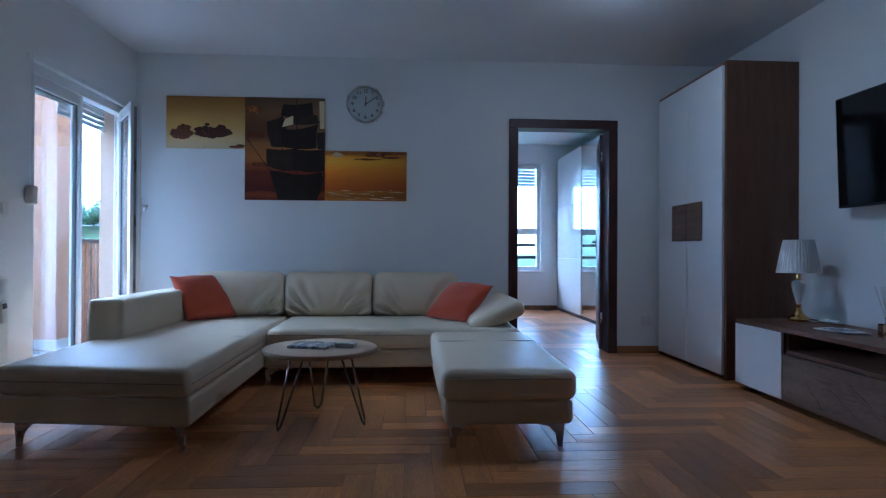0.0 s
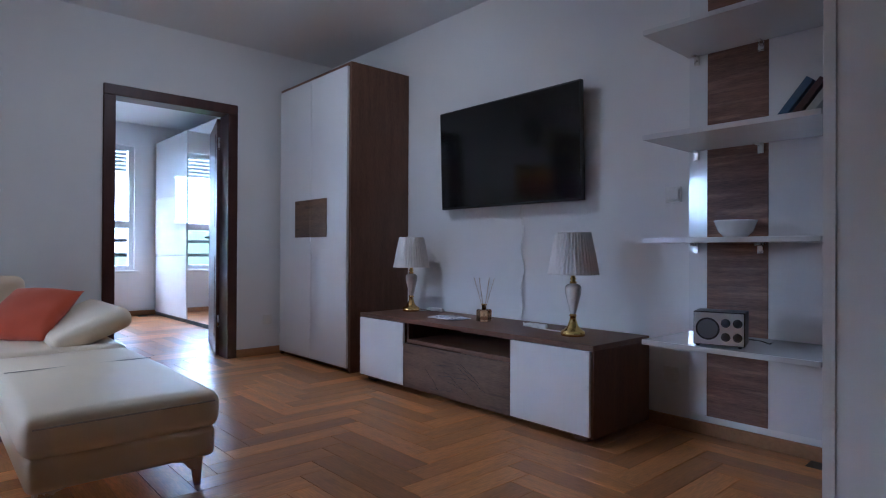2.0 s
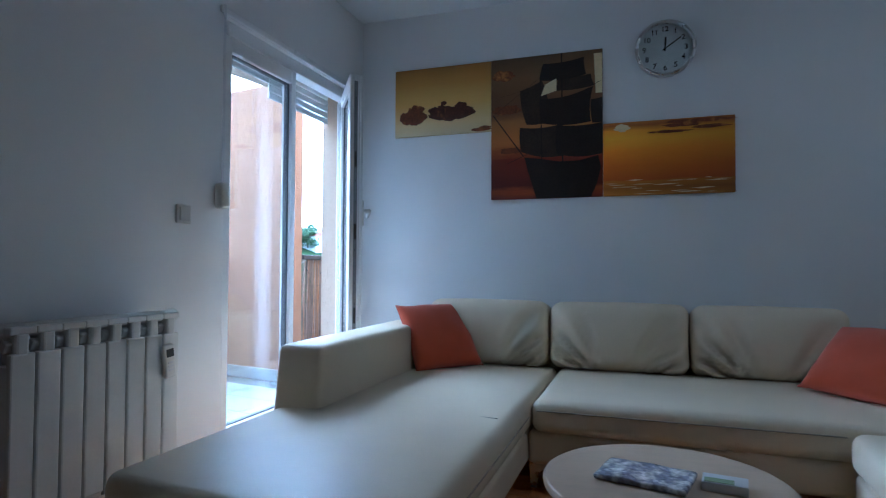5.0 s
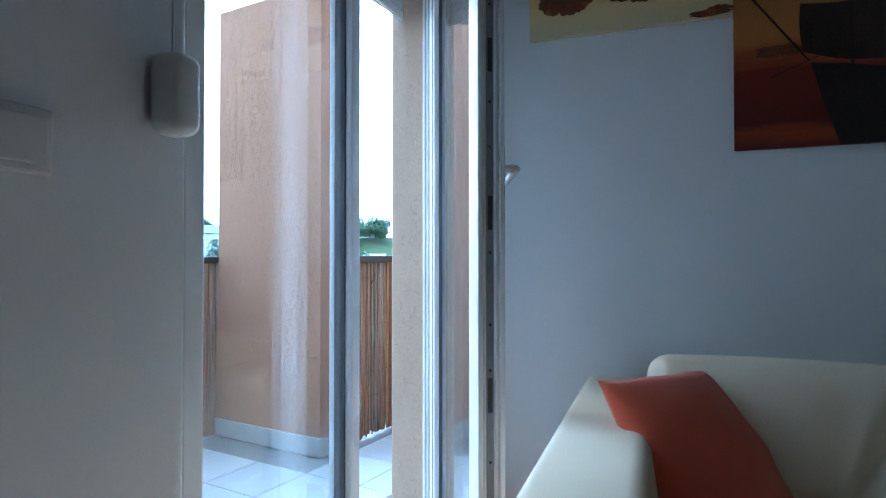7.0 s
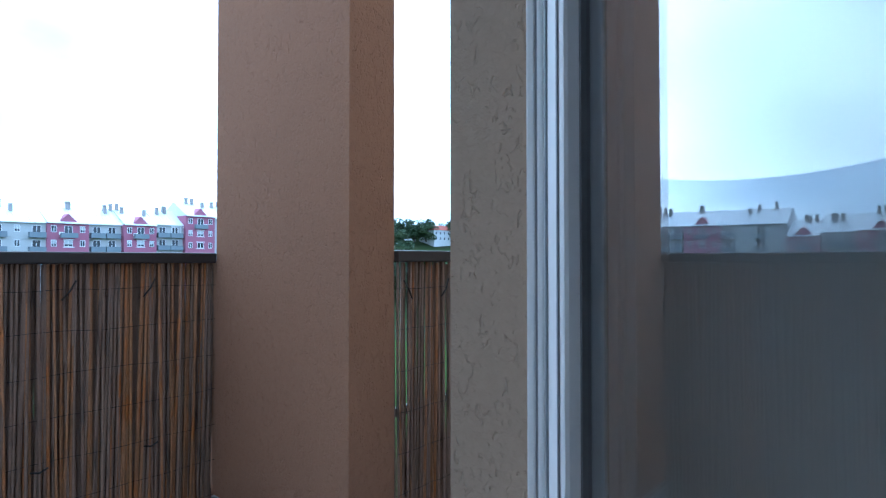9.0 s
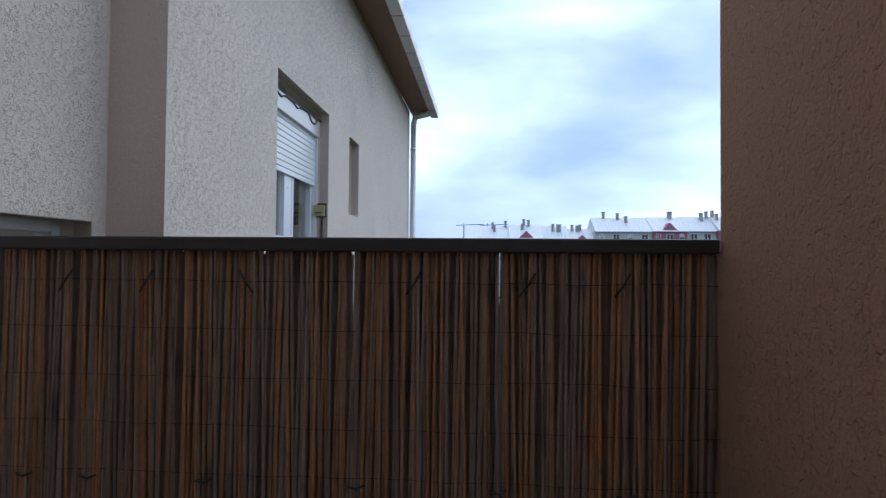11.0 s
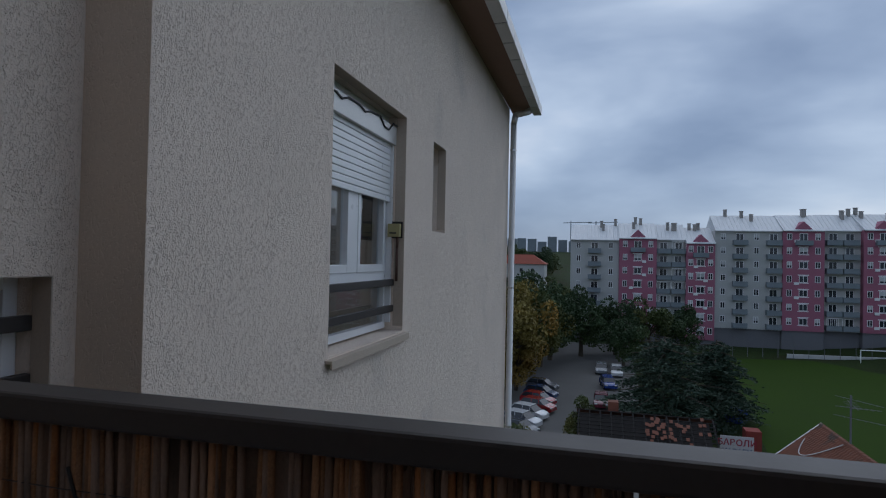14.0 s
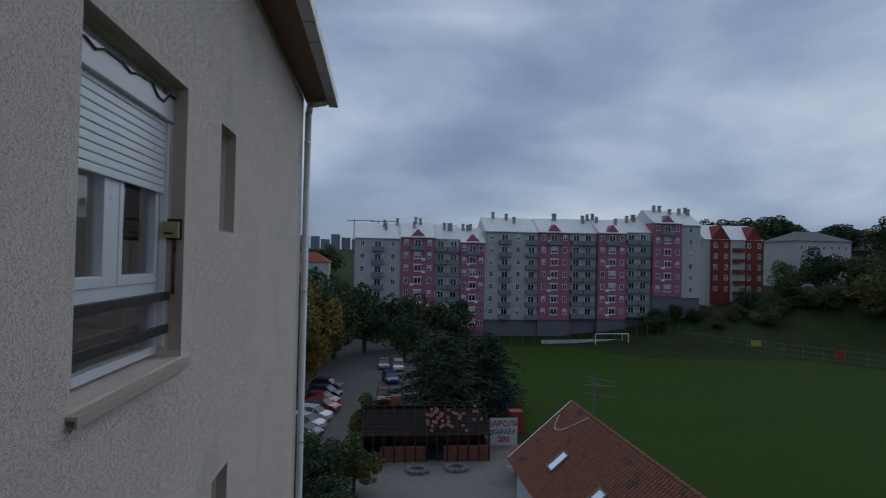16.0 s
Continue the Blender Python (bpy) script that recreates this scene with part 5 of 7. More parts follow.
for node in nt.nodes:
    if node.type == "OBJECT_INFO":
        for lk in list(node.outputs["Random"].links):
            nt.links.new(geo.outputs["Random Per Island"], lk.to_socket)
vs, fs = [], []
src_v = [v.co.copy() for v in PLANK.vertices]
src_f = [tuple(f.vertices) for f in PLANK.polygons]
for p, a in near[300:]:
    m = Matrix.Translation((p.x, p.y, rnd.uniform(-0.0004, 0))) @ Matrix.Rotation(radians(a), 4, "Z")
    b = len(vs)
    vs += [m @ v for v in src_v]
    fs += [tuple(b + k for k in f) for f in src_f]
tagged(raw("planks", vs, fs, OAK_REST, fl), kind="stuff")
# ---- balcony ----
# the outer side of the house stands askew to the room: all that follows is turned about the door
INDOORS = set(o.name for o in bpy.data.objects)
ASKEW = Matrix.Translation((-1.453, 3.444, 0)) @ Matrix.Rotation(radians(-9.5), 4, "Z") @ Matrix.Translation((1.035, -3.105, 0))
BF = -0.05                     # balcony floor level
RX1, PY = -3.70, 4.95          # outer railing line and the side of the wall pier
NW, FW, PX = 2.43, 2.73, -4.78  # near facade plane, far facade plane, step between them
bal = thing("balcony_floor", (-3.0, 4.0, BF), "grey tiled balcony floor", "floor", kind="structure")
boxes("slab", [(-3.78, XO + 0.16, NW + 0.001, PY + 0.2, -0.25, BF - 0.006), (-2.95, XO + 0.16, PY + 0.2, 6.6, -0.25, BF - 0.006)], GROUT, bal)
bm = bmesh.new()
box(bm, -0.163, 0.163, -0.163, 0.163, -0.006, 0.0, bevel=0.0015, segs=1)
tile_me = bpy.data.meshes.new("tile")
bm.to_mesh(tile_me)
bm.free()
tile_me.materials.append(TILE_GREY)
for i in range(5):
    for j in range(13):
        x, y = -3.60 + 0.33 * i, NW + 0.17 + 0.33 * j
        if x > XO + 0.05 or (y > PY - 0.1 and x < -2.9):
            continue
        piece("tile", tile_me, (x, y, BF), bal)
tagged(boxes("pier_wall", [(-3.675, -2.87, PY, PY + 0.2, -3.0, 2.49), (-3.76, -3.676, PY, PY + 0.2, -3.0, 0.985)], TERRA), "terracotta rendered wall pier at the balcony corner", "pier", kind="structure")
tagged(boxes("trim_pier_skirting", [(-3.68, -2.858, PY - 0.014, PY - 0.001, BF, BF + 0.10), (-2.8685, -2.856, PY - 0.001, PY + 0.19, BF, BF + 0.10)], TILE_GREY, bevel=0.002), "grey tile skirting round the pier foot", "skirting", kind="structure")
holed("wall_outer", "x", XO - 0.025, XO - 0.001, NW, 6.75, -15.8, 4.0, [(3.3, 4.755, BF, DOOR_Z + 0.02)], BEIGE_RENDER, "beige rendered outer wall round the balcony door")
tagged(boxes("wall_reveal", [(XO - 0.0245, XO + 0.10, 4.756, 4.765, BF, DOOR_Z)], BEIGE_RENDER), "rendered door reveal", "wall", kind="structure")
tagged(boxes("wall_balcony_end", [(-3.0, XO - 0.026, 6.55, 6.7, -3.0, 2.4)], TERRA), "plain wall closing the balcony end", "wall", kind="structure")


def railing(name, label, axis_x, y0, y1, top, seed, parts, stuff, gaps, mats, slack=0.0):
    """A brown metal railing with a reed mat tied to it."""
    rnd = random.Random(seed)
    t = thing(name, (axis_x, (y0 + y1) / 2, BF), label, "railing")
    boxes("handrail", [(axis_x - 0.035, axis_x + 0.03, y0, y1, top - 0.028, top + 0.012)], MAT_ALU, t, "brown-grey metal handrail", bevel=0.006)
    boxes("lower_rail", [(axis_x - 0.03, axis_x - 0.005, y0, y1, BF + 0.08, BF + 0.12)], MAT_ALU, t, bevel=0.003)
    boxes("middle_rail", [(axis_x - 0.03, axis_x - 0.005, y0, y1, 0.45, 0.48)], MAT_ALU, t, bevel=0.003)
    if slack:
        boxes("end_plate", [(axis_x - 0.06, axis_x - 0.034, y0 + 0.001, y0 + 0.14, BF, top - 0.03)], MAT_ALU, t, "dark metal end plate", bevel=0.002)
    y = y0 + 0.1
    while y < y1:
        boxes("post", [(axis_x - 0.032, axis_x - 0.006, y, y + 0.025, BF, top - 0.027)], MAT_ALU, t, bevel=0.002)
        y += 0.75
    mat = thing("reed_mat", (axis_x + 0.01, (y0 + y1) / 2, BF), "brown dry reed privacy mat tied to the railing", "reed mat")
    meshes = []
    for k in range(8):
        bm = bmesh.new()
        n = 5
        rings = []
        step = 0.25 + 0.085 * ((k * 3) % 8)
        for z, r in ((0.0, 0.0054), (step - 0.003, 0.0060 + 0.0003 * (k % 3)), (step + 0.003, 0.0049), (0.97, 0.0047 + 0.0003 * (k % 4))):
            bend = 0.004 * math.sin(3 * z + k)
            rings.append([bm.verts.new((bend + r * math.cos(2 * math.pi * q / n), 0.6 * bend + r * math.sin(2 * math.pi * q / n), z)) for q in range(n)])
        for p, q in zip(rings, rings[1:]):
            for j in range(n):
                bm.faces.new((p[j], p[(j + 1) % n], q[(j + 1) % n], q[j]))
        bm.faces.new(rings[-1])
        me = bpy.data.meshes.new("reed")
        bm.to_mesh(me)
        bm.free()
        me.materials.append(mats[k % 2])
        for f in me.polygons:
            f.use_smooth = True
        meshes.append(me)
    for k in range(parts):
        y = y0 + 0.01 + (y1 - y0 - 0.02) * (k + 0.5) / parts + rnd.uniform(-0.002, 0.002)
        hgt = top - 0.024 - BF + rnd.uniform(-0.012, 0.010)
        lean_in = slack * max(0.0, 1 - (y - y0) / 0.28)
        if rnd.random() < gaps:
            continue
        m = Matrix.Rotation(rnd.uniform(-0.024, 0.018) + lean_in, 4, "X") @ Matrix.Rotation(rnd.uniform(0, 6.28), 4, "Z") @ Matrix.Diagonal((1, 1, hgt / 0.97, 1))
        piece("reed", meshes[rnd.randrange(8)], (axis_x + 0.012 + rnd.uniform(-0.003, 0.004), y + lean_in, BF + rnd.uniform(0, 0.02)), mat, m)
    vs, fs = [], []
    for k in range(stuff):
        y = rnd.uniform(y0 + 0.01, y1 - 0.01)
        x, r = axis_x + 0.001 + rnd.uniform(-0.004, 0.003), rnd.uniform(0.005, 0.0075)
        z0, z1, s = BF + rnd.uniform(0.0, 0.03), top - 0.03 + rnd.uniform(-0.012, 0.012), rnd.uniform(-0.02, 0.02)
        b = len(vs)
        lean_in = slack * max(0.0, 1 - (y - y0) / 0.28)
        for z, off in ((z0, lean_in), (z1, s)):
            vs += [(x + r * math.cos(2.094 * q), y + off + r * math.sin(2.094 * q), z) for q in range(3)]
        fs += [(b, b + 1, b + 4, b + 3), (b + 1, b + 2, b + 5, b + 4), (b + 2, b, b + 3, b + 5)]
    if vs:
        tagged(raw("back_reeds", vs, fs, REED_GREY, mat), kind="stuff")
    for z in [BF + 0.1 + 0.14 * k for k in range(7)]:
        bm = bmesh.new()
        pts = [Vector((axis_x + 0.0185, y0 + (y1 - y0) * k / 24, z + rnd.uniform(-0.004, 0.004))) for k in range(25)]
        for a, b in zip(pts, pts[1:]):
            tube(bm, a, b, 0.0009, n=4, caps=False)
        part("binding_wire", bm, WIRE, mat)
    return t, mat


r1, mat1 = railing("balcony_railing", "brown metal balcony railing covered by reeds", RX1, NW + 0.002, PY - 0.001, 1.005, 3, 300, 1500, 0.004, (REED, REED_GREY), slack=0.075)
r2, mat2 = railing("balcony_railing", "short brown metal railing covered by loose reeds", -2.875, PY + 0.2, 6.549, 1.01, 8, 110, 120, 0.06, (REED, REED_GREY))


def tie(parent, x, y, z, slant):
    bm = bmesh.new()
    pipe(bm, [Vector((x, y - 0.022 * slant, z - 0.03)), Vector((x + 0.006, y, z)), Vector((x, y + 0.02 * slant, z + 0.035))], 0.003, 5)
    return part("tie", bm, WIRE, parent, "black wire tie")


for y, s in ((3.07, 1), (3.32, 1), (3.62, -1), (4.11, 1), (4.43, 1), (4.69, 1), (2.60, 1), (2.80, 1)):
    tie(mat1, RX1 + 0.022, y, 0.885, s)
for y in (2.75, 2.95, 3.15, 3.5, 3.95, 4.35, 4.7):
    bm = bmesh.new()
    pipe(bm, [Vector((RX1 + 0.02, y - 0.025, 0.31)), Vector((RX1 + 0.025, y, 0.305)), Vector((RX1 + 0.02, y + 0.025, 0.315))], 0.003, 5)
    part("tie", bm, WIRE, mat1, "black wire tie")
for y, s in ((5.2, -1), (5.4, 1), (5.7, 1), (6.0, -1)):
    tie(mat2, -2.875 + 0.022, y, 0.885, s)

# ---- the house's own wing beside the balcony ----
holed("wall_wing_near", "y", NW - 0.3, NW, PX, XO - 0.026, -15.8, 4.0, [(-4.68, -3.74, -0.15, 1.13)], FACADE, "cream rough-cast wall with a recessed window")
holed("wall_wing_far", "y", FW - 0.3, FW, -13.62, PX, -15.8, 4.0,
      [(-7.71, -6.29, 0.60, 2.415), (-9.06, -8.56, 1.49, 2.385), (-7.71, -6.29, -2.3, -0.545), (-9.06, -8.56, -1.5, -0.57)], FACADE, "cream rough-cast facade with windows")
tagged(boxes("wall_wing_end", [(-13.62, -13.32, -6.0, FW - 0.301, -15.8, 4.0), (-13.3, PX - 0.0, -6.0, -5.8, -15.8, 4.0)], FACADE_SHADED), "cream rendered gable wall", "wall", kind="structure")
# thin facing over the step, its shaded look painted in by the darker render
tagged(boxes("wall_wing_step", [(PX - 0.002, PX + 0.001, NW + 0.001, FW - 0.001, -15.8, 3.99)], FACADE_SHADED), "narrow rendered return of the facade", "wall", kind="structure")
rf = thing("wing_roof", (-9, 2.9, 4.0), "pitched roof with brown soffit and white metal edge", "roof", kind="structure")
boxes("soffit", [(-14.05, -4.6, FW + 0.001, 3.12, 4.0, 4.03)], SOFFIT, rf, "brown painted soffit", bevel=0.003)
boxes("soffit", [(-4.6, XO, NW + 0.001, 2.9, 4.0, 4.03)], SOFFIT, rf, bevel=0.003)
k = 0
x = -14.05
while x < -4.6:
    boxes("edge_plate", [(x + 0.012, min(x + 0.612, -4.6), 3.121, 3.275, 3.955, 4.13)], ZINC, rf, "white metal edge plate", bevel=0.008)
    x += 0.63
boxes("edge_backing", [(-14.05, -4.6, 3.1205, 3.262, 3.965, 4.118)], SEAL, rf, "dark joint behind the edge plates")
raw("slope", [(-14.05, 3.2, 4.12), (-4.6, 3.2, 4.12), (-4.6, -2.0, 6.4), (-14.05, -2.0, 6.4), (-4.6, -6, 4.2), (-14.05, -6, 4.2)], [(0, 1, 2, 3), (3, 2, 4, 5)], SOFFIT, rf)
dp = thing("downpipe", (-13.5, 2.85, -15.8), "white metal downpipe on the house corner", "downpipe")
bm = bmesh.new()
pipe(bm, [Vector((-13.66, 3.12, 4.0)), Vector((-13.64, 3.08, 3.93)), Vector((-13.55, 2.85, 3.86)), Vector((-13.55, 2.82, 3.7)), Vector((-13.55, 2.82, -15.8))], 0.055, 12)
part("pipe", bm, ZINC, dp, smooth=True)
for z in (3.2, 0.7, -1.8, -4.3):
    bm = bmesh.new()
    tube(bm, (-13.55, 2.82, z), (-13.55, 2.82, z + 0.03), 0.062)
    part("clamp", bm, STEEL, dp)


def recessed_window(name, label, x0, x1, z0, z1, y, shutter_to=None, guard=True, parent_kind="structure"):
    """A white window set back in a reveal, with sill, shutter and guard rails."""
    t = thing(name, ((x0 + x1) / 2, y, z0), label, "window", kind=parent_kind)
    d = y - 0.22
    f = 0.055
    xm = x0 + (x1 - x0) * 0.5
    tr = z0 + 0.42
    items = [(x0, x0 + f, d, d + 0.06, z0, z1), (x1 - f, x1, d, d + 0.06, z0, z1), (x0 + f, x1 - f, d, d + 0.06, z0, z0 + f), (x0 + f, x1 - f, d, d + 0.06, z1 - f, z1)]
    if z1 - z0 > 1.5:
        items += [(x0 + f, x1 - f, d, d + 0.06, tr - 0.06, tr + 0.06), (xm - 0.07, xm + 0.07, d, d + 0.065, tr + 0.06, z1 - f)]
        for a, b in ((x0 + f, xm - 0.07), (xm + 0.07, x1 - f)):
            items += [(a, a + 0.05, d + 0.005, d + 0.07, tr + 0.06, z1 - f), (b - 0.05, b, d + 0.005, d + 0.07, tr + 0.06, z1 - f), (a + 0.05, b - 0.05, d + 0.005, d + 0.07, tr + 0.06, tr + 0.12)]
    boxes("window_frame", items, PVC, t, bevel=0.004)
    g = boxes("pane", [(x0 + f, x1 - f, d + 0.02, d + 0.026, z0 + f, z1 - f)], GLASS, t)
    rv = 0.004
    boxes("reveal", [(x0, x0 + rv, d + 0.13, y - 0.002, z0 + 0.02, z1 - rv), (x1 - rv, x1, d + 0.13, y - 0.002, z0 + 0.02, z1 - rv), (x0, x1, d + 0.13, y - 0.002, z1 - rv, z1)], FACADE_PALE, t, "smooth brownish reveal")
    # no room is built: a dark sheet behind the glass gives its shade
    boxes("room_behind", [(x0 - 0.05, x1 + 0.05, d - 0.6, d - 0.55, z0 - 0.1, z1 + 0.1)], ROOM_SHADE, t, "dim room behind the glass")
    if shutter_to:
        bm = bmesh.new()
        z = shutter_to
        while z < z1 - 0.24:
            box(bm, x0 + 0.03, x1 - 0.03, d + 0.075, d + 0.092, z, z + 0.047, bevel=0.007)
            z += 0.05
        part("roller_shutter", bm, PVC, t, "white roller shutter, lowered half way")
        boxes("shutter_box", [(x0, x1, d + 0.065, d + 0.13, z1 - 0.24, z1 - 0.09)], ZINC, t, "white shutter box", bevel=0.004)
        boxes("guide", [(x0, x0 + 0.03, d + 0.062, d + 0.11, z0 + 0.05, z1 - 0.24), (x1 - 0.03, x1, d + 0.062, d + 0.11, z0 + 0.05, z1 - 0.24)], PVC, t, bevel=0.003)
        bm = bmesh.new()
        rnd2 = random.Random(2)
        pipe(bm, [Vector((x0 + (x1 - x0) * k / 14, d + 0.135, z1 - 0.10 + rnd2.uniform(-0.05, 0.03))) for k in range(15)], 0.008, 5)
        part("loose_cable", bm, WIRE, t, "loose black cable under the lintel")
    if guard:
        for z in (z0 + 0.14, z0 + 0.36):
            boxes("guard_rail", [(x0, x1, y - 0.12, y - 0.085, z, z + 0.055)], MAT_ALU, t, "dark metal guard rail", bevel=0.003)
    return t


w1 = recessed_window("window_2", "white recessed window with a lowered roller shutter", -7.71, -6.29, 0.62, 2.415, FW, shutter_to=1.69)
bm = bmesh.new()
box(bm, -7.75, -6.25, FW - 0.2, FW + 0.05, 0.565, 0.585, bevel=0.003, m=Matrix.Translation((0, 0, 0)))
box(bm, -7.75, -6.25, FW + 0.038, FW + 0.05, 0.53, 0.57, bevel=0.003)
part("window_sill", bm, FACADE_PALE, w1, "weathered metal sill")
recessed_window("window_3", "narrow slit window in the facade", -9.06, -8.56, 1.50, 2.385, FW, guard=False)
recessed_window("window_4", "white recessed window one storey below", -7.71, -6.29, -2.3, -0.545, FW)
recessed_window("window_5", "narrow slit window one storey below", -9.06, -8.56, -1.5, -0.57, FW, guard=False)
w6 = recessed_window("window_6", "white recessed window behind the railing", -4.68, -3.74, -0.15, 1.13, NW)
for z in (0.72, 0.93):
    boxes("guard_rail", [(-4.68, -3.74, NW - 0.12, NW - 0.085, z, z + 0.055)], MAT_ALU, w6, "dark metal guard rail", bevel=0.003)
sb = thing("shutter_crank_box", (-7.69, FW - 0.04, 1.44), "small yellowed box with a crank on the window jamb", "junction box")
boxes("back_plate", [(-7.7055, -7.695, FW - 0.145, FW - 0.015, 1.385, 1.525)], BLACK, sb, "dark back plate")
boxes("box", [(-7.694, -7.655, FW - 0.135, FW - 0.025, 1.395, 1.505)], material("yellowed_plastic", (0.42, 0.37, 0.18), 0.6), sb, bevel=0.004)
boxes("label_strip", [(-7.6545, -7.653, FW - 0.115, FW - 0.055, 1.42, 1.432)], BLACK, sb)
bm = bmesh.new()
pipe(bm, [Vector((-7.69, FW - 0.055, 1.40)), Vector((-7.68, FW - 0.055, 1.3)), Vector((-7.68, FW - 0.055, 1.02))], 0.012, 8)
part("crank", bm, material("rusty_iron", (0.10, 0.055, 0.04), 0.7, 0.3), sb, smooth=True)

# ---- ground sheet ----
GZ = -15.8
GRASS = material("rough_grass", (0.026, 0.040, 0.012), 0.95, vary=0.35, scale=0.25, fine=3, bump=0.2, depth=0.1, spots=((0.032, 0.030, 0.014), 0.08, 0.52))
PITCH = material("football_grass", (0.031, 0.058, 0.007), 0.95, vary=0.12, scale=0.12, fine=4, bump=0.1, depth=0.03, spots=((0.036, 0.058, 0.010), 0.1, 0.58))
for m_ in (GRASS, PITCH):
    m_.node_tree.nodes["Principled BSDF"].inputs["Specular IOR Level"].default_value = 0.08
ASPHALT = material("parking_asphalt", (0.085, 0.082, 0.078), 0.9, vary=0.2, scale=0.4, fine=8, bump=0.1)
CONCRETE = material("yard_concrete", (0.16, 0.155, 0.14), 0.9, vary=0.2, scale=0.4, fine=6, bump=0.1, spots=((0.13, 0.13, 0.11), 0.35, 0.55))


def rise(x, y):
    """Height of the land: flat yard and pitch, a bank to the north-west, hills beyond."""
    def st(v):
        v = min(max(v, 0), 1)
        return v * v * (3 - 2 * v)
    h = 6.5 * st((y - 42) / 55) * st((-x - 105) / 30)
    h += 5 * st((y - 92) / 25) * st((-x - 40) / 60)
    h += 11 * st((-x - 150) / 60) * st((40 - y) / 60)
    h += 12 * st((-x - 178) / 40) * st((y - 95) / 30)
    h += 17 * st((-x - 230) / 500) + 10 * st((y - 150) / 250) * st((-x - 60) / 100)
    return h


gx = [-4500, -3000, -2000, -1300, -900, -650, -500, -400, -320, -260, -220, -190, -170, -155, -143, -132, -122, -112, -102, -90, -75, -60, -45, -30, -15, 5, 60, 300, 1500, 4500]
gy = [-4500, -2000, -900, -400, -180, -80, -40, -15, 0, 12, 24, 36, 46, 54, 62, 70, 78, 86, 94, 102, 110, 120, 135, 155, 180, 220, 300, 420, 600, 1000, 2000, 4500]
vs = [(x, y, GZ + rise(x, y)) for x in gx for y in gy]
fs = [(i * len(gy) + j, (i + 1) * len(gy) + j, (i + 1) * len(gy) + j + 1, i * len(gy) + j + 1) for i in range(len(gx) - 1) for j in range(len(gy) - 1)]
tagged(raw("ground", vs, fs, GRASS, smooth=True), "rough grassy land rising to low hills", "ground", kind="structure")
def sheet(name, pts, z, mat, label, category):
    ob = raw(name, [(x, y, z) for x, y in pts], [tuple(range(len(pts)))], mat)
    return tagged(ob, label, category, kind="structure")


sheet("pitch", [(-30, 19), (-60, 19.4), (-118, 27.5), (-124, 60), (-122, 70), (-94, 90), (-30, 92)], GZ + 0.03, PITCH, "green football pitch", "pitch")
sheet("road_parking", [(-57, 2.5), (-57, -14), (-100, -14), (-128, -2), (-128, 11), (-70, 10), (-57, 4)], GZ + 0.02, ASPHALT, "grey asphalt car park", "car park")
sheet("pavement_yard", [(-30, -4), (-57, -4), (-57, 19), (-30, 18)], GZ + 0.035, CONCRETE, "cracked concrete yard", "yard")
# ---- the view: apartment block ----
PINK = material("pink_render", (0.34, 0.125, 0.18), 0.9, vary=0.1, scale=0.3, fine=4)
PALE = material("pale_render", (0.46, 0.46, 0.445), 0.9, vary=0.1, scale=0.3, fine=4)
GREYB = material("grey_balcony", (0.19, 0.22, 0.24), 0.8, vary=0.15, scale=0.5)
METAL_ROOF = material("light_metal_roof", (0.64, 0.65, 0.66), 0.5, 0.2, vary=0.12, scale=0.5, fine=3, stretch=(1, 6, 1))
FAR_GLASS = material("dark_window_pane", (0.03, 0.035, 0.045), 0.12, vary=0.3, scale=0.4, bump=0, per_object=0.5)
BLIND = material("pale_blind", (0.45, 0.46, 0.46), 0.7, per_object=0.2)
CHIMNEY = material("chimney_render", (0.33, 0.31, 0.29), 0.9)
BRICK_RED = material("red_brick_facade", (0.20, 0.038, 0.025), 0.9, vary=0.15, scale=0.5, fine=6)
ROOF_RED = material("weathered_roof_tile", (0.17, 0.060, 0.032), 0.85, vary=0.35, scale=1.2, fine=12, bump=0.1, spots=((0.06, 0.04, 0.03), 1.2, 0.56))
BASE_GREY = material("grey_ground_floor", (0.15, 0.15, 0.16), 0.9)
AX = -135.0


def shared(name, items, mat, bevel=0.0):
    bm = bmesh.new()
    for it in items:
        box(bm, *it, bevel=bevel)
    me = bpy.data.meshes.new(name)
    bm.to_mesh(me)
    bm.free()
    me.materials.append(mat)
    return me


def shared_frame(w, h, t=0.09, d=0.08):
    bm = bmesh.new()
    pierced(bm, "x", 0, d, -w / 2, w / 2, 0, h, [(-w / 2 + t, -t / 2, t, h - t), (t / 2, w / 2 - t, t, h - t)])
    bmesh.ops.recalc_face_normals(bm, faces=bm.faces)
    me = bpy.data.meshes.new("window")
    bm.to_mesh(me)
    bm.free()
    me.materials.append(PVC)
    return me


W_SMALL = shared_frame(0.95, 1.35)
W_WIDE = shared_frame(1.55, 1.35)
TRIM = shared("surround", [(0, 0.06, -1.0, 1.0, 1.4, 1.58)], PVC)
SILL = shared("sill", [(0, 0.1, -1.0, 1.0, -0.18, -0.05)], PVC)
W_DOOR = shared_frame(1.5, 2.1)
P_SMALL = shared("pane", [(-0.02, 0.03, -0.45, 0.45, 0.03, 1.32)], FAR_GLASS)
P_WIDE = shared("pane", [(-0.02, 0.03, -0.75, 0.75, 0.03, 1.32)], FAR_GLASS)
P_DOOR = shared("pane", [(-0.02, 0.03, -0.72, 0.72, 0.03, 2.05)], FAR_GLASS)
B_SMALL = shared("blind", [(0.03, 0.05, -0.42, 0.42, 0.55, 1.3)], BLIND)
B_WIDE = shared("blind", [(0.03, 0.05, -0.7, 0.7, 0.45, 1.3)], BLIND)
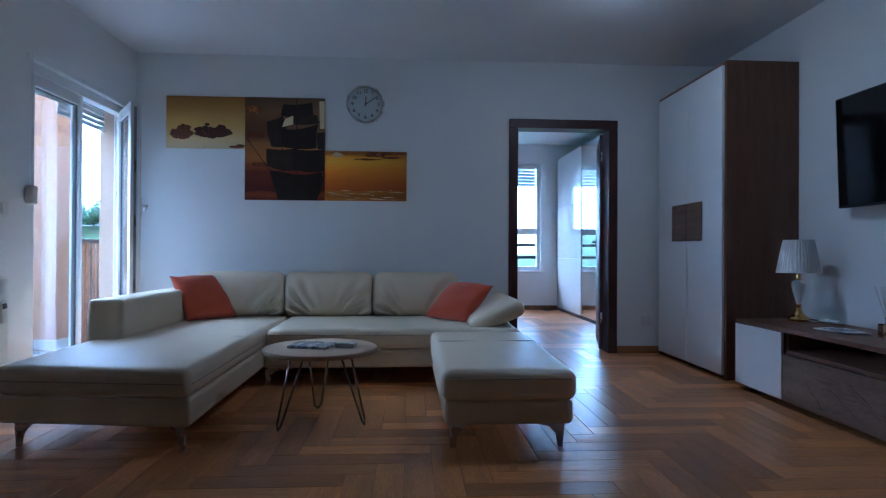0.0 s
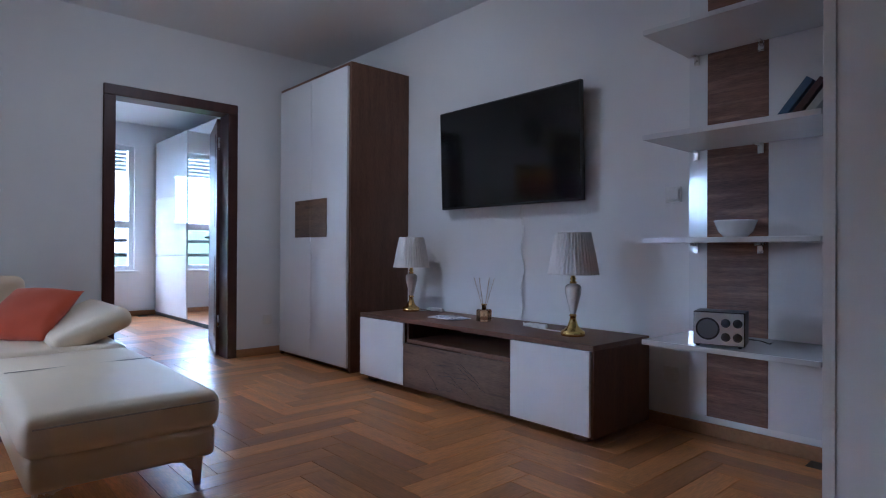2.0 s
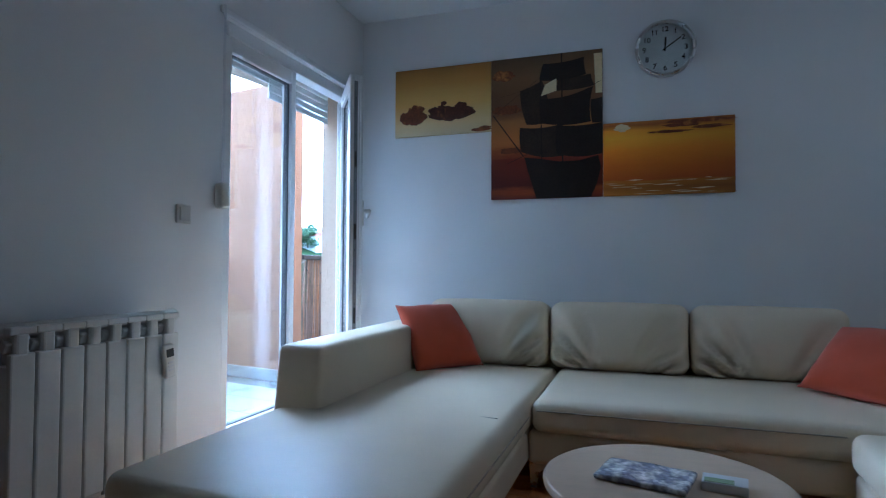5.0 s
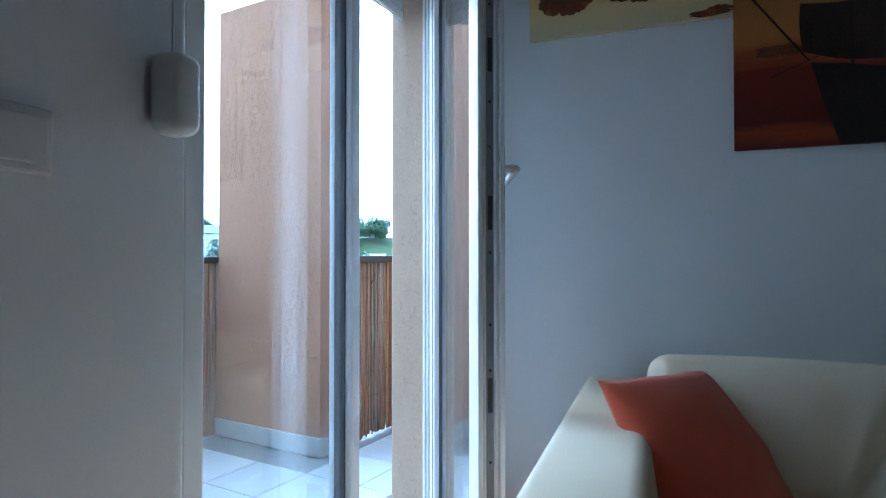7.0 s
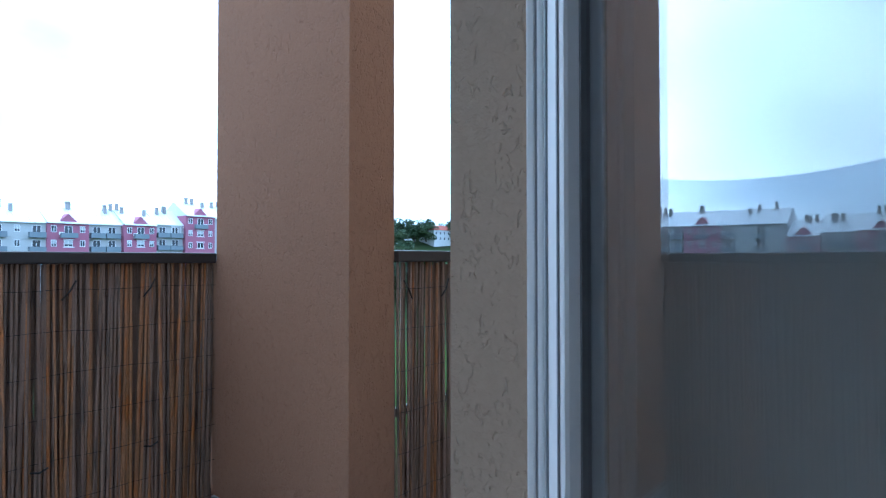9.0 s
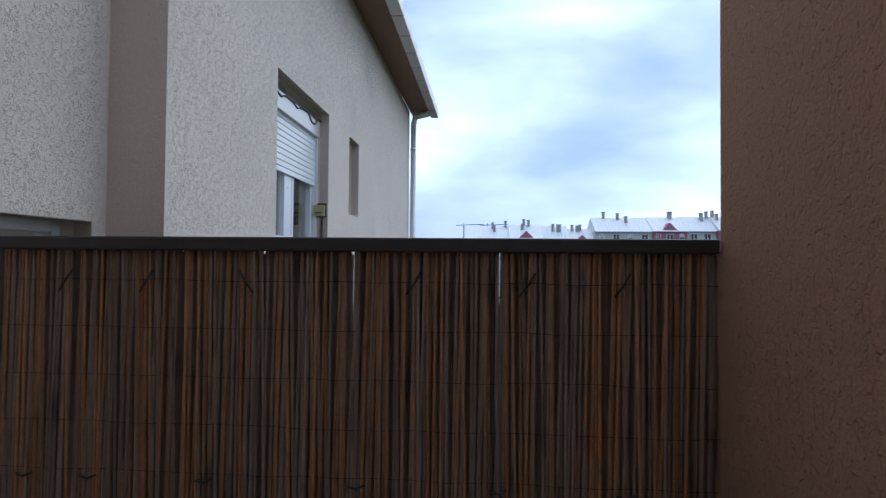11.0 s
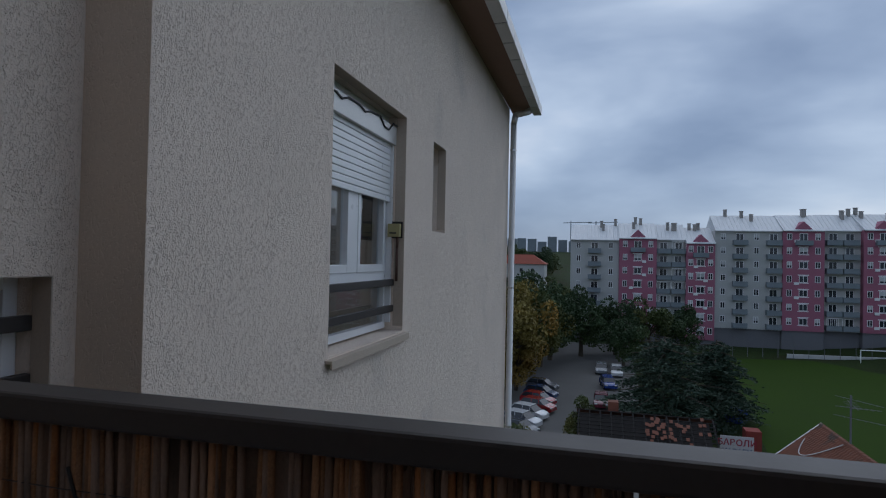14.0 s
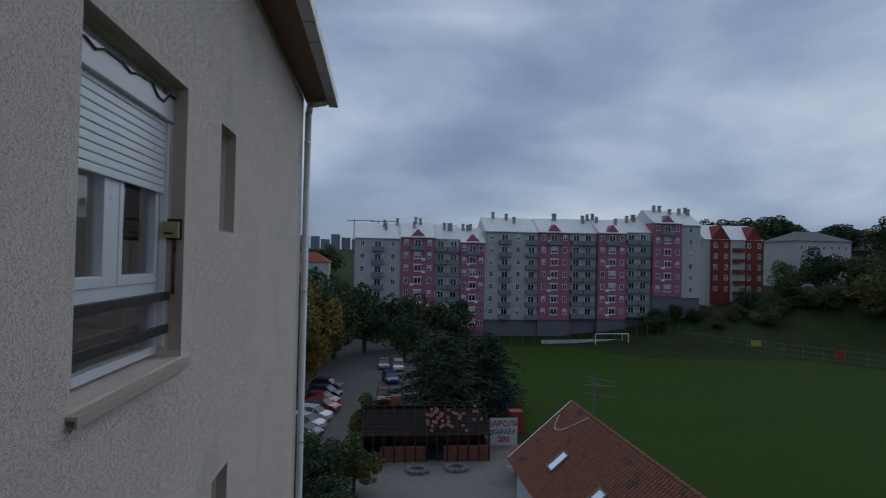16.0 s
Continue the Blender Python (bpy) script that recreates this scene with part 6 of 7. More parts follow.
BALC = shared("balcony", [(0, 1.2, -1.38, 1.38, -0.12, 0.02), (1.1, 1.2, -1.38, 1.38, 0.02, 0.95), (0, 1.1, -1.38, -1.30, 0.02, 0.95), (0, 1.1, 1.30, 1.38, 0.02, 0.95)], GREYB)
BALC_P = shared("balcony", [(0, 0.9, -1.5, 1.5, -0.12, 0.02), (0.82, 0.9, -1.5, 1.5, 0.02, 0.85), (0, 0.82, -1.5, -1.43, 0.02, 0.85), (0, 0.82, 1.43, 1.5, 0.02, 0.85)], GREYB)
AIRCON = shared("air_conditioner", [(0, 0.3, -0.4, 0.4, 0, 0.55)], PVC)
LOGGIA = shared("balcony_glazing", [(1.12, 1.18, -1.38 + 0.69 * k, -1.30 + 0.69 * k, 0.95, 2.4) for k in range(5)] + [(1.1, 1.2, -1.38, 1.38, 2.4, 2.5)], PVC)
ab = thing("apartment_building", (AX, 40, GZ), "long pink and white apartment block with metal roofs", "apartment building")
rb = random.Random(11)
BAYS = ((-1.1, 9.2, "white", 6.0), (9.2, 16.9, "pink", 6.4), (16.9, 22.8, "balcony", 6.2), (22.8, 28.4, "pink", 5.5), (28.4, 41.0, "white", 8.2),
        (41.0, 48.5, "pink", 8.3), (48.5, 55.3, "balcony", 8.4), (55.3, 62.2, "pink", 8.5), (62.2, 68.8, "balcony", 8.9), (68.8, 76.0, "pink", 11.2), (76.0, 80.9, "white", 10.9))


def far_window(kind, x, y, z):
    fr, pn, bl = {"s": (W_SMALL, P_SMALL, B_SMALL), "w": (W_WIDE, P_WIDE, B_WIDE), "d": (W_DOOR, P_DOOR, None)}[kind]
    w = piece("window", fr, (x, y, z), ab)
    PLACE[w.name] = Matrix.Translation((x, y, z))
    pane = piece("pane", pn, (x, y, z), w)
    if kind == "w":
        piece("surround", TRIM, (x, y, z), w)
        piece("sill", SILL, (x, y, z), w)
    if bl and rb.random() < 0.35:
        piece("blind", bl, (x, y, z), w)


for y0, y1, kind, ze in BAYS:
    front = AX + (0.5 if kind == "pink" else 0.0 if kind == "white" else -0.9)
    mid = (y0 + y1) / 2
    base = -17.0
    floors = 7 if ze < 10 else 6
    low = ze - floors * 2.85 - 0.3
    boxes("wall", [(AX - 12, front, y0 + 0.01, y1 - 0.01, low, ze)], PINK if kind == "pink" else PALE, ab, {"pink": "pink rendered bay", "white": "off-white rendered bay", "balcony": "recessed balcony bay"}[kind])
    boxes("ground_floor", [(AX - 12, front - 0.25, y0 + 0.01, y1 - 0.01, base, low - 0.001)], BASE_GREY, ab, "grey ground floor")
    for f in range(floors):
        z = ze - 2.85 * (f + 1) + 0.95
        if kind == "pink":
            w = (y1 - y0)
            for off, k in ((-w * 0.34, "s"), (0, "w"), (w * 0.34, "s")):
                if f == 0 and k == "w":
                    far_window("d", front, mid, z - 0.75)
                    piece("balcony", BALC_P, (front, mid, z - 0.95), ab)
                    continue
                far_window(k, front, mid + off, z)
            if rb.random() < 0.5:
                piece("air_conditioner", AIRCON, (front, mid + rb.choice((-1, 1)) * w * 0.17, z - 0.5), ab)
        elif kind == "balcony":
            for off in (-1.48, 1.48):
                far_window("d", front, mid + off, z - 0.75)
                piece("balcony", BALC, (front, mid + off, z - 0.95), ab)
                if rb.random() < 0.25:
                    piece("balcony_glazing", LOGGIA, (front, mid + off, z - 0.95), ab)
        else:
            n = int((y1 - y0) / 2.6)
            for k in range(n):
                y = y0 + (y1 - y0) * (k + 0.5) / n
                if k % 2 == 1:
                    far_window("d", front, y, z - 0.75)
                    piece("balcony", BALC, (front, y, z - 0.95), ab)
                else:
                    far_window("s", front, y, z)
    rise_z = ze + 3.6
    raw("roof", [(front + 0.5, y0, ze + 0.02), (front + 0.5, y1, ze + 0.02), (AX - 6, y1, rise_z), (AX - 6, y0, rise_z), (AX - 12.5, y0, ze), (AX - 12.5, y1, ze), (front + 0.5, y0, ze - 0.15), (front + 0.5, y1, ze - 0.15)],
        [(0, 1, 2, 3), (3, 2, 5, 4), (0, 3, 4), (1, 5, 2), (6, 7, 1, 0)], METAL_ROOF, ab, "light grey standing-seam metal roof")
    k = y0 + 0.4
    bm = bmesh.new()
    while k < y1:
        tube(bm, (front + 0.5, k, ze + 0.03), (AX - 6, k, rise_z + 0.01), 0.05, n=4)
        k += 0.8
    part("roof_seams", bm, METAL_ROOF, ab)["kind"] = "stuff"
    if kind == "pink":
        raw("gable", [(front + 0.02, mid - 2.0, ze - 0.1), (front + 0.02, mid + 2.0, ze - 0.1), (front + 0.02, mid, ze + 1.9), (AX - 4, mid - 2.0, ze), (AX - 4, mid + 2.0, ze), (AX - 4, mid, ze + 1.9)], [(0, 1, 2), (0, 2, 5, 3), (1, 4, 5, 2)], PINK, ab, "pink gable over the bay")
    for _ in range(3):
        cy, cx = rb.uniform(y0 + 0.5, y1 - 0.5), AX - rb.uniform(3.5, 6)
        zr = ze + 3.6 * (AX + 0.5 - cx) / 6.5
        boxes("chimney", [(cx - 0.35, cx + 0.35, cy - 0.3, cy + 0.3, zr - 0.6, zr + 1.3), (cx - 0.42, cx + 0.42, cy - 0.37, cy + 0.37, zr + 1.3, zr + 1.42)], CHIMNEY, ab, "rendered chimney")

# ---- red house and white house on the bank ----
rh = thing("red_apartment_house", (-152, 99, -11), "dark red and white apartment house with two gables", "apartment building")
boxes("wall", [(-162, -150, 91, 107, -13, 8.4)], PALE, rh, "off-white walls")
for y0, y1, px in ((92.5, 98.0, -149.6), (102.5, 107.1, -149.6)):
    boxes("bay", [(-162, px, y0, y1, -9, 8.4)], BRICK_RED, rh, "dark red bay")
    m_ = (y0 + y1) / 2
    raw("gable", [(px, y0, 8.4), (px, y1, 8.4), (px, m_, 12.2), (px - 8, y0, 8.4), (px - 8, y1, 8.4), (px - 8, m_, 12.2)], [(0, 1, 2), (0, 2, 5, 3), (1, 4, 5, 2)], BRICK_RED, rh)
    for f in range(5):
        for off in (-1.5, 1.5):
            w = piece("window", W_SMALL, (px, m_ + off, 6.2 - 2.9 * f), rh)
            PLACE[w.name] = Matrix.Translation((px, m_ + off, 6.2 - 2.9 * f))
            piece("pane", P_SMALL, (px, m_ + off, 6.2 - 2.9 * f), w)
for f in range(5):
    piece("balcony", shared("balcony", [(0, 1.1, -1.4, 1.4, 0, 0.95)], BRICK_RED) if f == 0 else bpy.data.meshes["balcony.002"], (-150, 100.3, 5.2 - 2.9 * f), rh)
raw("roof", [(-149.5, 90.6, 8.4), (-149.5, 107.4, 8.4), (-156, 107.4, 12.6), (-156, 90.6, 12.6), (-162, 90.6, 8.4), (-162, 107.4, 8.4)], [(0, 1, 2, 3), (3, 2, 5, 4), (0, 3, 4), (1, 5, 2)], METAL_ROOF, rh, "light metal roof")
wh = thing("white_house", (-158, 132, -5), "white three-storey house with a grey hipped roof", "house")
boxes("wall", [(-170, -156, 122, 139, -8, 9.0)], PALE, wh, "off-white walls")
raw("roof", [(-155.4, 121.4, 9.0), (-155.4, 139.6, 9.0), (-163, 134, 12.0), (-163, 127, 12.0), (-170.6, 121.4, 9.0), (-170.6, 139.6, 9.0)], [(0, 1, 2, 3), (3, 2, 5, 4), (0, 3, 4), (1, 5, 2)], material("slate_grey_roof", (0.10, 0.11, 0.11), 0.8), wh, "dark grey hipped roof")
for f in range(3):
    for k in range(7):
        w = piece("window", W_SMALL, (-156, 123.6 + 2.3 * k, 6.4 - 3.0 * f), wh)
        PLACE[w.name] = Matrix.Translation((-156, 123.6 + 2.3 * k, 6.4 - 3.0 * f))
        piece("pane", P_SMALL, (-156, 123.6 + 2.3 * k, 6.4 - 3.0 * f), w)
HR = material("far_red_roof", (0.25, 0.06, 0.035), 0.9, vary=0.2, scale=0.3)


def far_house(x, y, z, w, d, h, label):
    t = thing("far_house", (x, y, z), label, "house", "houses on the far hill")
    boxes("wall", [(x - d / 2, x + d / 2, y - w / 2, y + w / 2, z - 4, z + h)], PALE, t)
    raw("roof", [(x + d / 2 + 0.5, y - w / 2 - 0.5, z + h), (x + d / 2 + 0.5, y + w / 2 + 0.5, z + h), (x, y + w / 4, z + h + 3), (x, y - w / 4, z + h + 3), (x - d / 2 - 0.5, y - w / 2 - 0.5, z + h), (x - d / 2 - 0.5, y + w / 2 + 0.5, z + h)], [(0, 1, 2, 3), (3, 2, 5, 4), (0, 3, 4), (1, 5, 2)], HR, t, "red hipped roof")
    for f in range(int(h / 2.9)):
        for k in range(int(w / 3.5)):
            piece("window", P_SMALL, (x + d / 2 + 0.02, y - w / 2 + 1.8 + 3.5 * k, z + 0.9 + 2.9 * f), t)


far_house(-190, -19, -6.5, 16, 10, 6.5, "pale house with a red roof among trees")
for x, y, z, w in ((-230, 210, 8, 18), (-240, 238, 9, 16), (-215, 255, 7, 22), (-260, 285, 12, 18), (-230, 310, 10, 14)):
    far_house(x, y, GZ + rise(x, y) - 0.5, w, 11, 6.2, "pale house with a red roof on the far hill")
fo = thing("far_office", (-190, 236, 0), "long low white building with a strip of windows", "building")
boxes("wall", [(-196, -186, 215, 262, -9, 3.5)], PALE, fo)
boxes("window_band", [(-185.98, -185.9, 216, 261, 0.2, 1.8)], FAR_GLASS, fo)
fe = thing("far_housing_estate", (-640, 40, 15), "distant grey housing estate under construction", "housing estate", kind="stuff")
bm = bmesh.new()
for k in range(16):
    y = -90 + 11 * k
    h = 13 + rb.uniform(-3, 4)
    box(bm, -650 + rb.uniform(-15, 15), -640, y, y + 9.5, 0, 8 + h + 2)
part("blocks", bm, GREYB, fe)["kind"] = "stuff"
bm = bmesh.new()
for y in (-22, 4):
    tube(bm, (-640, y, 10), (-640, y, 44), 0.5, n=4)
    tube(bm, (-640, y - 8, 42), (-640, y + 22, 43), 0.4, n=4)
part("tower_cranes", bm, GREYB, fe)["kind"] = "stuff"


# ---- trees ----
def leaf_mat(name, c, spots):
    m = material(name, c, 0.75, vary=0.35, scale=0.6, fine=9, bump=0, spots=(spots, 0.35, 0.52))
    return m


LEAF_DARK = leaf_mat("dark_leaves", (0.032, 0.060, 0.018), (0.05, 0.075, 0.02))
LEAF_MID = leaf_mat("green_leaves", (0.065, 0.085, 0.02), (0.12, 0.105, 0.02))
LEAF_YELLOW = leaf_mat("yellowing_leaves", (0.17, 0.13, 0.022), (0.27, 0.16, 0.028))
NEEDLE = leaf_mat("cedar_needles", (0.024, 0.048, 0.026), (0.04, 0.06, 0.035))
BARK = material("bark", (0.07, 0.055, 0.04), 0.95, vary=0.3, scale=3, fine=20, bump=0.2)


def crown_mesh(name, mat, r, h, n, size, seed, clumps=26, droop=0.0):
    """Many small leaf quads gathered in clumps round an uneven crown."""
    g = np.random.default_rng(seed)
    cs = g.normal(size=(clumps, 3))
    cs /= np.linalg.norm(cs, axis=1)[:, None]
    cs *= g.uniform(0.35, 0.95, (clumps, 1))
    cr = g.uniform(0.22, 0.42, clumps)
    pick = g.integers(0, clumps, n)
    d = g.normal(size=(n, 3))
    d /= np.linalg.norm(d, axis=1)[:, None]
    p = cs[pick] + d * (cr[pick] * g.uniform(0.55, 1.0, n) ** 0.5)[:, None]
    p[:, 2] = p[:, 2] - droop * np.abs(p[:, :2]).sum(axis=1)
    p = p * np.array([r, r, h / 2])
    a = g.normal(size=(n, 3))
    a /= np.linalg.norm(a, axis=1)[:, None]
    b = np.cross(a, g.normal(size=(n, 3)))
    b /= np.linalg.norm(b, axis=1)[:, None]
    s = size * g.uniform(0.6, 1.3, (n, 1))
    q = np.stack([p - a * s, p + b * s * 0.6, p + a * s, p - b * s * 0.6], axis=1).reshape(-1, 3)
    me = bpy.data.meshes.new(name)
    me.from_pydata(q.tolist(), [], [(4 * k, 4 * k + 1, 4 * k + 2, 4 * k + 3) for k in range(n)])
    me.materials.append(mat)
    return me


def trunk_mesh(h, r, seed):
    rnd = random.Random(seed)
    bm = bmesh.new()
    tube(bm, (0, 0, 0), (rnd.uniform(-0.2, 0.2), 0, h * 0.55), r, r * 0.6, 8)
    for k in range(7):
        a = rnd.uniform(0, 6.28)
        z = h * rnd.uniform(0.3, 0.55)
        tube(bm, (0, 0, z), (h * 0.22 * math.cos(a), h * 0.22 * math.sin(a), z + h * rnd.uniform(0.12, 0.3)), r * 0.45, r * 0.12, 6)
    me = bpy.data.meshes.new("trunk")
    bm.to_mesh(me)
    bm.free()
    me.materials.append(BARK)
    return me


CROWNS = {}
for key, mat in (("dark", LEAF_DARK), ("mid", LEAF_MID), ("yellow", LEAF_YELLOW)):
    CROWNS[key] = [crown_mesh("crown", mat, 1.0, 2.0, 5200, 0.055, s + len(key) * 7) for s in range(3)]
TRUNK = trunk_mesh(1.0, 0.035, 4)


def tree(x, y, h, r, key, label, seed, low=0.25, name="tree"):
    z = GZ + rise(x, y) - 0.1
    t = thing(name, (x, y, z), label, "tree" if name == "tree" else "bush")
    s = h * (1 - low) / 2
    if name == "tree":
        piece("trunk", TRUNK, (x, y, z), t, Matrix.Diagonal((h, h, h, 1)))
    piece("crown", CROWNS[key][seed % 3], (x, y, z + h * low + s), t, Matrix.Rotation(seed * 1.3, 4, "Z") @ Matrix.Diagonal((r, r, s, 1)))


rt = random.Random(21)
for k, (x, y, h, r, key) in enumerate(((-77, -6.2, 12, 4.8, "yellow"), (-84, -8.0, 13, 5.0, "yellow"), (-91, -6, 13.5, 4.6, "yellow"), (-97, -4, 12.5, 5.0, "mid"), (-104, -3, 13, 5.0, "dark"), (-70, -8, 7.5, 3.2, "yellow"), (-88, -10, 12, 4.5, "yellow"), (-79, -5.5, 8, 3.2, "yellow"),
                                       (-110, 2, 12, 4.8, "dark"), (-114, 8, 10.5, 4.6, "dark"), (-116, 14, 10, 4.5, "mid"), (-119, 20, 9, 4.2, "dark"), (-103, 9, 8, 3.6, "dark"), (-95, -14, 15, 6, "dark"), (-110, -12, 15, 6, "dark"), (-125, -10, 15, 6, "dark"), (-122, -4, 13, 5, "mid"))):
    tree(x, y, h, r, key, {"yellow": "broadleaf tree with yellowing crown beside the car park", "mid": "green broadleaf tree beside the car park", "dark": "dark green broadleaf tree beside the car park"}[key], k, 0.15)
for k in range(14):
    x, y = -150 - 9 * k + rt.uniform(-4, 4), -42 + 3.2 * k * rt.uniform(0.3, 1) + rt.uniform(-8, 8)
    tree(x, y, rt.uniform(8, 12), rt.uniform(4, 6), rt.choice(("dark", "mid")), "dark green tree on the slope", k, 0.1)
for k, (x, y, h, r, key) in enumerate(((-44.5, 0.6, 4.8, 2.0, "dark"), (-46.5, 2.7, 4.4, 1.9, "mid"), (-47, -1.6, 5.2, 2.2, "mid"), (-43, -1.5, 4.6, 2.0, "dark"), (-58, 3.4, 4.6, 1.9, "mid"), (-41, 1.6, 3.4, 1.6, "dark"))):
    tree(x, y, h, r, key, "small leafy tree at the yard's edge", k + 1, 0.12)
for k in range(26):
    x, y = -131 + rt.uniform(-6, 8), 66 + 3.0 * k * 0.9
    tree(x, y, rt.uniform(2.2, 4.2), rt.uniform(1.8, 3.0), rt.choice(("dark", "mid", "dark")), "low bush on the grassy bank", k, 0.02, "bush")
for k, (x, y, h, r) in enumerate(((-118, 112, 11, 6), (-112, 122, 13, 7), (-104, 118, 12, 6.5), (-128, 118, 11, 6), (-136, 112, 11, 5.5), (-96, 124, 13, 7), (-142, 109, 9, 4), (-122, 128, 13, 7), (-134, 103, 6, 4), (-126, 106, 6, 4), (-138, 95, 5, 3.2), (-88, 118, 12, 7))):
    tree(x, y, h, r, "dark" if k % 3 else "mid", "dense dark tree on the bank", k, 0.05)
for k in range(30):
    a = k / 29
    tree(-205 - rt.uniform(0, 25), 112 + 190 * a, rt.uniform(9, 14), rt.uniform(6, 9), "dark", "dark tree on the skyline hill", k, 0.05)


def cedar(x, y, h, r, seed, label):
    z = GZ + rise(x, y)
    t = thing("cedar_tree", (x, y, z), label, "tree")
    rnd = random.Random(seed)
    bm = bmesh.new()
    tube(bm, (x, y, z), (x, y, z + h), 0.3, 0.05, 8)
    quads = []
    g = np.random.default_rng(seed)
    for k in range(44):
        f = 0.18 + 0.8 * k / 43
        a = k * 2.4 + rnd.uniform(-0.3, 0.3)
        ln = r * (1.0 - 0.72 * f ** 2.2) * rnd.uniform(0.6, 1.15)
        p0 = Vector((x, y, z + h * f))
        p1 = p0 + Vector((ln * math.cos(a), ln * math.sin(a), -ln * 0.10))
        tube(bm, p0, p1, 0.07, 0.02, 5)
        n = int(90 + 260 * ln / r)
        s = g.uniform(0.15, 1.0, n)
        side = g.normal(size=n) * 0.30 * ln * (0.25 + s * (1 - 0.5 * s))
        px = p0.x + (p1.x - p0.x) * s - math.sin(a) * side
        py = p0.y + (p1.y - p0.y) * s + math.cos(a) * side
        pz = p0.z + (p1.z - p0.z) * s - np.abs(side) * 0.25 - g.uniform(0, 0.35, n) - 0.12 * s * s * ln
        for i in range(n):
            quads.append((px[i], py[i], pz[i]))
    part("trunk", bm, BARK, t)
    q = np.array(quads)
    n = len(q)
    d1 = g.normal(size=(n, 3)) * np.array([1, 1, 0.35])
    d1 /= np.linalg.norm(d1, axis=1)[:, None]
    d2 = np.cross(d1, g.normal(size=(n, 3)))
    d2 /= np.linalg.norm(d2, axis=1)[:, None]
    sz = 0.17
    v = np.stack([q - d1 * sz * 1.4, q + d2 * sz * 0.5, q + d1 * sz * 1.4, q - d2 * sz * 0.5], axis=1).reshape(-1, 3)
    raw("crown", v.tolist(), [(4 * k, 4 * k + 1, 4 * k + 2, 4 * k + 3) for k in range(n)], NEEDLE, t, "layered drooping needle branches")


cedar(-66, 11.2, 9.6, 6.6, 5, "broad dark cedar with drooping layered branches")
cedar(-70, 16.8, 9.0, 5.2, 9, "dark cedar with drooping branches beside the pitch")


# ---- parked cars ----
TYRE = material("tyre_rubber", (0.015, 0.015, 0.015), 0.85)
CAR_GLASS = material("car_glass", (0.02, 0.024, 0.03), 0.06, vary=0.05, bump=0)
LIGHTS = material("head_lamp", (0.6, 0.6, 0.6), 0.15, vary=0.05, bump=0)


def car(x, y, turn, color, label):
    t = thing("car", (0, 0, 0), label, "car", "parked cars")
    paint = material("car_paint", color, 0.25, 0.1, vary=0.04, bump=0, coat=0.6)
    bm = bmesh.new()
    prof = [(-2.0, 0.25), (-2.02, 0.62), (-1.95, 0.88), (-1.75, 0.95), (1.05, 0.95), (1.75, 0.82), (2.0, 0.66), (2.03, 0.3), (1.9, 0.22), (-1.9, 0.22)]
    rings = [[bm.verts.new((a, s * w, z)) for a, z in prof] for s, w in ((-1, 0.78), (-1, 0.85), (1, 0.85), (1, 0.78))]
    for p, q in zip(rings, rings[1:]):
        for k in range(len(prof)):
            bm.faces.new((p[k], p[(k + 1) % len(prof)], q[(k + 1) % len(prof)], q[k]))
    bm.faces.new(rings[0])
    bm.faces.new(rings[-1][::-1])
    part("body", bm, paint, t)
    bm = bmesh.new()
    cab = [(-1.85, 0.94), (-1.45, 1.38), (-1.1, 1.47), (0.1, 1.46), (0.5, 1.38), (1.15, 0.94)]
    a_ = [bm.verts.new((a, -0.80 + (z - 0.94) * 0.28, z)) for a, z in cab]
    b_ = [bm.verts.new((a, 0.80 - (z - 0.94) * 0.28, z)) for a, z in cab]
    for k in range(len(cab) - 1):
        bm.faces.new((a_[k], a_[k + 1], b_[k + 1], b_[k]))
    bm.faces.new(a_)
    bm.faces.new(b_[::-1])
    part("cabin_glass", bm, CAR_GLASS, t, "dark windows")
    bm = bmesh.new()
    box(bm, -1.42, 0.48, -0.66, 0.66, 1.40, 1.49, bevel=0.03)
    for s in (-1, 1):
        for a0, a1 in ((-1.85, -1.42), (0.48, 1.12), (-0.45, -0.40)):
            tube(bm, (a0, s * 0.79, 0.95), (a1, s * 0.67, 1.43) if a1 < 0 else (0.48, s * 0.67, 1.43), 0.035, n=5)
    part("roof", bm, paint, t)
    for wx in (-1.25, 1.25):
        for s in (-1, 1):
            bm = bmesh.new()
            tube(bm, (wx, s * 0.68, 0.31), (wx, s * 0.87, 0.31), 0.31, n=18)
            wheel = part("wheel", bm, TYRE, t)
            bm = bmesh.new()
            tube(bm, (wx, s * 0.865, 0.31), (wx, s * 0.885, 0.31), 0.19, n=12)
            part("rim", bm, STEEL, wheel)
    for s in (-1, 1):
        bm = bmesh.new()
        box(bm, 1.86, 2.03, s * 0.62 - 0.16, s * 0.62 + 0.16, 0.60, 0.74, bevel=0.02)
        part("headlight", bm, LIGHTS, t)
    t.matrix_basis = pose(x, y, GZ + 0.025, 0, 0, turn)
    return t


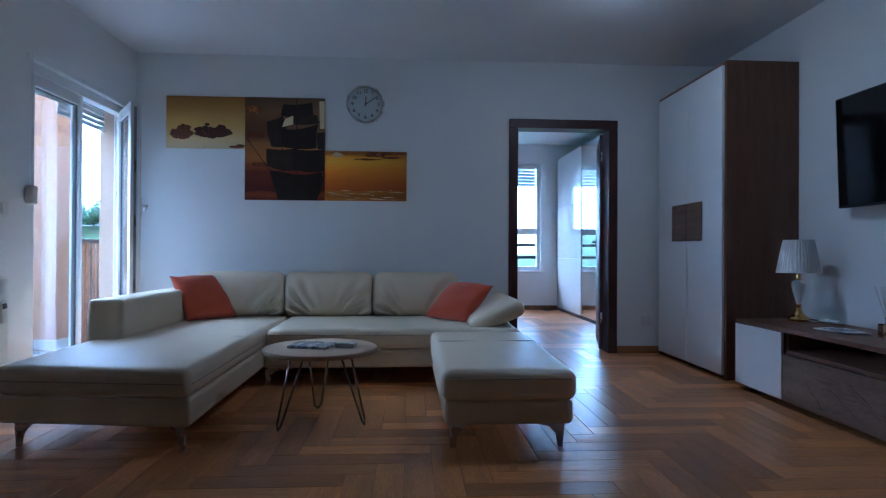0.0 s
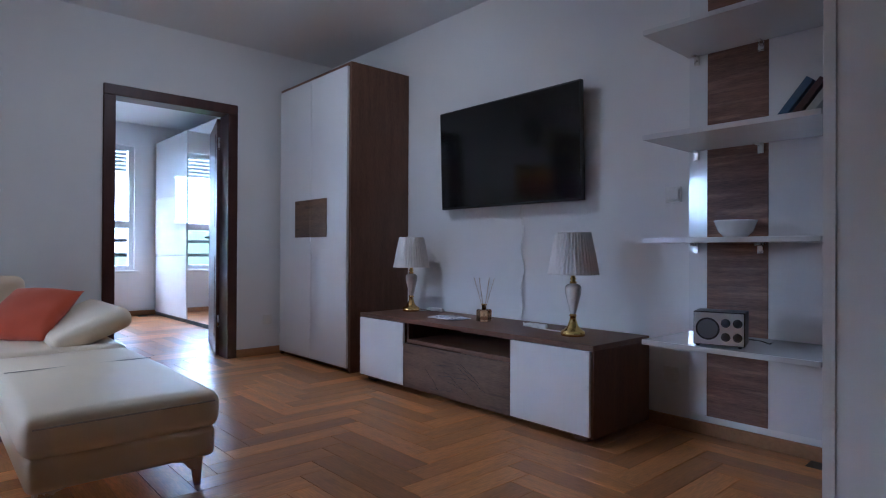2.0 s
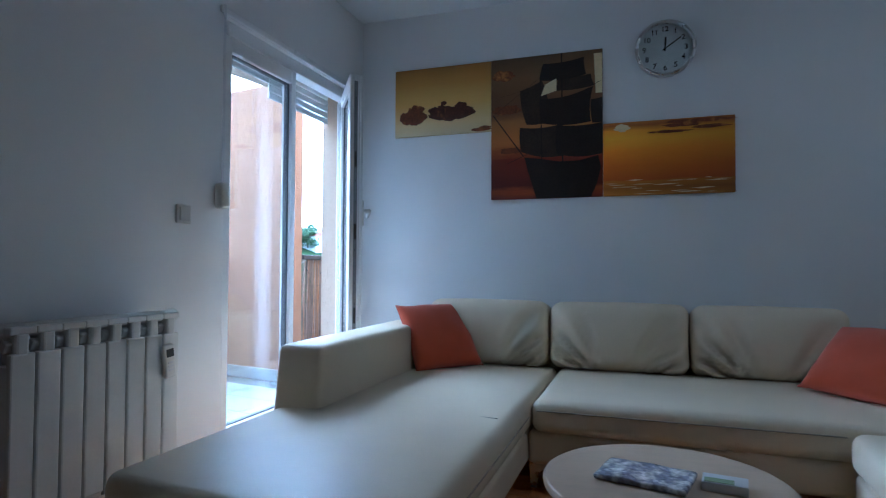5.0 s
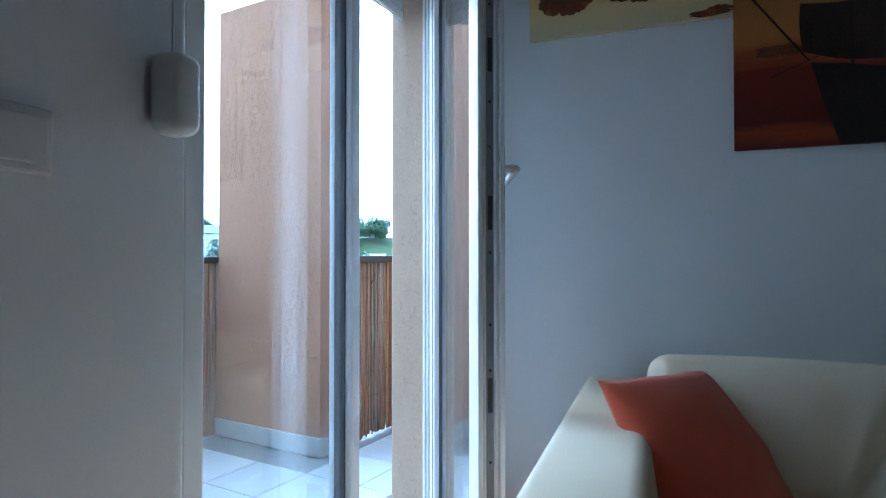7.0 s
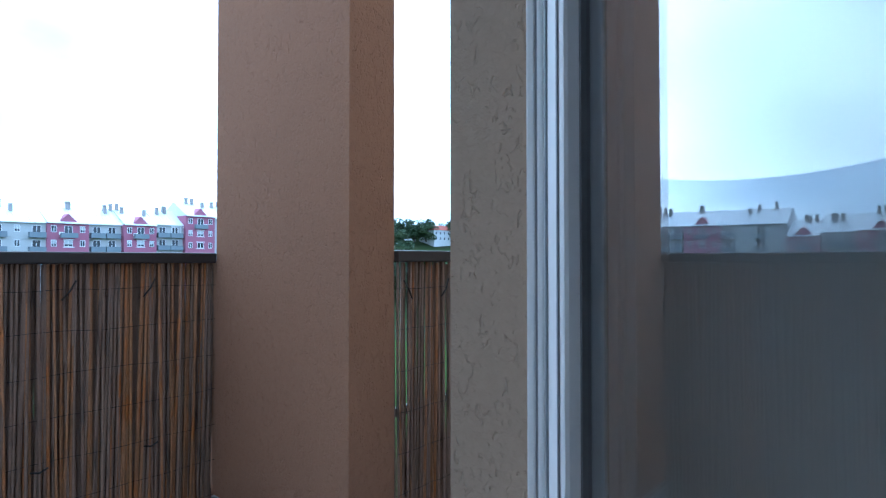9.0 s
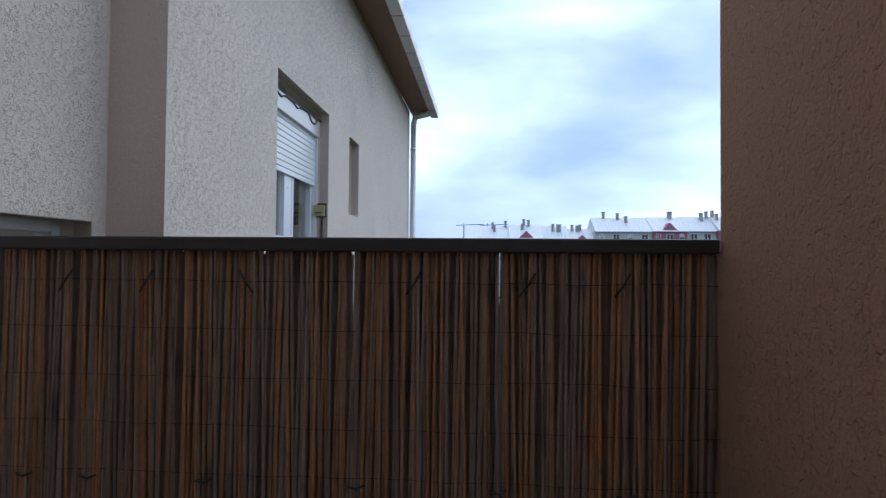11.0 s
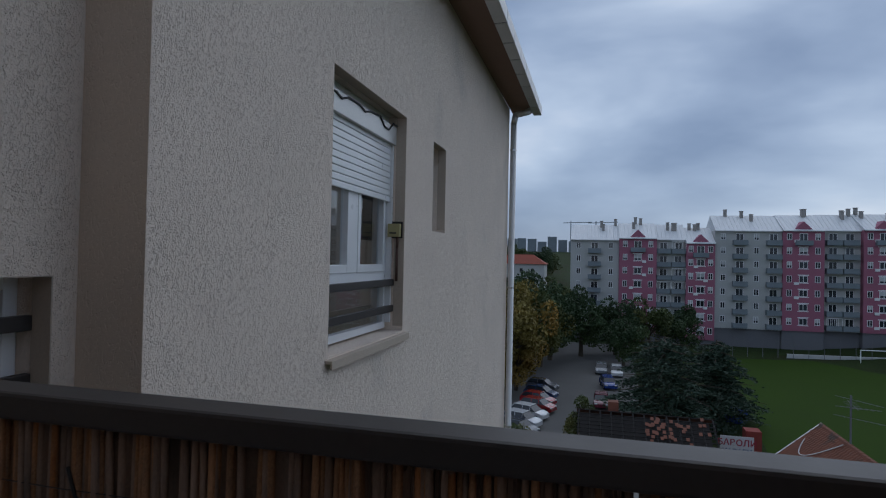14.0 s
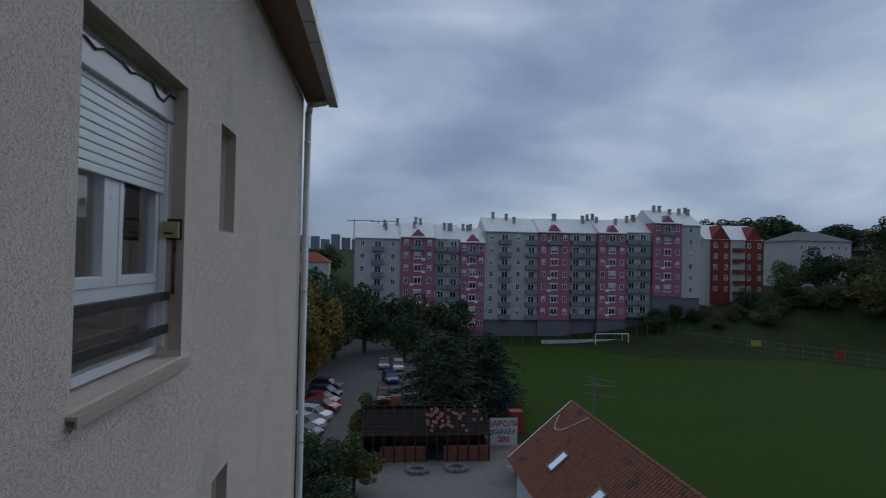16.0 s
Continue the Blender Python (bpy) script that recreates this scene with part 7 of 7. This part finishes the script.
for x, y, a, c, s in ((-80.5, -2.2, 75, (0.10, 0.10, 0.11), "dark grey parked hatchback"), (-76.2, -2.0, 72, (0.02, 0.05, 0.13), "dark blue parked car"), (-72.6, -2.0, 70, (0.30, 0.015, 0.02), "red parked car"), (-69.6, -1.8, 70, (0.28, 0.02, 0.02), "red parked hatchback"),
                      (-66.3, -2.4, 68, (0.60, 0.60, 0.60), "white parked hatchback"), (-63.2, -2.8, 66, (0.55, 0.55, 0.56), "white parked car with a dark roof"), (-60.2, -2.8, 66, (0.05, 0.06, 0.08), "dark blue-grey parked car"),
                      (-95.5, 5.4, 0, (0.22, 0.23, 0.24), "grey parked car facing the yard"), (-94.2, 7.6, 0, (0.62, 0.62, 0.62), "white parked car facing the yard"), (-85, 6.2, 10, (0.02, 0.05, 0.22), "blue parked car"), (-74.2, 5.2, 0, (0.12, 0.015, 0.03), "dark red parked car"), (-75, 17.8, 20, (0.3, 0.03, 0.02), "red car under the cedar")):
    car(x, y, a, c, s + " in the car park")

# ---- roofless shed, banner, tiled house, pitch furniture ----
CHAR = material("charred_timber", (0.022, 0.018, 0.016), 0.9, vary=0.4, scale=3)
BRICK = material("old_brick", (0.17, 0.065, 0.04), 0.9, vary=0.3, scale=2, fine=14, bump=0.1)
sd = thing("burnt_shed", (-54.5, 8.5, GZ), "long burnt-out brick shed with bare roof battens", "shed")
boxes("wall", [(-53.1, -52.85, 4.6, 8.4, GZ, GZ + 1.3), (-53.1, -52.85, 10.0, 13.9, GZ, GZ + 1.3), (-58.2, -58.0, 3.0, 13.9, GZ, GZ + 2.6), (-58, -53.1, 13.7, 13.9, GZ, GZ + 1.8), (-58, -53.1, 3.0, 3.2, GZ, GZ + 1.8)], BRICK, sd, "low red brick wall")
boxes("floor_slab", [(-58, -53.1, 3.2, 13.7, GZ + 0.04, GZ + 0.08)], CHAR, sd)
for k in range(13):
    y = 3.1 + 0.9 * k
    bm = bmesh.new()
    tube(bm, (-52.5, y, GZ + 2.3), (-55.6, y, GZ + 4.0), 0.07, n=4)
    tube(bm, (-52.8, y, GZ), (-52.8, y, GZ + 2.4), 0.07, n=4)
    part("rafter", bm, CHAR, sd)
for k in range(9):
    f = k / 8
    bm = bmesh.new()
    tube(bm, (-52.5 - 3.1 * f, 2.9, GZ + 2.36 + 1.7 * f), (-52.5 - 3.1 * f, 14.1, GZ + 2.36 + 1.7 * f), 0.045, n=4)
    part("batten", bm, CHAR, sd)
raw("back_slope", [(-55.7, 2.9, GZ + 4.1), (-55.7, 14.1, GZ + 4.1), (-58.6, 14.1, GZ + 2.7), (-58.6, 2.9, GZ + 2.7)], [(0, 1, 2, 3)], ROOF_RED, sd, "remaining tiled slope")
raw("soot_board", [(-53.2, 3.2, GZ + 2.2), (-53.2, 13.6, GZ + 2.2), (-55.6, 13.6, GZ + 3.7), (-55.6, 3.2, GZ + 3.7)], [(0, 1, 2, 3)], CHAR, sd, "charred boards under the battens")
bm = bmesh.new()
for k in range(46):
    f, y = rt.uniform(0.1, 0.95), 8.6 + rt.uniform(0, 5) * rt.random() ** 0.5
    box(bm, -0.18, 0.18, -0.13, 0.13, 0, 0.03, m=Matrix.Translation((-52.5 - 3.1 * f, y, GZ + 2.43 + 1.7 * f)) @ Matrix.Rotation(0.5, 4, "Y"))
part("loose_tiles", bm, BRICK, sd, "few remaining roof tiles")["kind"] = "stuff"
boxes("chimney", [(-58.6, -57.7, 5.6, 6.5, GZ, GZ + 4.4)], BRICK, sd, "brick chimney")
for x, y in ((-50.6, 7.6), (-50.9, 10.8)):
    pl = thing("stone_planter", (x, y, GZ), "ring of rough stones with weeds", "planter")
    for k in range(12):
        a = k * 0.5236
        bm = bmesh.new()
        bmesh.ops.create_icosphere(bm, subdivisions=1, radius=0.22 + 0.05 * (k % 3), matrix=Matrix.Translation((x + 0.7 * math.cos(a), y + 0.8 * math.sin(a), GZ + 0.15)))
        part("stone", bm, CONCRETE, pl)
bn = thing("painted_banner", (-56.6, 15.9, GZ), "white board with hand-painted red and blue letters", "banner")
boxes("board", [(-56.72, -56.66, 14.7, 17.3, GZ + 0.1, GZ + 2.6)], material("dirty_white_board", (0.50, 0.48, 0.47), 0.8, vary=0.15), bn)
RED_INK, BLUE_INK = material("red_paint", (0.28, 0.02, 0.04), 0.8), material("blue_paint", (0.03, 0.06, 0.15), 0.8)
for body, z, s, c in (("БАВОЛИ", 2.05, 0.72, RED_INK), ("КАРАБУ", 1.32, 0.58, BLUE_INK), ("200", 0.62, 0.72, RED_INK)):
    text("lettering", body, s, Matrix.Translation((-56.65, 16.0, GZ + z)) @ Matrix.Rotation(radians(90), 4, "Z") @ Matrix.Rotation(radians(90), 4, "X"), c, bn, 0.004)
sg = thing("graffiti_board", (-55.5, -1.6, GZ), "white board with dark graffiti beside the car park", "board")
boxes("board", [(-55.55, -55.45, -2.6, -0.9, GZ, GZ + 1.9)], PALE, sg)
boxes("graffiti", [(-55.449, -55.44, -2.1, -1.4, GZ + 1.1, GZ + 1.6), (-55.449, -55.44, -2.2, -1.3, GZ + 0.45, GZ + 0.8)], BLUE_INK, sg)

th = thing("tiled_house", (-30, 16.4, GZ), "house with an old red tiled roof and skylights", "house")
HX0, HX1, HY0, HY1, HR_Z, HE_Z = -39.2, -18.0, 12.35, 20.4, -7.5, -11.0
boxes("wall", [(HX0 + 0.5, HX1, HY0 + 0.5, HY1 - 0.5, GZ, HE_Z + 0.35)], PALE, th, "off-white walls")
raw("gable_wall", [(HX0 + 0.5, HY0 + 0.5, HE_Z + 0.3), (HX0 + 0.5, HY1 - 0.5, HE_Z + 0.3), (HX0 + 0.5, (HY0 + HY1) / 2, HR_Z - 0.2)], [(0, 1, 2)], PALE, th)
HM = (HY0 + HY1) / 2
raw("roof_deck", [(HX0, HY0, HE_Z), (HX1, HY0, HE_Z), (HX1, HM, HR_Z - 0.05), (HX0, HM, HR_Z - 0.05), (HX0, HY1, HE_Z), (HX1, HY1, HE_Z)], [(0, 1, 2, 3), (3, 2, 5, 4)], ROOF_RED, th)
vs, fs = [], []
sl = Vector((0, HM - HY0, HR_Z - HE_Z))
up = Vector((0, -sl.z, sl.y)).normalized()
courses, cols = 17, 86
for i in range(courses):
    for j in range(cols):
        x0 = HX0 + (HX1 - HX0) * j / cols
        wx = (HX1 - HX0) / cols
        a = Vector((0, HY0, HE_Z)) + sl * (i / courses)
        b_ = Vector((0, HY0, HE_Z)) + sl * ((i + 1.12) / courses)
        lift = rt.uniform(0.0, 0.015)
        b0 = len(vs)
        for e, h0 in ((a, 0.075 + lift), (b_, 0.03 + lift)):
            for u, hh in ((0.02, 0.0), (0.28, 0.055), (0.6, 0.055), (0.98, 0.0)):
                vs.append((x0 + u * wx, e.y + up.y * (h0 + hh), e.z + up.z * (h0 + hh)))
        fs += [(b0, b0 + 1, b0 + 5, b0 + 4), (b0 + 1, b0 + 2, b0 + 6, b0 + 5), (b0 + 2, b0 + 3, b0 + 7, b0 + 6), (b0, b0 + 3, b0 + 2, b0 + 1)]
ROOF_TILE = ROOF_RED.copy()
tagged(raw("roof_tiles", vs, fs, ROOF_TILE, th, "rows of weathered red roof tiles"), kind="stuff")
bm = bmesh.new()
k = HX0
while k < HX1:
    tube(bm, (k, HM, HR_Z + 0.02), (k + 0.42, HM, HR_Z + 0.05), 0.13, 0.12, 8)
    k += 0.4
part("ridge_tiles", bm, ROOF_RED, th)["kind"] = "stuff"
boxes("verge_board", [(HX0 - 0.06, HX0 - 0.01, HY0, HM, HE_Z - 0.5, HE_Z - 0.4)], ZINC, th)
raw("verge", [(HX0 - 0.05, HY0, HE_Z + 0.15), (HX0 - 0.05, HM, HR_Z + 0.15), (HX0 + 0.1, HM, HR_Z + 0.17), (HX0 + 0.1, HY0, HE_Z + 0.17), (HX0 - 0.05, HY0, HE_Z - 0.1), (HX0 - 0.05, HM, HR_Z - 0.1)], [(0, 1, 2, 3), (0, 4, 5, 1)], ZINC, th, "pale verge flashing")
slope_m = Matrix(((1, 0, 0, 0), (0, sl.normalized().y, up.y, 0), (0, sl.normalized().z, up.z, 0), (0, 0, 0, 1)))
for x, f in ((-34.2, 0.42), (-29.0, 0.42)):
    c = Vector((x, HY0, HE_Z)) + sl * f + up * 0.12
    bm = bmesh.new()
    for it in ((-0.45, 0.45, -0.65, -0.57), (-0.45, 0.45, 0.57, 0.65), (-0.45, -0.37, -0.57, 0.57), (0.37, 0.45, -0.57, 0.57)):
        box(bm, *it, 0, 0.1, m=Matrix.Translation(c) @ slope_m)
    s_ = part("skylight", bm, BASE_GREY, th, "roof window in a dark frame")
    bm = bmesh.new()
    box(bm, -0.37, 0.37, -0.57, 0.57, 0.03, 0.06, m=Matrix.Translation(c) @ slope_m)
    part("pane", bm, material("sky_lit_pane", (0.55, 0.6, 0.66), 0.1, 0.6, bump=0), s_)
an = thing("roof_antenna", (-35.4, HM, HR_Z), "thin metal television antenna on the roof ridge", "antenna")
bm = bmesh.new()
tube(bm, (-35.4, HM, HR_Z), (-35.4, HM, HR_Z + 2.5), 0.045, n=6)
part("mast", bm, BASE_GREY, an)
for z, ln, a in ((2.3, 1.3, 0.5), (1.9, 1.7, -0.4), (1.4, 1.4, 0.2), (2.1, 0.9, 1.6)):
    bm = bmesh.new()
    d = Vector((math.sin(a), math.cos(a), -0.12))
    o = Vector((-35.4, HM, HR_Z + z))
    tube(bm, o - d * ln * 0.5, o + d * ln, 0.014, n=5)
    for q in range(6):
        c = o + d * (ln * (q / 5 - 0.2))
        e = Vector((math.cos(a), -math.sin(a), 0)) * 0.25
        tube(bm, c - e, c + e, 0.007, n=4)
    part("boom", bm, BASE_GREY, an)
ac = thing("roof_cable", (-37, 15, -9), "loose white cable looping over the roof tiles", "cable")
bm = bmesh.new()
pts = []
for k in range(17):
    f = k / 16
    p = Vector((-35.6 - 3.0 * f, HY0, HE_Z)) + sl * (0.97 - 0.55 * math.sin(math.pi * f * 0.9) * (0.5) - 0.1 * f) + up * 0.17
    pts.append(p)
pipe(bm, pts, 0.025, 4)
part("cable", bm, ZINC, ac)

gl = thing("football_goal", (-121.2, 53.3, GZ), "white football goal frame", "goal")
bm = bmesh.new()
pipe(bm, [Vector((-120.4, 49.5, GZ)), Vector((-120.4, 49.5, GZ + 2.44)), Vector((-121.0, 56.9, GZ + 2.44)), Vector((-121.0, 56.9, GZ))], 0.08, 6)
part("frame", bm, PVC, gl)
bm = bmesh.new()
pipe(bm, [Vector((-122.4, 50.2, GZ)), Vector((-122.4, 50.2, GZ + 2.2)), Vector((-120.4, 49.5, GZ + 2.44))], 0.05, 5)
pipe(bm, [Vector((-123, 56.4, GZ)), Vector((-123, 56.4, GZ + 2.2)), Vector((-121, 56.9, GZ + 2.44))], 0.05, 5)
part("stay", bm, PVC, gl)
lw = thing("low_wall", (-122, 53, GZ), "low whitewashed wall behind the goal", "wall")
raw("wall", [(-122.5, 38.5, GZ), (-126, 68, GZ), (-126, 68, GZ + 0.75), (-122.5, 38.5, GZ + 0.75), (-123, 38.5, GZ + 0.75), (-126.5, 68, GZ + 0.75)], [(0, 1, 2, 3), (3, 2, 5, 4)], PALE, lw)
fn = thing("mesh_fence", (-126, 55, GZ), "tall thin wire fence posts round the pitch", "fence")
for k in range(24):
    y = 24 + 2.6 * k
    bm = bmesh.new()
    x = -121 - 0.1 * (y - 24)
    tube(bm, (x, y, GZ), (x, y, GZ + 4.0), 0.05, n=4)
    part("post", bm, BASE_GREY, fn)
side = thing("mesh_fence", (-108, 80, GZ), "dark wire fence along the pitch side", "fence")
for k in range(17):
    f = k / 16
    x, y = -124 + 46 * f, 71 + 28 * f
    bm = bmesh.new()
    tube(bm, (x, y, GZ - 0.2), (x, y, GZ + 2.6), 0.05, n=4)
    part("post", bm, BASE_GREY, side)
bm = bmesh.new()
for z in (0.6, 1.5, 2.5):
    tube(bm, (-124, 71, GZ + z), (-78, 99, GZ + z), 0.03, n=4)
part("wire", bm, BASE_GREY, side)
for x, y, w, h, c, word in ((-113.5, 80.5, 2.2, 1.6, (0.35, 0.28, 0.03), "yellow"), (-101.5, 88.5, 1.8, 1.4, (0.32, 0.02, 0.02), "red")):
    bd_ = thing("advert_board", (x, y, GZ), word + " board standing behind the pitch fence", "board")
    boxes("board", [(x - 0.05, x + 0.05, y - w / 2, y + w / 2, GZ + 0.6, GZ + 0.6 + h)], material(word + "_board_paint", c, 0.7), bd_)
    boxes("leg", [(x - 0.04, x + 0.04, y - 0.05, y + 0.05, GZ - 0.3, GZ + 0.6)], BASE_GREY, bd_)
tp = thing("blue_tarpaulin", (-72, 19.4, GZ), "blue tarpaulin cover under the cedar", "tarpaulin")
bm = bmesh.new()
soft_box(bm, (-73, 18.2, GZ), (-71, 20.2, GZ + 1.6), 0.4, 0.4, ripple=dimple(0.15, 1.5))
part("cover", bm, material("blue_plastic_sheet", (0.03, 0.07, 0.30), 0.5), tp)
rbx = thing("red_shed", (-61, 18.6, GZ), "small rusty red metal shed", "shed")
boxes("body", [(-62, -60.6, 17.6, 18.9, GZ, GZ + 2.1)], material("rusty_red_sheet", (0.22, 0.03, 0.02), 0.7), rbx, bevel=0.03)
lo = thing("lean_to", (-46, 16.5, GZ), "low lean-to with a rusty tiled roof", "shed")
boxes("wall", [(-50, -42, 15.4, 18.5, GZ, GZ + 1.9)], BRICK, lo)
raw("roof", [(-50.3, 15.0, GZ + 1.9), (-41.7, 15.0, GZ + 1.9), (-41.7, 18.8, GZ + 3.2), (-50.3, 18.8, GZ + 3.2)], [(0, 1, 2, 3)], ROOF_RED, lo)

# ---- the outside set askew to the room ----
for o in list(bpy.data.objects):
    if o.name not in INDOORS and o.parent is None:
        o.matrix_basis = ASKEW @ o.matrix_basis
jamb = tagged(boxes("wall_jamb_facing", [(XW - 0.001, X0 - 0.002, DOOR_Y1 - 0.008, DOOR_Y1 - 0.001, -0.04, DOOR_Z), (XO - 0.26, XO - 0.001, DOOR_Y0 - 0.03, DOOR_Y0 - 0.002, -0.05, DOOR_Z)], BEIGE_RENDER), "beige rendered door jamb", "wall", kind="structure")
